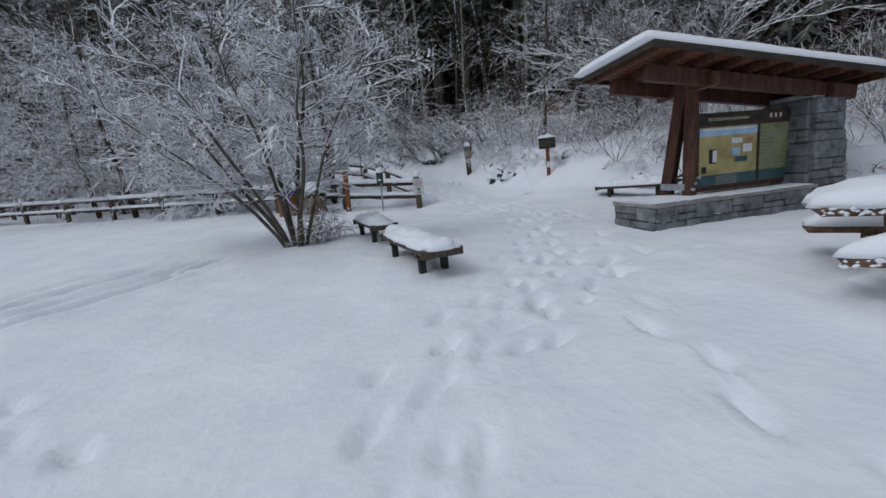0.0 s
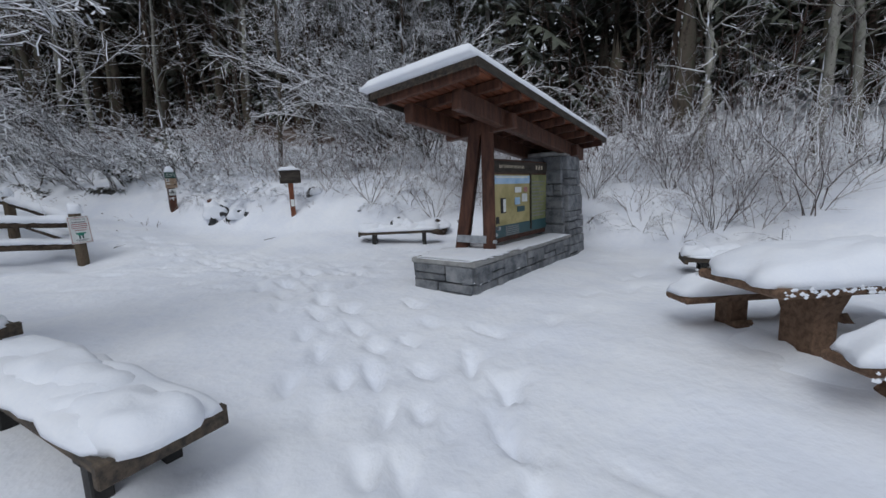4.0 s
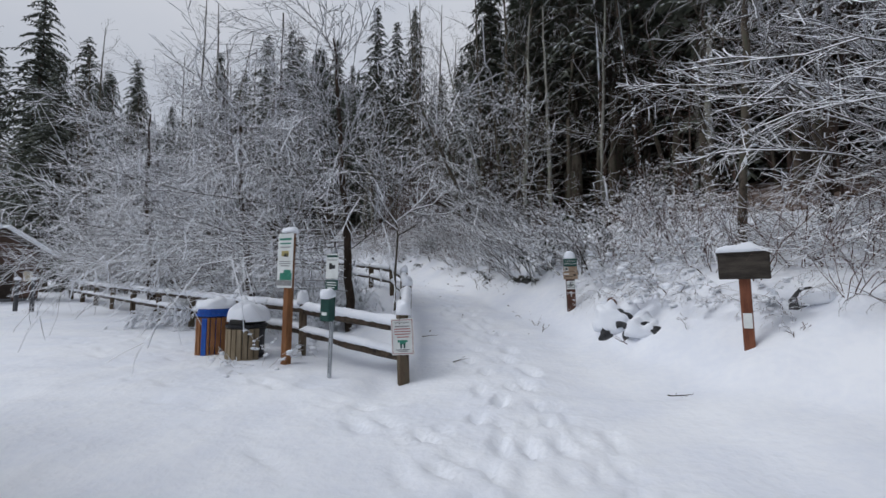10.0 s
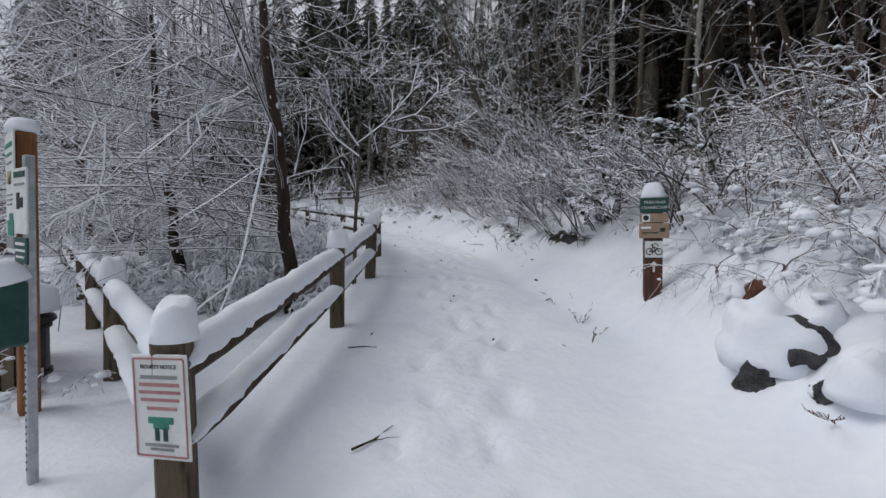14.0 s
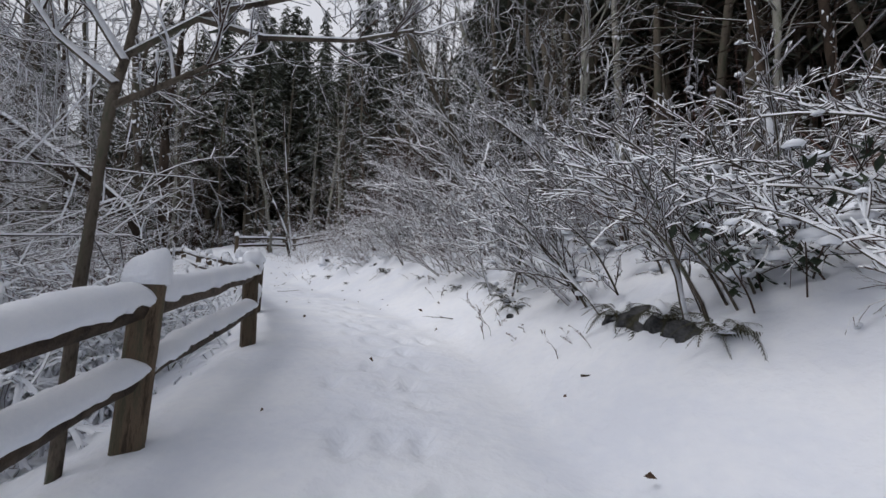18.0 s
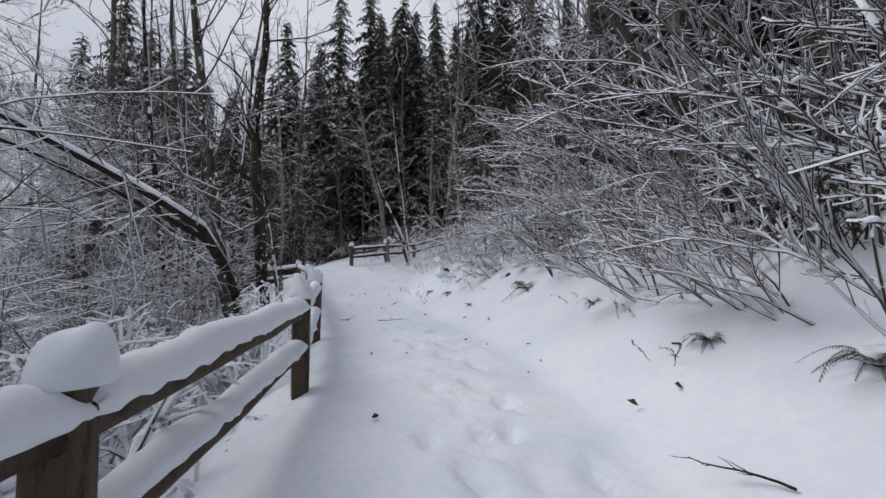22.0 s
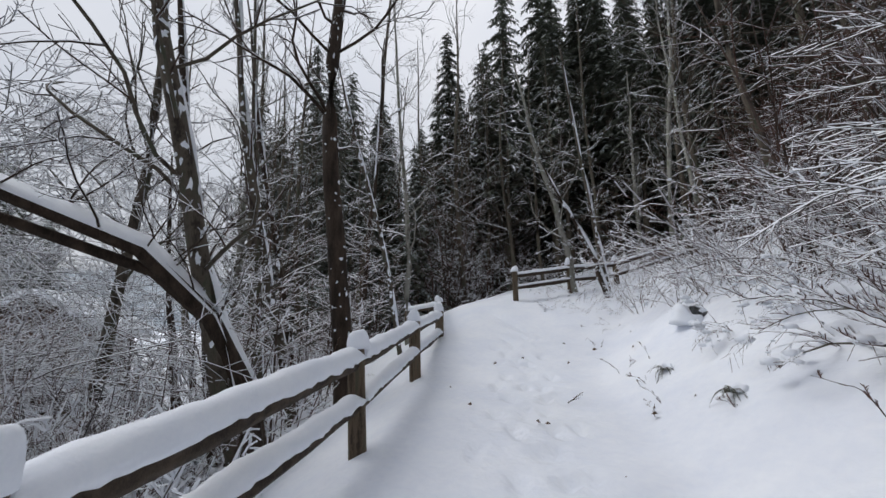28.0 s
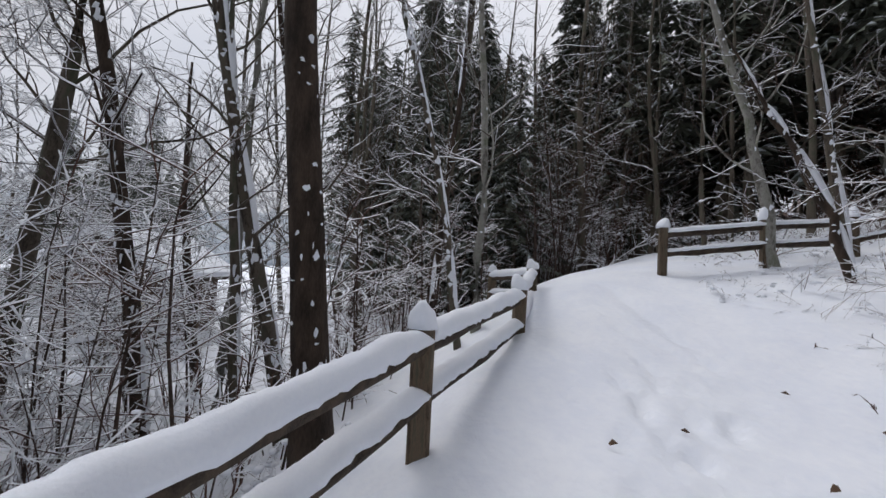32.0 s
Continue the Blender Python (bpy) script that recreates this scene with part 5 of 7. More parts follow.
def fir(name, label, m, seed, height, reach, low=0.12, whorls=26):
    t = thing(name, label, "tree", m, "firs of the forest")
    rng = random.Random(seed)
    pts = [(0.06 * math.sin(z), 0.05 * math.cos(z * 1.3), z) for z in np.linspace(-0.5, height, 8)]
    part("trunk", tubes("trunk", [(pts, np.linspace(height * 0.011 + 0.05, 0.02, 8))], BARK, 7), BARK, t)
    nv, nf, sv, sf = fir_lines(seed, height, reach, whorls, low)
    part("crown", mesh_from("crown", nv, nf, NEEDLE, False), NEEDLE, t, "dark green needle boughs")
    part("snow", mesh_from("snow", sv, sf, NEEDLE_SNOW_HAZED, False), NEEDLE_SNOW_HAZED, t, "patchy snow on the boughs, greyed for haze")["kind"] = "stuff"
    dead = []
    for k in range(int(10 + 160 * low)):
        z, a = height * (0.02 + (low + 0.1) * k / (10 + 160 * low)), rng.random() * 6.283
        dead.append(wander(rng, (0, 0, z), (math.cos(a), math.sin(a), 0.1), rng.uniform(0.6, 2.2), 2, 0.1, -0.4)[0])
    part("dead_branch", ridge_mesh("dead_branch", [(d, [0.02, 0.014, 0.006]) for d in dead], TWIG, 1.0, 0.0, 1.5, True), TWIG, t, "dry lower branches")["kind"] = "stuff"
    return t


def at_land(x, y, turn=0.0, scale=1.0, sink=0.05, tilt=(0, 0)):
    return pose(x, y, land_at(x, y) - sink, tilt[0], tilt[1], turn) @ Matrix.Scale(scale, 4)


def put_copy(src, x, y, turn, scale, label="", tilt=(0, 0)):
    """A copy of a plant, standing on the land, with its own turn and size."""
    c = copy_thing(src, Matrix.Identity(4))
    c.matrix_basis = at_land(x, y, turn, scale, 0.05, tilt)
    if label:
        c["label"] = label
    return c


RNG = random.Random(5)

# the shrub beside the benches: several stems from one stool
out = [[], [], [], []]
stems = []
rng = random.Random(8)
for k, (a, s, L) in enumerate(((335, 0.55, 4.4), (312, 0.3, 4.8), (300, 0.55, 3.8), (182, 1.0, 4.6), (200, 0.55, 5.0), (255, 0.4, 4.6), (150, 0.14, 5.0), (172, 0.75, 4.4))):
    ca, sa = math.cos(radians(a)), math.sin(radians(a))
    pts = np.array([(0.1 * ca + ca * s * L * f**1.2 * 0.9 + 0.11 * f * math.sin(9 * f + 2 * k), 0.1 * sa + sa * s * L * f**1.2 * 0.75 + 0.06 * math.cos(8 * f + k), -0.2 + L * (f - 0.12 * s * f * f)) for f in np.linspace(0, 1, 10)])
    rad = np.linspace(0.058, 0.01, 10) * rng.uniform(0.6, 1.15)
    stems.append((pts, rad))
    for j in range(17):
        f = 0.24 + 0.74 * (j + rng.random()) / 17
        i = min(int(f * 9), 8)
        q = pts[i] + (pts[i + 1] - pts[i]) * (f * 9 - i)
        d = branch_off(rng, pts[i + 1] - pts[i], 55)
        d[2] = d[2] * 0.35 + 0.16
        d[1] *= 0.7
        spray(rng, q, d, rng.uniform(0.7, 1.7) * (1.3 - 0.5 * f), 0.011, 0, out, 7, 38, 0.15, 0.05, 0.45, 6)
grey_shrub = plant("bare_shrub", "bare many-stemmed grey shrub with snow on every twig", "shrub", at_land(-2.55, 9.5), stems, out[:3], BARK, TWIG, 7, 0.0095, rime=SNOW_CRUST, keep=0.85)
part("snow_ridge", snow_strip("snow_ridge", stems, SNOW_CRUST, 0.75, 0.006, 1.25), SNOW_CRUST, grey_shrub, "snow along the stems")["kind"] = "stuff"
low = shrub_lines(31, 1.25, 22, 0.6, 7, -0.3, 0.007)
under = plant("low_bush", "low brown leafless bush with dry leaves under the grey shrub", "bush", at_land(-2.12, 9.72, 0, 0.85), None, low, TWIG_RED, TWIG_RED, snow_add=0.004)
lrng = random.Random(6)
lv_, lf_ = [], []
for k in range(600):
    a, rr = lrng.random() * 6.283, abs(lrng.gauss(0, 0.34))
    c = np.array([math.cos(a) * rr, math.sin(a) * rr, lrng.uniform(0.08, 1.0) * (1.1 - 0.7 * rr)])
    u, v = branch_off(lrng, (0, 0, 1), 70) * 0.036, branch_off(lrng, (0, 0, -1), 60) * 0.036
    b = len(lv_)
    lv_ += [c, c + u * 0.6 + v * 0.5, c + v * 1.3, c - u * 0.6 + v * 0.5]
    lf_.append((b, b + 1, b + 2, b + 3))
tagged(part("dry_leaves", mesh_from("dry_leaves", lv_, lf_, LEAF_DEAD, False), LEAF_DEAD, under, "hanging dry brown leaves"), kind="stuff")

# trees on the bank whose long limbs reach over the trail
for k, (x, y, tilt) in enumerate(((-0.5, 27.2, (3, -6)), (-4.4, 31.6, (6, -5)))):
    m0 = at_land(x, y, 0, 1, 0.05, tilt)
    tr, lv = alder_lines(75 + k, 8.0, 0.11, 30, 0.03, 0.22, 0.52, 6, 0.25, 3, 0.0, free_of_walk(m0, 1.4, 3.5), 0.2, 0.25, 8)
    plant("bank_tree", "bare tree on the bank with long level limbs under snow", "tree", m0, tr, lv, BARK, TWIG, 8, 0.007, rime=SNOW_CRUST)
m0 = at_land(-1.7, 29.0, 0, 1, 0.05, (8, -24))
tr, lv = alder_lines(79, 11.5, 0.12, 28, 0.03, 0.3, 0.5, 6, 0.3, 3, 0.05, free_of_walk(m0, 1.6, 3.6), 0.19, 0.25, 8)
plant("bank_tree", "tall bare tree leaning from the bank over the trail", "tree", m0, tr, lv, BARK, TWIG, 8, 0.007, rime=SNOW_CRUST)

# trees whose trunks are seen one by one


def led_tree(name, label, line, r, seed, limbs, reach, low=0.25, rise=0.6, bark=BARK, patches=40, size=0.14, ridge=0.0, group="bare alders", snow_add=0.006, thick=0.26, toward=None, kids=5, crook=0.22, lift=0.2, keep=0.55, room=(1.2, 2.7)):
    """A tree whose trunk follows a line of places in the world, with limbs off it."""
    rng = random.Random(seed)
    x0, y0 = line[0][:2]
    z0 = land_at(x0, y0)
    way = np.array([(0, 0, -0.4)] + [(x - x0, y - y0, z - z0) for x, y, z in line[1:]])
    along = np.concatenate([[0], np.cumsum(np.linalg.norm(np.diff(way, axis=0), axis=1))])
    f = np.linspace(0, along[-1], 15)
    pts = np.stack([np.interp(f, along, way[:, k]) for k in range(3)], 1)
    pts[1:-1] = 0.5 * pts[1:-1] + 0.25 * (pts[:-2] + pts[2:])
    pts[1:, :2] += np.array([[rng.gauss(0, 0.025), rng.gauss(0, 0.025)] for _ in range(14)])
    rad = r * (1 - 0.8 * np.linspace(0, 1, 15) ** 1.1)
    rad[0] *= 1.35
    m0 = pose(x0, y0, z0)
    ok, out = free_of_walk(m0, *room), [[], [], []]
    for k in range(limbs):
        g = low + (0.98 - low) * (k + rng.random()) / limbs
        i = min(int(g * 14), 13)
        q = pts[i] + (pts[i + 1] - pts[i]) * (g * 14 - i)
        a = rng.random() * 6.283 if toward is None or rng.random() < 0.3 else radians(rng.gauss(toward, 48))
        spray(rng, q, (math.cos(a), math.sin(a), rise * rng.uniform(0.4, 1.5)), reach * (1.3 - 0.6 * g) * rng.uniform(0.5, 1.25), max(0.01, rad[i] * thick), 0, out, kids, 40, crook, lift, 0.46, 6, ok)
    t = plant(name, label, "tree", m0, [(pts, rad)], out, bark, TWIG, 10, snow_add, group, rime=SNOW_CRUST if toward else None, keep=keep)
    if patches:
        trunk_patches(t, [(pts, rad)], seed, (1, 0.4), patches, size)
    if ridge:
        some, i = [], 1
        while i < 12:
            n = rng.choice((2, 3, 4))
            seg = np.array([pts[i] + (pts[min(i + n, 13)] - pts[i]) * g for g in (0, 0.2, 0.5, 0.8, 1.0)]) + np.array([0.15 * rad[i], 0.4 * rad[i], 0])
            some.append((seg, ridge * rad[i] * np.array([0.15, 0.6, 0.75, 0.55, 0.1]) * rng.uniform(0.7, 1.1)))
            i += n
        part("snow_ridge", snow_strip("snow_ridge", some, SNOW, 1.0, 0.0, 1.3), SNOW, t, "snow along the upper side of the trunk")["kind"] = "stuff"
    return t


led_tree("tall_tree", "thick straight dark-barked bare tree flecked with snow", ((-14.46, 28.36, 1.9), (-14.45, 28.15, 4.2), (-14.43, 28.0, 5.7), (-14.42, 27.85, 7.6), (-14.4, 28.1, 10.5), (-14.4, 28.1, 18)), 0.2, 91, 24, 2.6, 0.3, 0.7, BARK_DARK, 110, 0.1)
# the wide spreading tree behind the fence
spreading = led_tree("spreading_tree", "dark-trunked bare tree with wide level branches under snow", ((-3.64, 19.04, 0.9), (-3.64, 18.92, 2.0), (-3.57, 18.7, 3.2), (-3.58, 18.54, 4.2), (-3.68, 18.45, 5.5), (-3.9, 18.4, 8.6)), 0.135, 71, 84, 4.4, 0.17, 0.12, BARK_DARK, 30, 0.1, 0.0, "", 0.0065, 0.115, 205, 8, 0.085, -0.1, 0.85, (1.5, 3.4))
for x, y, turn, sc in ((-7.3, 19.3, -35, 0.9), (-12.6, 20.0, -50, 0.95), (-15.5, 21.8, 250, 0.9), (7.6, 20.2, 80, 0.9), (10.6, 17.2, 200, 0.85), (-20.0, 25.0, 20, 0.9)):
    put_copy(spreading, x, y, turn, sc)

# the forked sapling behind the fence: a slim stem that parts into long rising limbs
sap = pose(-2.38, 19.28, land_at(-2.38, 19.28))
here = lambda *way: np.array([sap.inverted() @ Vector(p) for p in way])  # noqa: E731
stem = here((-2.38, 19.28, 0.9), (-2.37, 19.29, 2.0), (-2.3, 19.3, 3.07), (-2.43, 19.43, 3.47), (-2.4, 19.5, 4.3), (-2.48, 19.5, 5.3))
rng = random.Random(83)
out = [[], [], []]
for way in (((-2.3, 19.3, 3.05), (-2.08, 19.43, 3.2), (-1.82, 19.56, 3.37), (-1.8, 19.57, 3.6)),
            ((-2.42, 19.42, 3.45), (-2.05, 19.65, 3.8), (-1.61, 19.89, 4.36), (-1.49, 19.96, 4.9)),
            ((-2.1, 19.63, 3.77), (-1.72, 19.83, 3.68), (-1.2, 20.1, 3.72), (-0.85, 20.3, 3.85)),
            ((-2.05, 19.65, 3.8), (-1.5, 19.9, 3.98), (-1.15, 20.1, 4.4)),
            ((-2.4, 19.4, 3.4), (-2.62, 19.3, 3.75), (-2.85, 19.2, 4.15), (-2.95, 19.2, 4.6)),
            ((-2.33, 19.33, 3.2), (-2.7, 19.2, 3.5), (-3.0, 19.1, 3.9))):
    pts = here(*way)
    out[0].append((pts, np.linspace(0.022, 0.009, len(pts))))
    for k in range(9):
        f = rng.uniform(0.25, 0.99) * (len(pts) - 1)
        i = int(f)
        d = branch_off(rng, pts[i + 1] - pts[i], 40)
        d[2] += 0.25
        spray(rng, pts[i] + (pts[i + 1] - pts[i]) * (f - i), d, rng.uniform(0.2, 0.62), 0.006, 1, out, 4, 38, 0.15, 0.15, 0.5, 4)
plant("sapling", "slender forked bare sapling with snowy limbs behind the fence", "tree", sap, [(stem, [0.036, 0.032, 0.028, 0.024, 0.015, 0.007])], out, BARK, TWIG, 7, 0.006, keep=0.8, rime=SNOW_CRUST, snow_tall=1.2)
ALDERS = []
GREY = "slim grey-barked bare alder with snow along its branches"
WHITE = "bare alder plastered with snow along one side of its trunk"
for k, (lab, line, r, limbs, reach, ridge, bark, patches) in enumerate((
        (WHITE, ((-12.9, 26.75, 2), (-12.59, 26.18, 3.57), (-12.41, 25.85, 5.09), (-12.27, 25.55, 6.4), (-11.95, 25.0, 9.5), (-11.8, 24.6, 13)), 0.15, 13, 2.6, 1.3, BARK, 90),
        (GREY, ((-15.78, 26.25, 2), (-15.62, 25.86, 3.6), (-15.5, 25.55, 5.4), (-15.4, 25.27, 7.5), (-15.33, 25.1, 8.6), (-15.2, 24.8, 13)), 0.11, 14, 2.0, 1.1, BARK_DARK, 80),
        (WHITE, ((-16.62, 27.65, 2), (-16.46, 27.06, 3.9), (-16.38, 26.7, 5.5), (-16.3, 26.4, 7.2), (-16.25, 26.1, 9.1), (-16.1, 25.7, 15)), 0.115, 15, 2.0, 1.2, BARK, 90),
        (GREY, ((-16.5, 27.05, 2), (-16.38, 26.76, 4.5), (-16.34, 26.6, 5.8), (-16.3, 26.2, 14)), 0.08, 16, 1.8, 0.8, BARK, 40),
        (WHITE, ((-16.93, 30.25, 3), (-16.97, 29.85, 4.8), (-17.03, 29.5, 6.1), (-17.1, 29.0, 8.2), (-17.16, 28.7, 9.5), (-17.3, 28.2, 12)), 0.06, 16, 1.5, 1.2, BARK, 60),
        ("slim brown bare tree behind the fence", ((-17.4, 30.6, 3), (-17.4, 30.62, 5.6), (-17.43, 30.45, 8), (-17.5, 30.2, 14)), 0.085, 22, 2.4, 0.0, BARK_PALE, 20),
        ("pale leaning alder with mossy bark", ((-17.39, 36.66, 4.08), (-17.58, 36.44, 6.08), (-17.93, 36.01, 8.59), (-18.15, 35.77, 9.96), (-18.56, 35.35, 13.51)), 0.12, 16, 2.0, 0.0, BARK_PALE, 30),
        (WHITE, ((-15.88, 36.58, 3.93), (-16.18, 36.30, 5.03), (-16.54, 36.01, 6.31), (-16.91, 35.68, 7.36), (-17.28, 35.35, 8.55)), 0.085, 10, 1.2, 1.5, BARK_DARK, 50),
        (WHITE, ((-16.40, 37.10, 4.68), (-16.69, 36.85, 6.99), (-16.88, 36.69, 9.27), (-17.06, 36.48, 13.07)), 0.085, 12, 1.5, 1.2, BARK, 50),
        ("tall leaning alder with pale bark in the wood", ((-2.2, 31.3, 5), (-2.85, 31.07, 7.2), (-3.55, 30.85, 9.4), (-4.37, 30.6, 12.7), (-5.0, 30.4, 15.5)), 0.13, 16, 3.4, 0.8, BARK_PALE, 40),
        ("straight dark alder trunk at the edge of the wood", ((-0.96, 31.9, 5), (-1.0, 31.95, 9), (-1.1, 32.0, 17)), 0.18, 18, 2.4, 0.0, BARK, 50),
        ("straight pale alder trunk at the edge of the wood", ((0.98, 29.6, 5), (0.9, 29.65, 9), (0.7, 29.8, 16)), 0.13, 18, 2.4, 0.0, BARK_PALE, 40),
        (GREY, ((-2.3, 29.0, 4), (-2.35, 29.0, 7), (-2.6, 29.0, 13)), 0.1, 16, 2.0, 0.0, BARK, 40),
        (GREY, ((7.0, 28.1, 5), (7.05, 28.1, 10), (6.9, 28.0, 17)), 0.15, 18, 2.4, 0.0, BARK_PALE, 50),
        (GREY, ((5.5, 18.5, 2), (5.6, 18.35, 4.3), (5.75, 18.4, 6.5), (5.9, 18.5, 12)), 0.085, 20, 2.2, 0.6, BARK, 40),
        (GREY, ((13.05, 7.9, 0.5), (13.11, 7.75, 3), (13.2, 7.7, 12)), 0.13, 18, 2.2, 0.6, BARK_PALE, 60),
        (GREY, ((13.98, 5.65, 0.9), (14.02, 5.54, 2.2), (14.1, 5.4, 4.5), (14.3, 5.0, 12)), 0.14, 18, 2.2, 0.6, BARK_PALE, 60),
        (GREY, ((14.32, 4.8, 1), (14.26, 4.95, 4.4), (14.2, 5.2, 13)), 0.11, 18, 2.2, 0.6, BARK_PALE, 50))):
    ALDERS.append(led_tree("alder_tree", lab, line, r, 100 + k, limbs, reach, 0.22, 0.7, bark, patches, 0.16, ridge))
ALDERS = [ALDERS[k] for k in (11, 1, 12, 5, 13)]

# a tree bent over in an arch
rng = random.Random(4)
z0 = land_at(-12.95, 26.9)
arch = [(0.1, 0.0, -0.4), (0.2, -0.25, 2.4 - z0), (0.42, -0.7, 3.35 - z0), (0.85, -1.4, 4.1 - z0), (1.35, -2.5, 4.55 - z0), (1.75, -3.6, 4.93 - z0), (2.15, -4.7, 5.28 - z0), (2.5, -5.8, 5.55 - z0)]
mate = [(x - 0.15, y + 0.12, z - 0.12 - 0.04 * k) for k, (x, y, z) in enumerate(arch)]
out = [[], [], []]
for k in range(26):
    f = rng.uniform(0.25, 0.98) * 7
    i = int(f)
    q = np.array(arch[i]) + (np.array(arch[i + 1]) - np.array(arch[i])) * (f - i)
    a = rng.uniform(0, 6.283)
    spray(rng, q, (math.cos(a) * 0.7, math.sin(a) * 0.7, rng.uniform(0.2, 1.0)), rng.uniform(0.8, 2.0), 0.012, 0, out, 5, 38, 0.16, 0.2, 0.5, 6, free_of_walk(at_land(-12.95, 26.9, 0, 1, 0)))
bent = plant("bent_tree", "bare tree bowed over in an arch with snow along its trunk", "tree", at_land(-12.95, 26.9, 0, 1, 0), [(arch, [0.17, 0.14, 0.115, 0.095, 0.075, 0.06, 0.045, 0.03]), (mate, [0.1, 0.085, 0.075, 0.065, 0.055, 0.045, 0.035, 0.02])], out, BARK_DARK, TWIG, 9, 0.006)
part("snow_ridge", snow_strip("snow_ridge", [(arch[1:], [0.12, 0.125, 0.115, 0.1, 0.085, 0.07, 0.045])], SNOW, 1.0, 0.0, 1.6), SNOW, bent)

# snow-laden low bushes close behind the fence
LOW = []
for k, (x, y, h) in enumerate(((-4.5, 20.7, 1.5), (-5.4, 21.9, 1.7), (-6.5, 23.0, 1.8), (-7.9, 24.1, 1.7), (-7.2, 21.8, 1.9), (-4.4, 19.4, 1.4), (-9.8, 25.3, 1.6))):
    m0 = at_land(x, y)
    lv = shrub_lines(280 + k, h, 26, 1.25, 8, -1.0, 0.008, 0.6, 3, 44, 0.46, free_of_walk(m0, 1.5, 3.4), 6)
    LOW.append(plant("snowy_bush", "bare bush bowed down by thick snow behind the fence", "bush", m0, None, lv, BARK, TWIG, snow_add=0.016, rime=SNOW, keep=0.95, group="bushes behind the fence", clumps=46, clump=0.045))
for k, (x, y, turn, sc) in enumerate(((-6.0, 20.4, 40, 1.05), (-8.6, 22.6, 130, 1.1), (-9.4, 24.2, 220, 1.05), (-5.2, 18.9, 300, 1.0), (-7.4, 19.9, 80, 1.15), (-9.2, 21.2, 170, 1.2), (-10.8, 23.4, 260, 1.2), (-11.4, 25.6, 20, 1.0), (-8.4, 18.6, 100, 1.2), (-11.2, 21.4, 200, 1.25))):
    put_copy(LOW[(1, 2, 4, 3)[k % 4]], x, y, turn, sc)

# brush kinds
BRUSH = []
for k, (h, canes, spread, kids, arch_, r) in enumerate(((1.9, 11, 0.9, 5, -0.55, 0.009), (1.5, 12, 1.1, 4, -0.7, 0.008), (2.3, 10, 0.7, 5, -0.3, 0.010), (1.2, 12, 1.3, 4, -0.9, 0.008))):
    BRUSH.append(plant("brush", "tangled leafless brown brush dusted with snow", "shrub", at_land(6.6 + k * 1.6, 17.4 + 0.4 * k), None, shrub_lines(200 + k, h, canes, spread, kids, arch_, r, n=4), TWIG_RED, TWIG_RED if k % 2 == 0 else TWIG, snow_add=0.0075, group="roadside brush", clumps=34, clump=0.032))
FAN = plant("fan_shrub", "upright fan of thin bare brown stems", "shrub", at_land(11.5, 8.0), None, shrub_lines(222, 2.3, 15, 0.5, 6, 0.1, 0.009, 0.2, n=5), TWIG, TWIG_RED, rime=SNOW_CRUST, snow_add=0.0035, group="fan shrubs")

# hazels on the bank, each of its own growth, leaning towards the light of the trail
HAZELS = ((2.5, 20.6, 1.9, 15, 200, 1), (3.2, 21.6, 2.2, 14, 205, 1), (1.7, 22.3, 2.5, 15, 205, 1), (2.6, 23.4, 2.5, 14, 210, 1), (0.9, 23.9, 2.8, 14, 205, 1), (-0.3, 25.5, 3.5, 13, 208, 1), (0.6, 26.4, 3.6, 12, 210, 1), (-1.4, 27.2, 4.8, 13, 210, 1),
          (-2.5, 28.9, 4.2, 13, 205, 0), (-3.9, 30.4, 3.8, 14, 200, 1), (-4.6, 31.2, 4.6, 14, 205, 1), (0.2, 23.1, 2.6, 9, 205, 1), (1.4, 21.7, 2.2, 9, 200, 1), (-0.7, 24.5, 3.0, 9, 205, 1), (-1.9, 26.1, 3.0, 9, 208, 0), (-3.3, 27.7, 2.6, 8, 205, 0), (-5.2, 29.7, 2.4, 8, 205, 1), (-7.4, 30.9, 1.8, 7, 205, 0),
          (-6.2, 32.2, 3.4, 12, 205, 0), (-8.4, 33.6, 2.8, 12, 210, 0), (-11.2, 34.6, 2.2, 10, 210, 0))
for k, (x, y, L, canes, heading, white) in enumerate(HAZELS):
    m0 = at_land(x, y)
    lv = hazel_lines(240 + k, canes, L, heading, 75, (30, 80), 12, 0.014 if white else 0.011, 0.55, free_of_walk(m0, 1.3, 2.5), 65)
    plant("hazel_shrub", "large arching bare hazel heavy with snow on every branch", "shrub", m0, None, lv, BARK, TWIG if white else TWIG_RED, snow_add=0.0048 if white else 0.0035, snow_tall=1.45, group="hazels on the bank", rime=SNOW_CRUST, keep=0.92, clumps=18 if white else 8, clump=0.03)
for x, y, turn, s in ((10.74, 6.74, 20, 1.0), (10.2, 9.4, 80, 0.8), (11.9, 8.3, 140, 0.9), (12.0, 6.6, 60, 1.1), (11.2, 5.2, 130, 1.15), (13.2, 4.4, 200, 1.1), (10.6, 11.6, 260, 1.05), (12.6, 9.0, 300, 1.2), (12.2, 2.6, 40, 1.0), (14.0, 7.0, 110, 1.2), (9.2, 13.0, 180, 1.0), (14.6, 1.4, 20, 1.1), (15.2, 10.6, 75, 1.3), (13.0, 12.4, 160, 1.2), (11.4, 13.6, 30, 1.2), (16.5, 3.6, 30, 1.2), (17.5, 8.0, 30, 1.3)):
    put_copy(FAN, x, y, turn, s)
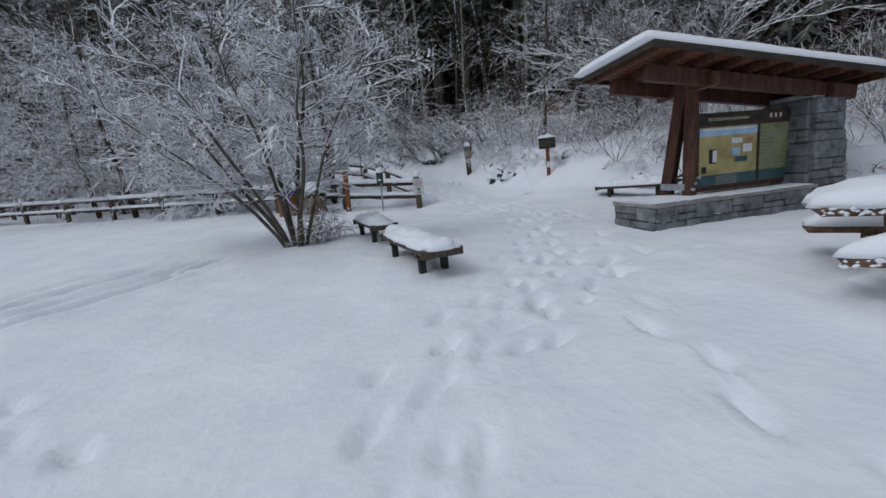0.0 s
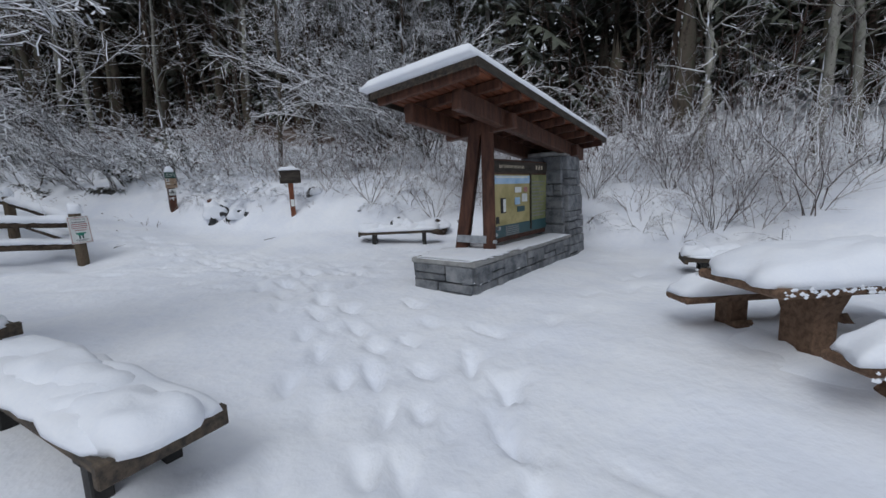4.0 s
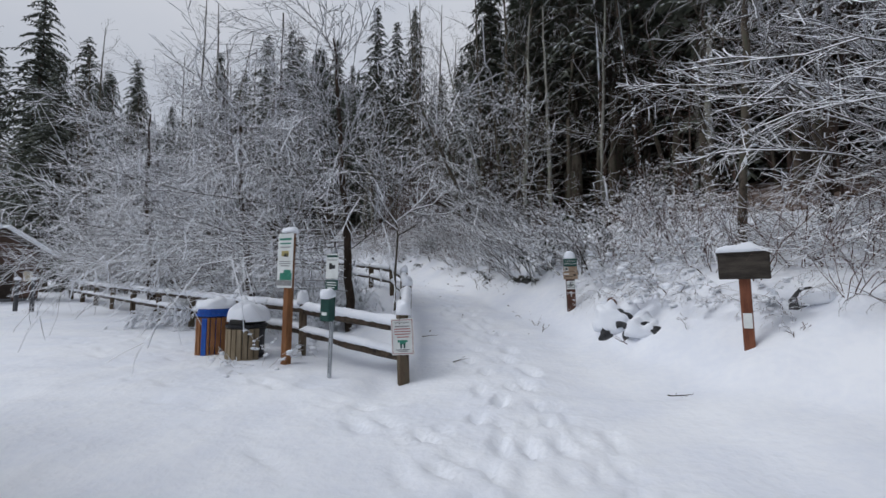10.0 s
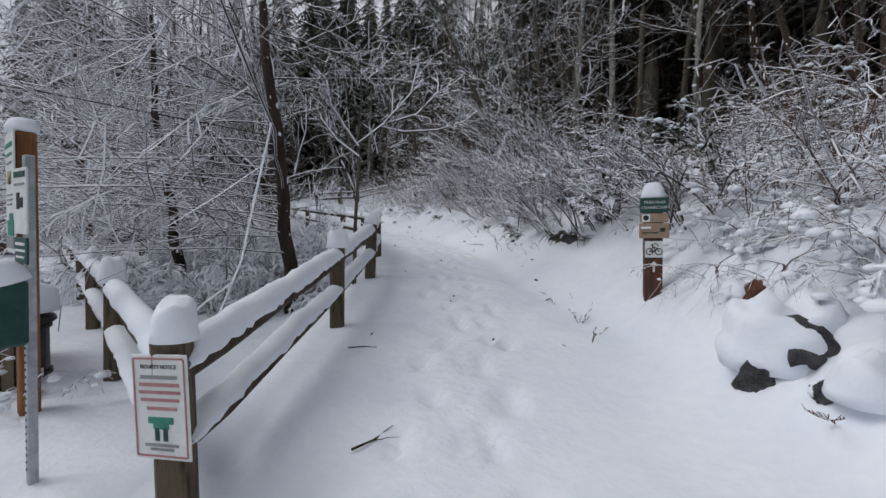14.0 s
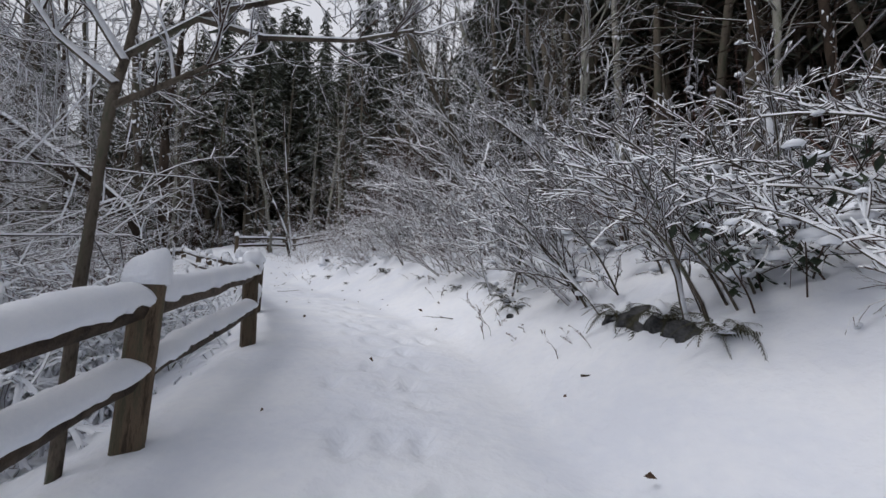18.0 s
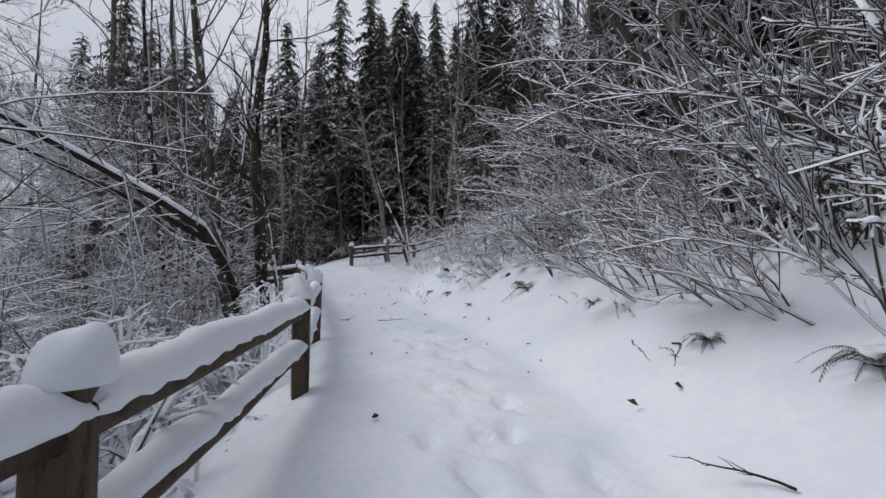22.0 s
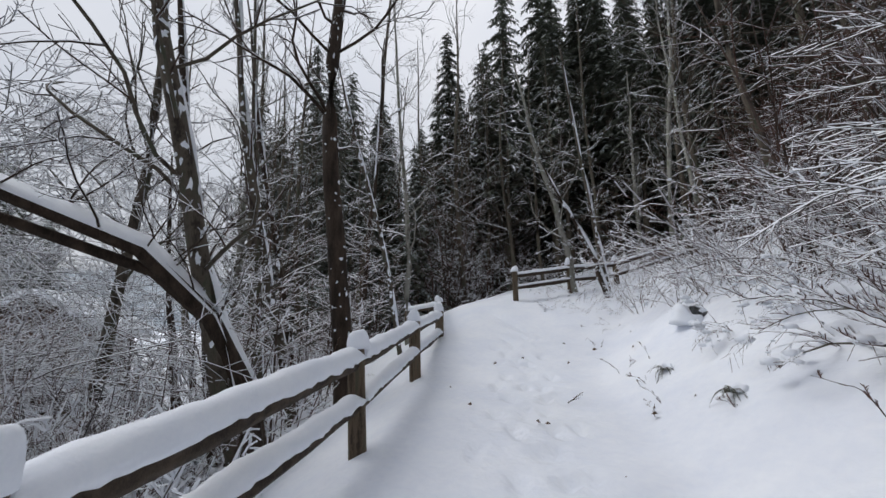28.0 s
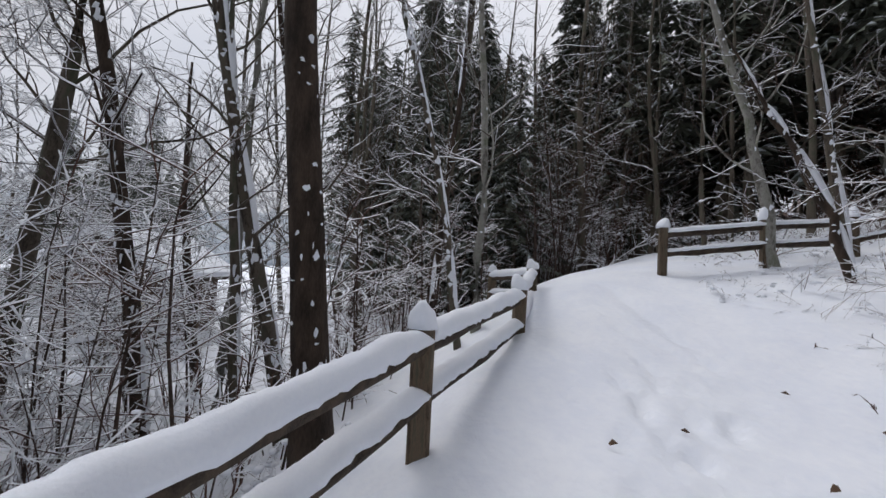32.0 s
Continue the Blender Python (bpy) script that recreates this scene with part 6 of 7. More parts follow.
# limbs that hang over the clearing's edge
for k, (x, y, L, canes, heading) in enumerate(((10.3, 15.6, 6.0, 13, 208), (9.0, 17.6, 6.2, 11, 212))):
    m0 = at_land(x, y)
    lv = hazel_lines(270 + k, canes, L, heading, 80, (42, 78), 14, 0.017, 0.5, None, 62, 0.12)
    plant("overhanging_shrub", "tall bare shrub whose snowy limbs arch over the clearing", "shrub", m0, None, lv, BARK, TWIG, snow_add=0.0065, snow_tall=1.6, rime=SNOW_CRUST, keep=0.9, clumps=14, clump=0.035)


def leafy_bush(x, y, height, canes, seed):
    """An evergreen bush whose leaves carry pads of snow."""
    m0 = at_land(x, y)
    lv = hazel_lines(seed, canes, height * 1.25, 205, 190, (45, 85), 7, 0.008, 0.45, free_of_walk(m0, 1.3, 2.5), 45)
    p = plant("leafy_bush", "dark evergreen bush bowed under pads of snow on its leaves", "bush", m0, None, lv[:2], TWIG, TWIG, snow_add=0.006, group="evergreen bushes on the bank")
    rng = random.Random(seed)
    verts, faces, spots = [], [], []
    for pts, _ in lv[1]:
        for k in range(4):
            c = np.asarray(pts[rng.randrange(2, 6)]) + np.array([rng.gauss(0, 0.03), rng.gauss(0, 0.03), rng.gauss(0, 0.02)])
            a, ln = rng.random() * 6.283, rng.uniform(0.06, 0.12)
            d, w = np.array([math.cos(a), math.sin(a), -rng.uniform(0.2, 1.1)]) * ln, np.array([-math.sin(a), math.cos(a), 0]) * ln * 0.3
            b = len(verts)
            verts += [c, c + d * 0.45 + w, c + d, c + d * 0.45 - w, c + d * 0.5 - np.array([0, 0, 0.012])]
            faces += [(b, b + 4, b + 1), (b + 1, b + 4, b + 2), (b + 2, b + 4, b + 3), (b + 3, b + 4, b)]
        if rng.random() < 0.55:
            spots.append((np.asarray(pts[rng.randrange(3, 6)]) + np.array([0, 0, 0.02]), rng.uniform(0.025, 0.07)))
    tagged(part("leaves", mesh_from("leaves", verts, faces, LEAF_GREEN, False), LEAF_GREEN, p, "dark green oval leaves"), kind="stuff")
    tagged(part("snow_pad", pads("snow_pad", spots, rng), SNOW, p, "rounded pads of snow"), kind="stuff")


for k, (x, y, h, canes) in enumerate(((-1.6, 27.7, 1.6, 10), (-1.2, 27.1, 1.3, 8), (-4.9, 30.9, 1.5, 10), (-4.3, 30.5, 1.3, 8), (-5.7, 31.3, 1.3, 8), (1.5, 21.6, 1.3, 8), (3.6, 20.9, 1.5, 8))):
    leafy_bush(x, y, h, canes, 600 + k)
for k, (x, y, h) in enumerate(((1.45, 18.9, 0.5), (1.75, 18.4, 0.4), (1.2, 19.5, 0.45), (0.2, 21.9, 0.6), (-0.6, 22.9, 0.5), (-0.9, 23.3, 0.7), (-1.4, 24.2, 0.6), (-2.6, 25.9, 0.6), (-3.3, 27.1, 0.5), (-4.3, 28.0, 0.45), (-6.4, 29.3, 0.5), (-7.6, 30.4, 0.5), (-9.0, 30.85, 0.45), (-10.4, 31.5, 0.4), (-11.2, 32.1, 0.5), (3.4, 16.9, 0.5), (4.3, 16.6, 0.45), (5.2, 15.5, 0.45), (-13.2, 33.3, 0.4), (-14.6, 33.9, 0.45), (-9.8, 30.9, 0.35))):
    m0 = at_land(x, y, 0, 1, 0.02)
    lv = hazel_lines(640 + k, 3, h * 1.0, 210, 260, (40, 88), 4, 0.0035, 0.25, None, 60, 0.16)
    plant("dry_weed", "dry brown weed stalks standing out of the snow", "weed", m0, None, lv, TWIG, TWIG_RED, snow_add=0.002, group="weeds at the trail's edge", keep=0.35)
BRAMBLE = plant("bramble", "low bramble tangle half buried in snow", "shrub", at_land(8.6, 17.6), None, shrub_lines(260, 0.95, 14, 1.7, 4, -1.3, 0.006, 0.4, n=5), TWIG_RED, TWIG_RED, snow_add=0.009, group="brambles", clumps=70, clump=0.07)
for x, y in ((2.95, 19.0), (3.4, 18.5), (4.0, 17.9), (4.45, 17.3), (3.0, 19.8), (4.95, 16.7), (3.9, 18.7), (5.4, 16.1), (4.5, 18.1), (2.7, 20.6), (2.2, 20.9), (6.2, 15.3), (7.0, 14.4)):
    put_copy(BRAMBLE if RNG.random() < 0.6 else BRUSH[3], x, y, RNG.uniform(0, 360), RNG.uniform(0.5, 0.72))
n = 0
while n < 36:
    x, y = RNG.uniform(-19, 15), RNG.uniform(12, 38)
    d, s, w = beside(x, y)
    if y < 17 and x > 2.5:
        continue
    if (w + 1.3 < d < w + 3.6 and s > 4.3) or (-4.4 < d < -3.1 and s > 5.3):
        put_copy(BRAMBLE, x, y, RNG.uniform(0, 360), RNG.uniform(0.5, 0.95))
        n += 1
# brush: close along the clearing's edge, then over the bank and below the fence
EDGE = ((2.6, 20.2), (3.8, 18.4), (5.2, 16.5), (6.5, 14.7), (7.9, 13.5), (9.4, 11.9), (10.8, 10.0), (12.0, 7.2), (13.4, 4.0))
for k in range(74):
    f = (k % 28 + RNG.random()) / 28 * 7.999
    i = int(f)
    (ax, ay), (bx, by) = EDGE[i], EDGE[i + 1]
    off = (k // 28) * 1.3 + RNG.uniform(0, 1.2)
    x, y = ax + (bx - ax) * (f - i) + off * 0.62, ay + (by - ay) * (f - i) + off * 0.78
    put_copy(BRUSH[k % 4], x, y, RNG.uniform(0, 360), RNG.uniform(0.6, 0.85) + 0.08 * off)
n = 0
while n < 84:
    x, y = RNG.uniform(-21, 17), RNG.uniform(16, 44)
    d, s, w = beside(x, y)
    big = RNG.uniform(0.75, 1.1)
    ok = s > 4.6 and ((w + 2.3 < d < 12) or (-7.5 < d < -4.3))
    if x < -1 and y < 17.5 or (d > 7 and n % 3):
        ok = False
    if d > 4:
        big *= 1.15
    if d < 0:
        big *= 1.1
    if ok:
        put_copy(BRUSH[n % 4], x, y, RNG.uniform(0, 360), big)
        n += 1


def thicket(name, label, count, inside, seed, tall):
    """A stand of thin bare saplings, too many to count."""
    rng = random.Random(seed)
    stems, twigs = [], []
    while len(stems) < count:
        x, y = rng.uniform(-46, 26), rng.uniform(-2, 56)
        if not inside(x, y, *beside(x, y)):
            continue
        h = tall * rng.uniform(0.45, 1.2)
        pts, _ = wander(rng, (x, y, land_at(x, y) - 0.1), (rng.gauss(0, 0.12), rng.gauss(0, 0.12), 1), h, 4, 0.07, 0.1)
        stems.append((pts, np.linspace(0.009 + 0.004 * h, 0.004, 5)))
        for j in range(9):
            f = rng.uniform(0.2, 0.97) * 4
            i = int(f)
            q = pts[i] + (pts[i + 1] - pts[i]) * (f - i)
            a = rng.random() * 6.283
            b, _ = wander(rng, q, (math.cos(a), math.sin(a), rng.uniform(0.1, 0.9)), h * rng.uniform(0.1, 0.26), 2, 0.15, 0.1)
            twigs.append((b, [0.008, 0.006, 0.004]))
            for c in (b[1], b[1] * 0.6 + b[2] * 0.4):
                a += rng.gauss(0, 0.9)
                e, _ = wander(rng, c, (math.cos(a), math.sin(a), 0.3), h * rng.uniform(0.05, 0.11), 1, 0.1, 0)
                twigs.append((e, [0.005, 0.003]))
    t = thing(name, label, "thicket", None, "", "stuff")
    part("stems", ridge_mesh("stems", stems, TWIG, 1.0, 0.0, 1.0, True), TWIG, t)["kind"] = "stuff"
    part("twigs", ridge_mesh("twigs", twigs, TWIG_RED, 1.0, 0.0, 1.5, True), TWIG_RED, t)["kind"] = "stuff"
    part("snow", snow_strip("snow", twigs if tall < 4 else twigs[::2], None, 1.0, 0.0045), SNOW_CRUST, t)["kind"] = "stuff"


thicket("bank_thicket", "dense brown leafless saplings on the wooded slope", 300, lambda x, y, d, s, w: w + 4.5 < d < 17 and not (y < 8 and x < 15), 500, 6.5)
thicket("upper_thicket", "brown leafless saplings on the slope above the upper trail", 300, lambda x, y, d, s, w: -21 < x < -3 and 32 < y < 45 and d > w + 2.6 and not (x < -13 and y < 39), 504, 5.0)
thicket("lower_thicket", "dense brown leafless saplings below the fence", 330, lambda x, y, d, s, w: -13 < d < -3.6 and y > 19.0 - 0.36 * x * (x < 0) and x < -12.5 and x > -34, 501, 3.6)
thicket("lot_thicket", "grey leafless saplings on the far side of the parking area", 260, lambda x, y, d, s, w: x < -14 and -0.5 * x - 22 < y < 0.1 * x + 17 and y < 14, 503, 5.5)
thicket("bend_thicket", "dense brown leafless saplings beyond the bend of the trail", 420, lambda x, y, d, s, w: x < -21 and y > 33 and abs(d) > 3.0 and d < 14 and y < 54, 502, 6.5)
for x, y in ((10.4, 8.4), (11.3, 7.3), (11.6, 5.6), (10.6, 10.0), (12.2, 6.2), (11.2, 9.0), (12.6, 4.6), (12.9, 7.6), (10.0, 8.0), (11.0, 6.0), (9.6, 9.2), (9.2, 10.2), (9.9, 9.9), (10.2, 7.2), (9.0, 11.2), (10.5, 5.4), (9.6, 11.4)):
    put_copy(BRUSH[RNG.randrange(4)], x, y, RNG.uniform(0, 360), RNG.uniform(0.55, 0.85))
for x, y, turn, s in ((-11.6, 24.2, 0, 1.0), (-12.6, 23.4, 80, 1.1), (-13.6, 24.6, 150, 1.0), (-11.0, 23.2, 210, 0.95), (-14.6, 25.4, 300, 1.1), (-12.9, 25.6, 30, 0.9), (-15.4, 24.0, 100, 1.2)):
    put_copy(FAN, x, y, turn, s)
for x, y in ((-15.2, 34.9), (-15.9, 35.6), (-16.6, 35.2), (-16.9, 36.6), (-15.4, 36.4), (-14.4, 35.4), (-16.3, 37.4), (-14.9, 37.2), (-16.0, 34.4), (-13.9, 34.6), (-18.4, 36.0), (-18.9, 37.2), (-18.6, 38.6)):
    put_copy(BRAMBLE if RNG.random() < 0.5 else BRUSH[3], x, y, RNG.uniform(0, 360), RNG.uniform(0.4, 0.6))
FAR = []
for k, (h, r) in enumerate(((15, 0.11), (13, 0.09), (17, 0.13))):
    m0 = at_land(4 + 5 * k, 30 + 2 * k)
    tr, lv = alder_lines(140 + k, h, r, 26, 0.03, 0.2, 0.2, 6, 0.7, 2, 0.3, None, 0.26)
    FAR.append(plant("alder_tree", "slim grey-barked bare alder in the wood behind", "tree", m0, tr, lv, BARK, TWIG, 6, 0.007, "bare alders"))
# bare alders on the bank, beyond the bend and below the trail
for x, y in ((-19.2, 38.2), (-20.4, 39.6), (-22.4, 38.8), (-24, 41), (-21.2, 42), (-26.5, 40.6), (-25.4, 37.6), (-28, 39.2), (-18.9, 41.4), (-23.4, 36.4), (-26.4, 35.6), (-16.4, 43.4), (-14.4, 44.2)):
    put_copy(BRUSH[RNG.randrange(4)], x, y, RNG.uniform(0, 360), RNG.uniform(0.9, 1.4))
n = 0
PLACED = [(-17.8, 26.2), (-19.0, 28.0), (-20.8, 27.0), (0.0, 27.2), (3.4, 26.8), (-2.9, 32.8), (6.5, 24.5), (8.6, 22.0), (16.3, 6.0), (18.0, 5.4), (15.0, 9.5), (11.0, 20.0), (13.5, 15.5), (5.0, 28.0), (1.8, 29.5)]
for x, y in PLACED:
    put_copy((ALDERS[4], ALDERS[1], FAR[n % 3])[n % 3], x, y, RNG.uniform(0, 360), RNG.uniform(0.85, 1.1), "", (RNG.gauss(0, 2), RNG.gauss(0, 2)))
    n += 1
for x, y in ((-21.5, 36.6 + 2), (-23.5, 38.5), (-25.5, 39.5), (-27.5, 37.5), (-30, 38), (-24.5, 36.2), (-28, 35.2), (-22.8, 40.6), (-26, 33.8), (-20, 40.5), (-19.5, 8), (-24, 4), (-28, 10), (-31, 1), (-34, 14), (-22, 12.5), (-38, 6), (-24, 26.8), (-27, 28.2), (-30, 29.5), (-33, 31), (-22, 28.4), (-28.5, 31), (-25.5, 30.2), (-35, 28.8)):
    put_copy(FAR[RNG.randrange(3)], x, y, RNG.uniform(0, 360), RNG.uniform(0.85, 1.1))
while n < 112:
    x, y = RNG.uniform(-38, 28), RNG.uniform(-4, 52)
    d, s, w = beside(x, y)
    ok = (d > w + 5.0 and d < 17) if d > 0 else (-12 < d < -5.5 and y > 21 and s > 6.5)
    if s > 13.2 and abs(d) > 4:
        ok = True
    if d < 0 and y < 26 and x < -13:
        ok = RNG.random() < 0.25 and y > 22.5
    if d < 0 and s < 13.2 and RNG.random() < 0.6:
        ok = False
    if ok:
        near = -5.8 < d < w + 5.6 and x > -22
        put_copy(ALDERS[RNG.randrange(5)] if near else FAR[RNG.randrange(3)], x, y, RNG.uniform(0, 360), RNG.uniform(0.7, 1.15), "", (RNG.gauss(0, 4), RNG.gauss(0, 4)))
        n += 1
# brush close along the bank below the upper fence
for x, y, sc in ((-10.3, 33.4, 0.75), (-9.2, 32.7, 0.7), (-12.2, 34.5, 0.8), (-13.6, 35.2, 0.85), (-8.0, 32.1, 0.7), (-14.6, 36.2, 0.9), (-11.2, 34.1, 0.7), (-12.8, 36.0, 1.1), (-10.6, 35.4, 1.1), (-8.6, 34.2, 1.1), (-15.0, 38.2, 1.1), (-12.9, 38.4, 1.2), (-10.0, 37.2, 1.2), (-7.2, 35.6, 1.2), (-6.6, 31.9, 0.6)):
    put_copy(BRUSH[RNG.choice((0, 2, 0, 1))], x, y, RNG.uniform(0, 360), sc)
for x, y, sc in ((-8.5, 35.8, 0.8), (-11.2, 37.2, 0.85), (-13.8, 38.6, 0.8), (-6.0, 34.8, 0.8), (-15.6, 40.2, 0.8), (-9.6, 39.4, 0.9), (-9, 41, 1.2), (-7, 43, 1.25), (-11, 42, 1.2), (-5, 41.5, 1.2), (-3, 39, 1.1), (-13, 43.5, 1.2), (-28, 26.2, 1.1), (-31.5, 27.4, 1.15), (-25, 24.9, 1.0)):
    put_copy(FAR[RNG.randrange(3)], x, y, RNG.uniform(0, 360), sc, "", (RNG.gauss(0, 3), RNG.gauss(0, 3)))
# firs
FIRS = [fir("fir_tree", "tall dark fir with patches of snow on drooping boughs", at_land(9 + 4 * k, 36 + k), 300 + k, h, r, low, wh) for k, (h, r, low, wh) in enumerate(((20, 4.2, 0.1, 26), (17, 3.9, 0.05, 24), (25, 4.4, 0.25, 26), (14, 3.6, 0.03, 22), (22, 3.6, 0.34, 24)))]
for x, y, sc in ((-33, 26.6, 0.68), (-36, 27.3, 0.75), (-39.5, 28.2, 0.85), (-28, 30.4, 0.62), (-31, 30.8, 0.7), (-26, 32.4, 0.65), (-33.5, 29, 0.75), (-36.5, 28, 0.85), (-29, 33.4, 0.7), (-23.5, 33.2, 0.5), (-34, 32.5, 0.8), (-37, 30.8, 0.85), (-31, 34, 0.65), (-40, 32, 1.15), (-43, 34.5, 1.2), (-46, 31.5, 1.2), (-50, 34, 1.3), (-54, 37, 1.35), (-47, 38, 1.2), (-57, 33, 1.3), (-52, 41, 1.3), (-60, 39, 1.35), (-44, 43, 1.2), (-41, 37, 0.75), (-38, 41, 0.75)):
    put_copy(FIRS[RNG.randrange(3)], x, y, RNG.uniform(0, 360), sc)
for x, y, k, sc in ((-29.5, 42, 2, 0.95), (-25, 43.5, 4, 0.85), (-32, 39.5, 4, 1.0), (-33, 42, 0, 1.1), (-28, 45, 2, 1.0), (-36, 40, 2, 0.6), (-23.5, 46, 4, 0.85), (-20.5, 44.5, 4, 0.75), (-18, 47, 2, 0.7), (-26, 47.5, 0, 1.1), (-30.5, 47, 0, 1.1), (-15, 45, 4, 0.7), (-35, 44, 0, 1.1)):
    put_copy(FIRS[k], x, y, RNG.uniform(0, 360), sc, "", (RNG.gauss(0, 1.5), RNG.gauss(0, 1.5)))
taken, n, tries = [], 0, 0
while n < 205 and tries < 20000:
    tries += 1
    x, y = RNG.uniform(-52, 40), RNG.uniform(-10, 60)
    d, s, w = beside(x, y)
    ok = d > w + (6.5 if s < 4.6 else 7.5) and d < 22
    if x < -16 and y > 39.5 and d > -16 and abs(d) > 7.5 and y < 58:
        ok = True
    if y < 8 and x < 17 or any((x - a) ** 2 + (y - b) ** 2 < 4.4 for a, b in taken):
        ok = False
    if ok:
        taken.append((x, y))
        low_band = -27 < x < -6 and y > 34 and y < 50
        kind = RNG.choice((0, 1, 3)) if low_band else RNG.randrange(5)
        if x > -5 and d < w + 11 and kind < 2:
            kind = 4
        tall = RNG.uniform(0.55, 0.85) if low_band else RNG.uniform(0.7, 1.15)
        if -0.42 * (y - 23.2) < x + 2.9 < -0.12 * (y - 23.2) and y > 30:
            tall *= 0.65
        put_copy(FIRS[kind], x, y, RNG.uniform(0, 360), tall)
        n += 1
# low firs on the far side of the parking area
for k in range(12):
    put_copy(FIRS[(0, 1, 3)[k % 3]], -38 - 2.2 * k + RNG.uniform(-3, 3), 13 - 1.4 * k + RNG.uniform(-4, 4), RNG.uniform(0, 360), RNG.uniform(0.55, 0.75))
for x, y, sc in ((-36, 11, 0.62), (-38.5, 9, 0.7), (-41, 6.5, 0.7), (-40, 12.5, 0.65), (-44, 9.5, 0.75), (-46, 4, 0.75), (-43, 14, 0.6), (-48, 12, 0.7)):
    put_copy(FIRS[RNG.choice((1, 3))], x, y, RNG.uniform(0, 360), sc)

# ---------- rocks, ferns, fallen twigs, buildings ----------


def boulder(name, label, x, y, z, w, h, seed, cap=True, material=ROCK, heap=1.0, lump=(0.3, 2.0), push=(0.06, 0.1)):
    t = thing(name, label, "rock", pose(x, y, z, 0, 0, seed * 33 if push[0] > 0 else 0), "boulders at the trail's edge")
    bm = bmesh.new()
    bmesh.ops.create_icosphere(bm, subdivisions=3, radius=0.5)
    o = Vector((seed * 3.7, seed, 0))
    for v in bm.verts:
        k = 1 + 0.55 * noise.noise(v.co * 2.6 + o) + 0.34 * abs(noise.noise(v.co * 5.5 + o)) + 0.12 * noise.noise(v.co * 13 + o)
        v.co = Vector((v.co.x * w * k, v.co.y * w * 0.8 * k, v.co.z * h * k + h * 0.3))
    part("stone", bm, material, t)
    if cap:
        part("snow_cap", bm_blob(w * heap, w * 0.82 * heap, h * 0.55 * heap, seed, lump[0], 10, 28, lump[1]), SNOW, t).matrix_basis = pose(push[0], push[1] * heap, h * (0.5 - 0.26 * heap), 9, -5, 20)
    return t


for k, (x, y, w, h, heap, push) in enumerate(((3.24, 17.4, 0.42, 0.36, 2.2, (-0.04, 0.09)), (3.58, 16.88, 0.3, 0.27, 2.0, (-0.03, 0.04)), (2.98, 17.3, 0.2, 0.26, 1.0, (-0.01, 0.05)), (3.74, 16.74, 0.15, 0.15, 1.2, (-0.01, 0.04)), (3.3, 17.02, 0.16, 0.16, 0.9, (-0.01, 0.05)))):
    boulder("boulder", "dark broken boulder under a rounded cap of snow", x, y, land_at(x, y) - 0.06, w, h, 1 + k, heap=heap, lump=(0.5, 1.8), push=push)
boulder("stump", "red-brown rotten stump beside the boulders", 3.1, 18.2, land_at(3.1, 18.2) - 0.05, 0.26, 0.26, 3, True, DEADWOOD, 1.1)
# dark rocks; the first four stand in for shaded hollows in the snow
for k, (x, y, w, h) in enumerate(((0.66, 21.95, 0.36, 0.26), (0.98, 21.55, 0.3, 0.22), (0.84, 21.75, 0.26, 0.24), (0.45, 22.2, 0.22, 0.18), (-0.75, 23.55, 0.26, 0.16), (-1.7, 26.3, 0.22, 0.12), (-6.95, 30.5, 0.18, 0.2), (-10.8, 32.95, 0.35, 0.4), (7.0, 13.6, 0.5, 0.4), (5.6, 16.2, 0.45, 0.35))):
    boulder("boulder", "dark broken rock in the snow, partly for shaded hollows", x, y, land_at(x, y) - 0.14, w, h, 20 + k, True, ROCK, 1.25 + 0.15 * (k % 3))
boulder("boulder", "low dark stone beside the bench", 7.9, 12.9, 0.25, 0.6, 0.4, 7, True, BARK_DARK)
boulder("boulder", "low dark stone beside the bench", 8.7, 12.6, 0.3, 0.5, 0.36, 8, True, BARK_DARK)


def frond_mesh(length, seed):
    """One arching frond: a midrib with close-set leaflets joined to it."""
    rng = random.Random(seed)
    verts, faces = [], []
    n = 26
    for i in range(n + 1):
        t = i / n
        x, z = length * (t - 0.12 * t * t), length * (0.85 * t - 1.25 * t * t)
        verts += [(x, -0.004, z), (x, 0.004, z)]
    for i in range(n):
        a = 2 * i
        faces.append((a, a + 2, a + 3, a + 1))
        t = i / n
        w = 0.17 * length * min(1, t * 6 + 0.1) * (1 - t) ** 0.6 + 0.005
        for sd in (0, 1):
            p, q = verts[a + sd], verts[a + 2 + sd]
            k = 1 if sd else -1
            b = len(verts)
            verts.append(tuple(u + (v - u) * 0.55 for u, v in zip(p, q)))
            verts.append((q[0] + 0.012 * length, k * w * rng.uniform(0.8, 1.1), q[2] - w * rng.uniform(0.35, 0.8)))
            faces.append((a + sd, b + 1, b) if sd else (b, b + 1, a + sd))
    return mesh_from("frond", verts, faces, FERN, False)


FRONDS = [frond_mesh(L, k) for k, L in enumerate((0.85, 0.7, 0.95))]


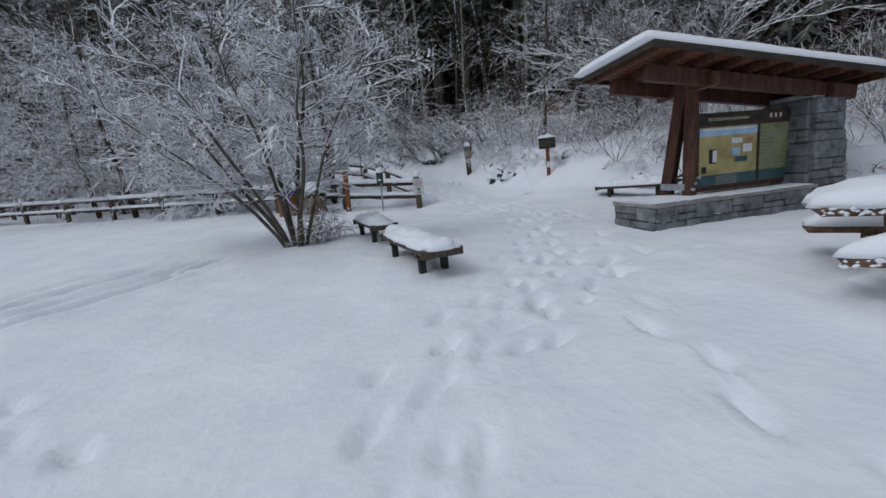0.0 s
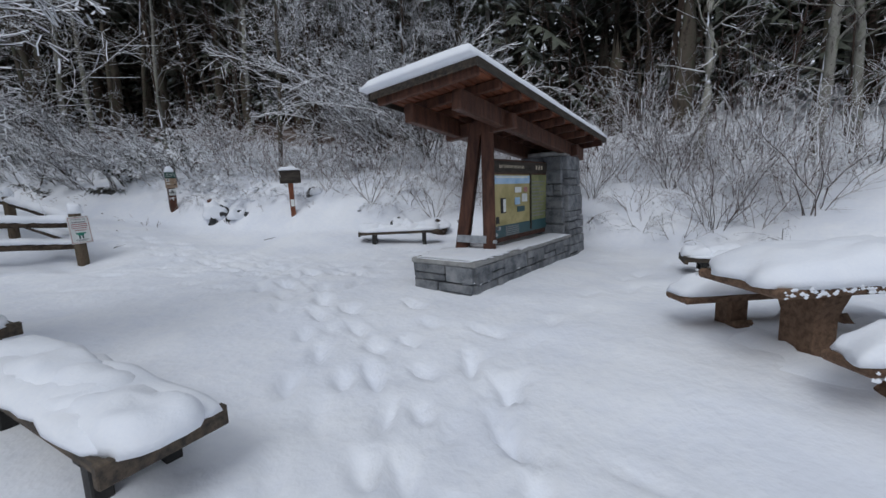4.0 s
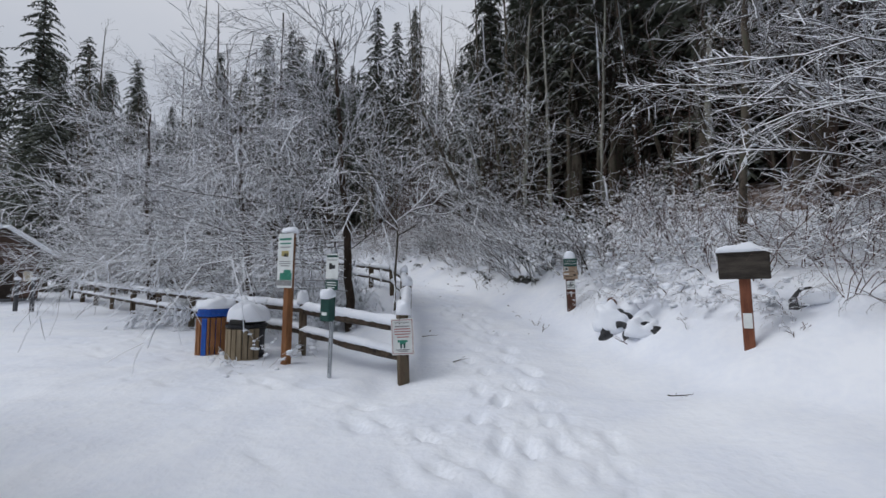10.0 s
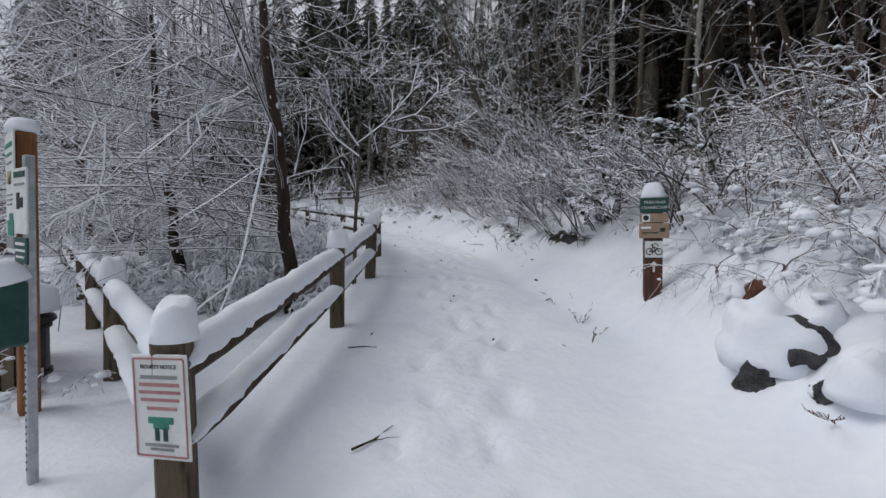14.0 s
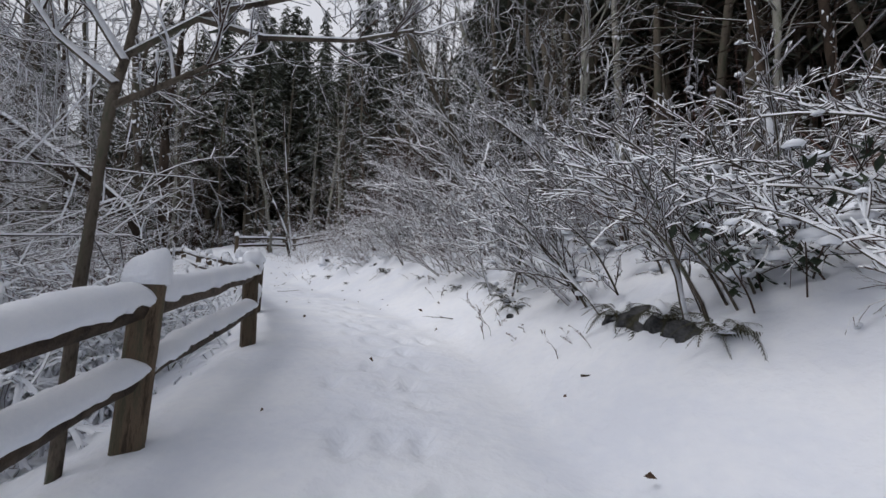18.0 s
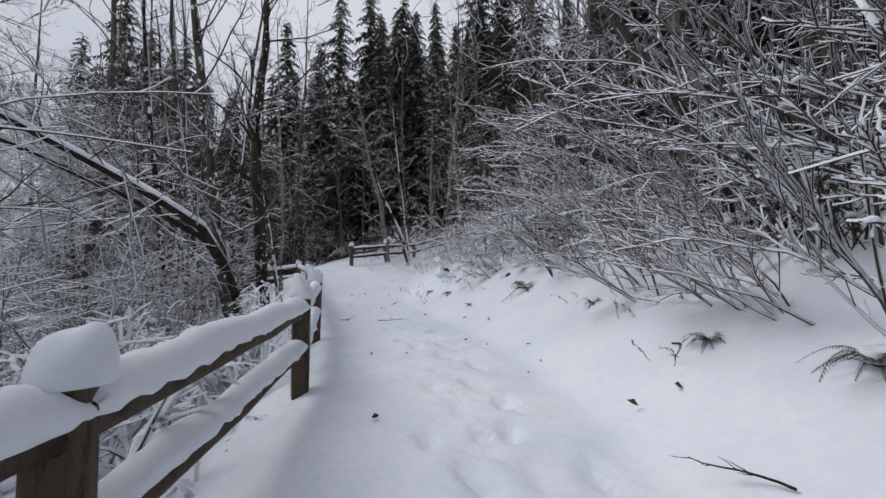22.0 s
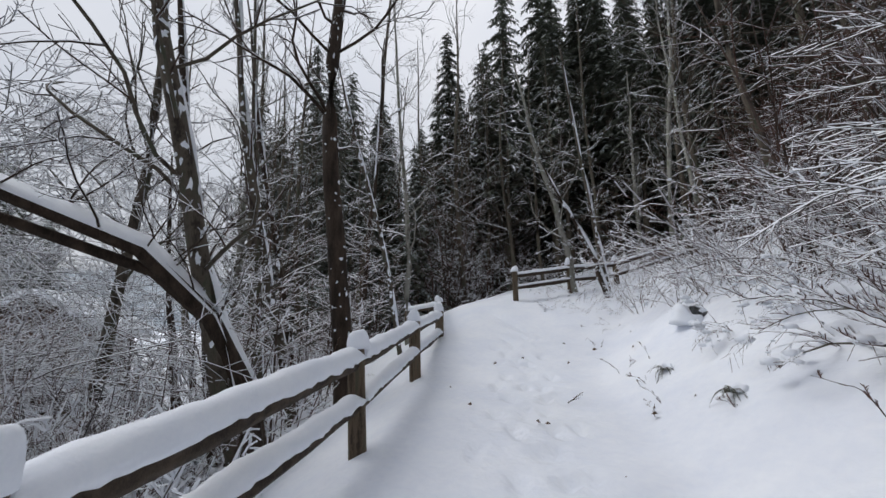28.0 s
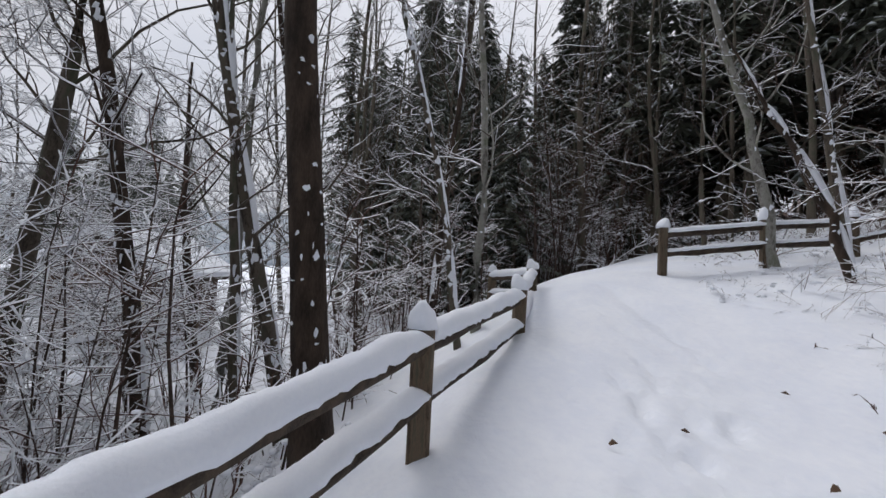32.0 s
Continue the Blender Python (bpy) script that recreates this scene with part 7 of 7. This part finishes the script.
def fern(x, y, scale, seed, z=None):
    z = land_at(x, y) if z is None else z
    f = thing("sword_fern", "brown-green sword fern with fronds pressed down by snow", "fern", pose(x, y, z, 0, 0, 0) @ Matrix.Scale(scale, 4), "ferns on the bank")
    rng = random.Random(seed)
    for k in range(18):
        ob = part("frond", FRONDS[k % 3], FERN, f)
        ob.matrix_basis = pose(0, 0, 0.06, rng.uniform(-25, 25), rng.uniform(-34, 18), 360 * k / 18 + rng.uniform(-14, 14)) @ Matrix.Scale(rng.uniform(0.6, 1.15), 4)
    part("snow_cap", bm_blob(0.5, 0.42, 0.2, seed, 0.7, 7, 18, 2.1), SNOW, f).matrix_basis = pose(0.06, 0.16, 0.1)
    return f


for k, (x, y, s) in enumerate(((-5.9, 29.3, 0.42), (-6.2, 29.6, 0.3), (0.5, 22.05, 0.55), (0.85, 21.7, 0.5), (1.15, 21.2, 0.45), (-0.95, 24.0, 0.5), (-0.75, 23.6, 0.42), (-4.6, 30.4, 0.4), (-11.2, 33.4, 0.35), (-9.1, 30.85, 0.3), (-10.4, 31.6, 0.3), (-7.45, 29.5, 0.22), (-1.48, 25.0, 0.42), (-1.2, 24.6, 0.34), (-4.0, 27.7, 0.28), (-2.4, 25.9, 0.3))):
    fern(x, y, s, 50 + k)


def fallen_twig(x, y, turn, length, seed, label="fallen bare twig lying on the snow", lift=0.02):
    rng = random.Random(seed)
    out = [[], []]
    spray(rng, (0, 0, 0), (1, 0, 0.02), length, 0.009, 0, out, 5, 45, 0.25, 0.0, 0.35, 6)
    for lines in out:
        for pts, _ in lines:
            pts[:, 2] = np.abs(pts[:, 2]) * 0.4
    t = thing("fallen_twig", label, "twig", pose(x, y, land_at(x, y) + lift, 0, 0, turn), "twigs on the snow")
    tagged(part("stem", tubes("stem", out[0] + out[1], BARK_DARK, 5), BARK_DARK, t))


for k, (x, y, turn, L) in enumerate(((-8.9, 28.0, 10, 0.75), (-9.6, 27.5, -20, 0.7), (-7.2, 28.9, 70, 0.5), (-4.75, 27.05, 15, 0.35), (-7.9, 29.3, 110, 0.45), (3.62, 14.98, -35, 0.3), (0.55, 15.6, 60, 0.5), (-0.55, 16.9, 40, 0.35), (0.9, 19.6, 100, 0.45), (0.2, 21.4, 10, 0.4), (-1.9, 24.3, 130, 0.5), (-2.7, 26.0, 15, 0.6), (-10.9, 30.4, 80, 0.4), (-6.2, 28.4, 160, 0.3))):
    fallen_twig(x, y, turn, L, 400 + k)

# dead leaves and clods on the trail
rng = random.Random(77)
leaf_v = [(0.0, 0, 0.012), (0.03, 0.022, 0.03), (0.075, 0.0, 0.022), (0.03, -0.024, 0.008), (0.035, 0.0, 0.045)]
leaf_me = mesh_from("dead_leaf", leaf_v, [(0, 3, 4), (3, 2, 4), (2, 1, 4), (1, 0, 4)], LEAF_DEAD)
for k in range(34):
    i = rng.randrange(6, 13)
    f, lat = rng.random(), rng.gauss(0.6, 1.0)
    a, b = TRAIL[i], TRAIL[i + 1]
    x, y = a[0] + (b[0] - a[0]) * f, a[1] + (b[1] - a[1]) * f
    n = math.hypot(b[0] - a[0], b[1] - a[1])
    x, y = x + (b[1] - a[1]) / n * lat, y - (b[0] - a[0]) / n * lat
    ob = tagged(new("dead_leaf", leaf_me), "curled dead brown leaf lying on the snow", "leaf", "leaves on the trail")
    ob.matrix_basis = pose(x, y, land_at(x, y) + 0.02, rng.uniform(-20, 20), rng.uniform(-20, 20), rng.uniform(0, 360)) @ Matrix.Scale(rng.uniform(0.6, 1.3), 4)


def gable_house(name, label, m, w, d, eave, ridge, wall, over=0.6, snow=0.22):
    """w along y (the gable), d back along -x; the gable face stands at x 0."""
    h = thing(name, label, "building", m)
    for nm, verts in (("gable_wall", [(0, -w / 2, -1.0), (0, w / 2, -1.0), (0, w / 2, eave), (0, 0, ridge), (0, -w / 2, eave)]), ("gable_wall", [(-d, w / 2, -1.0), (-d, -w / 2, -1.0), (-d, -w / 2, eave), (-d, 0, ridge), (-d, w / 2, eave)])):
        bm = bmesh.new()
        face = bm.faces.new([bm.verts.new(v) for v in verts])
        ex = bmesh.ops.extrude_face_region(bm, geom=[face])
        bmesh.ops.translate(bm, vec=(-0.2 if verts[0][0] == 0 else 0.2, 0, 0), verts=[g for g in ex["geom"] if isinstance(g, bmesh.types.BMVert)])
        bmesh.ops.recalc_face_normals(bm, faces=bm.faces)
        part(nm, bm, wall, h)
    for s in (-1, 1):
        part("side_wall", bm_box(d - 0.41, 0.2, eave + 0.95, (-d / 2, s * (w / 2 - 0.1), eave / 2 - 0.525), 0.01), wall, h)
    run, rise = w / 2 + over, (ridge - eave) * (w / 2 + over) / (w / 2)
    L, a = math.hypot(run, rise), math.degrees(math.atan2(rise, run))
    for s in (-1, 1):
        mm = pose(-d / 2, s * run / 2, ridge - rise / 2 + 0.06, -s * a)
        part("roof", bm_box(d + 2 * over, L, 0.14, (0, 0, 0), 0.01, mm), HOUSE_DARK, h)
        part("roof_snow", bm_box(d + 2 * over + 0.04, L + 0.03, snow, (0, 0, 0.07 + snow / 2), 0.08, mm, 3), SNOW, h, "thick snow on the roof")
    return h


rest = gable_house("restroom_building", "small brown restroom building with a snow-covered gabled roof", pose(-24.2, 20.4, 0.6, 0, 0, -4), 3.2, 4.0, 2.6, 3.65, HOUSE_WALL, 0.5)
for y, wd in ((0.0, 1.15),):
    door = part("door", bm_box(0.08, wd, 2.05, (0.03, y, 0.98), 0.01), HOUSE_DARK, rest, "dark recessed doorway")
    part("frame", bm_box(0.1, 0.1, 2.15, (0.05, y + wd / 2 + 0.05, 1.03), 0.01), HOUSE_WALL, door)
    part("frame", bm_box(0.1, 0.1, 2.15, (0.05, y - wd / 2 - 0.05, 1.03), 0.01), HOUSE_WALL, door)
part("notice", bm_box(0.03, 0.36, 0.5, (0.02, 1.15, 1.45), 0.005), CREAM_PRINT, rest, "small pale notice")
part("stone_base", bm_box(0.14, 3.24, 0.5, (0.02, 0, 0.1), 0.02), STONE, rest, "grey stone base course")
for k, (x, y) in enumerate(((-17.7, 18.25), (-17.2, 18.5))):
    b = thing("bollard", "short grey parking bollard with a cap of snow", "bollard", pose(x, y, land_at(x, y)), "parking bollards")
    part("post", bm_cyl(0.07, 0.065, 1.3, 12, (0, 0, -0.1), 0.01), HOUSE_GREY, b)
    part("snow_cap", bm_blob(0.2, 0.2, 0.12, k, 0.2), SNOW, b).matrix_basis = pose(0, 0, 1.19)

# the far side of the valley
hv, hf = [], []
N = 240
for ring, (dist, hgt) in enumerate(((300, -6), (330, 12), (370, 26), (430, 46))):
    for k in range(N + 1):
        a = radians(130 + 130 * k / N)
        hv.append((dist * math.cos(a), dist * math.sin(a), hgt + (5 + ring * 4) * noise.noise(Vector((k * 0.04, ring * 0.7, 2))) + ring * 2.2 * noise.noise(Vector((k * 1.3, ring * 0.7, 5)))))
for r in range(3):
    for k in range(N):
        b = r * (N + 1) + k
        hf.append((b, b + 1, b + N + 2, b + N + 1))
tagged(new("backdrop", mesh_from("backdrop", hv, hf, HILL)), "far wooded hills in pale blue-grey", "hill", kind="structure")
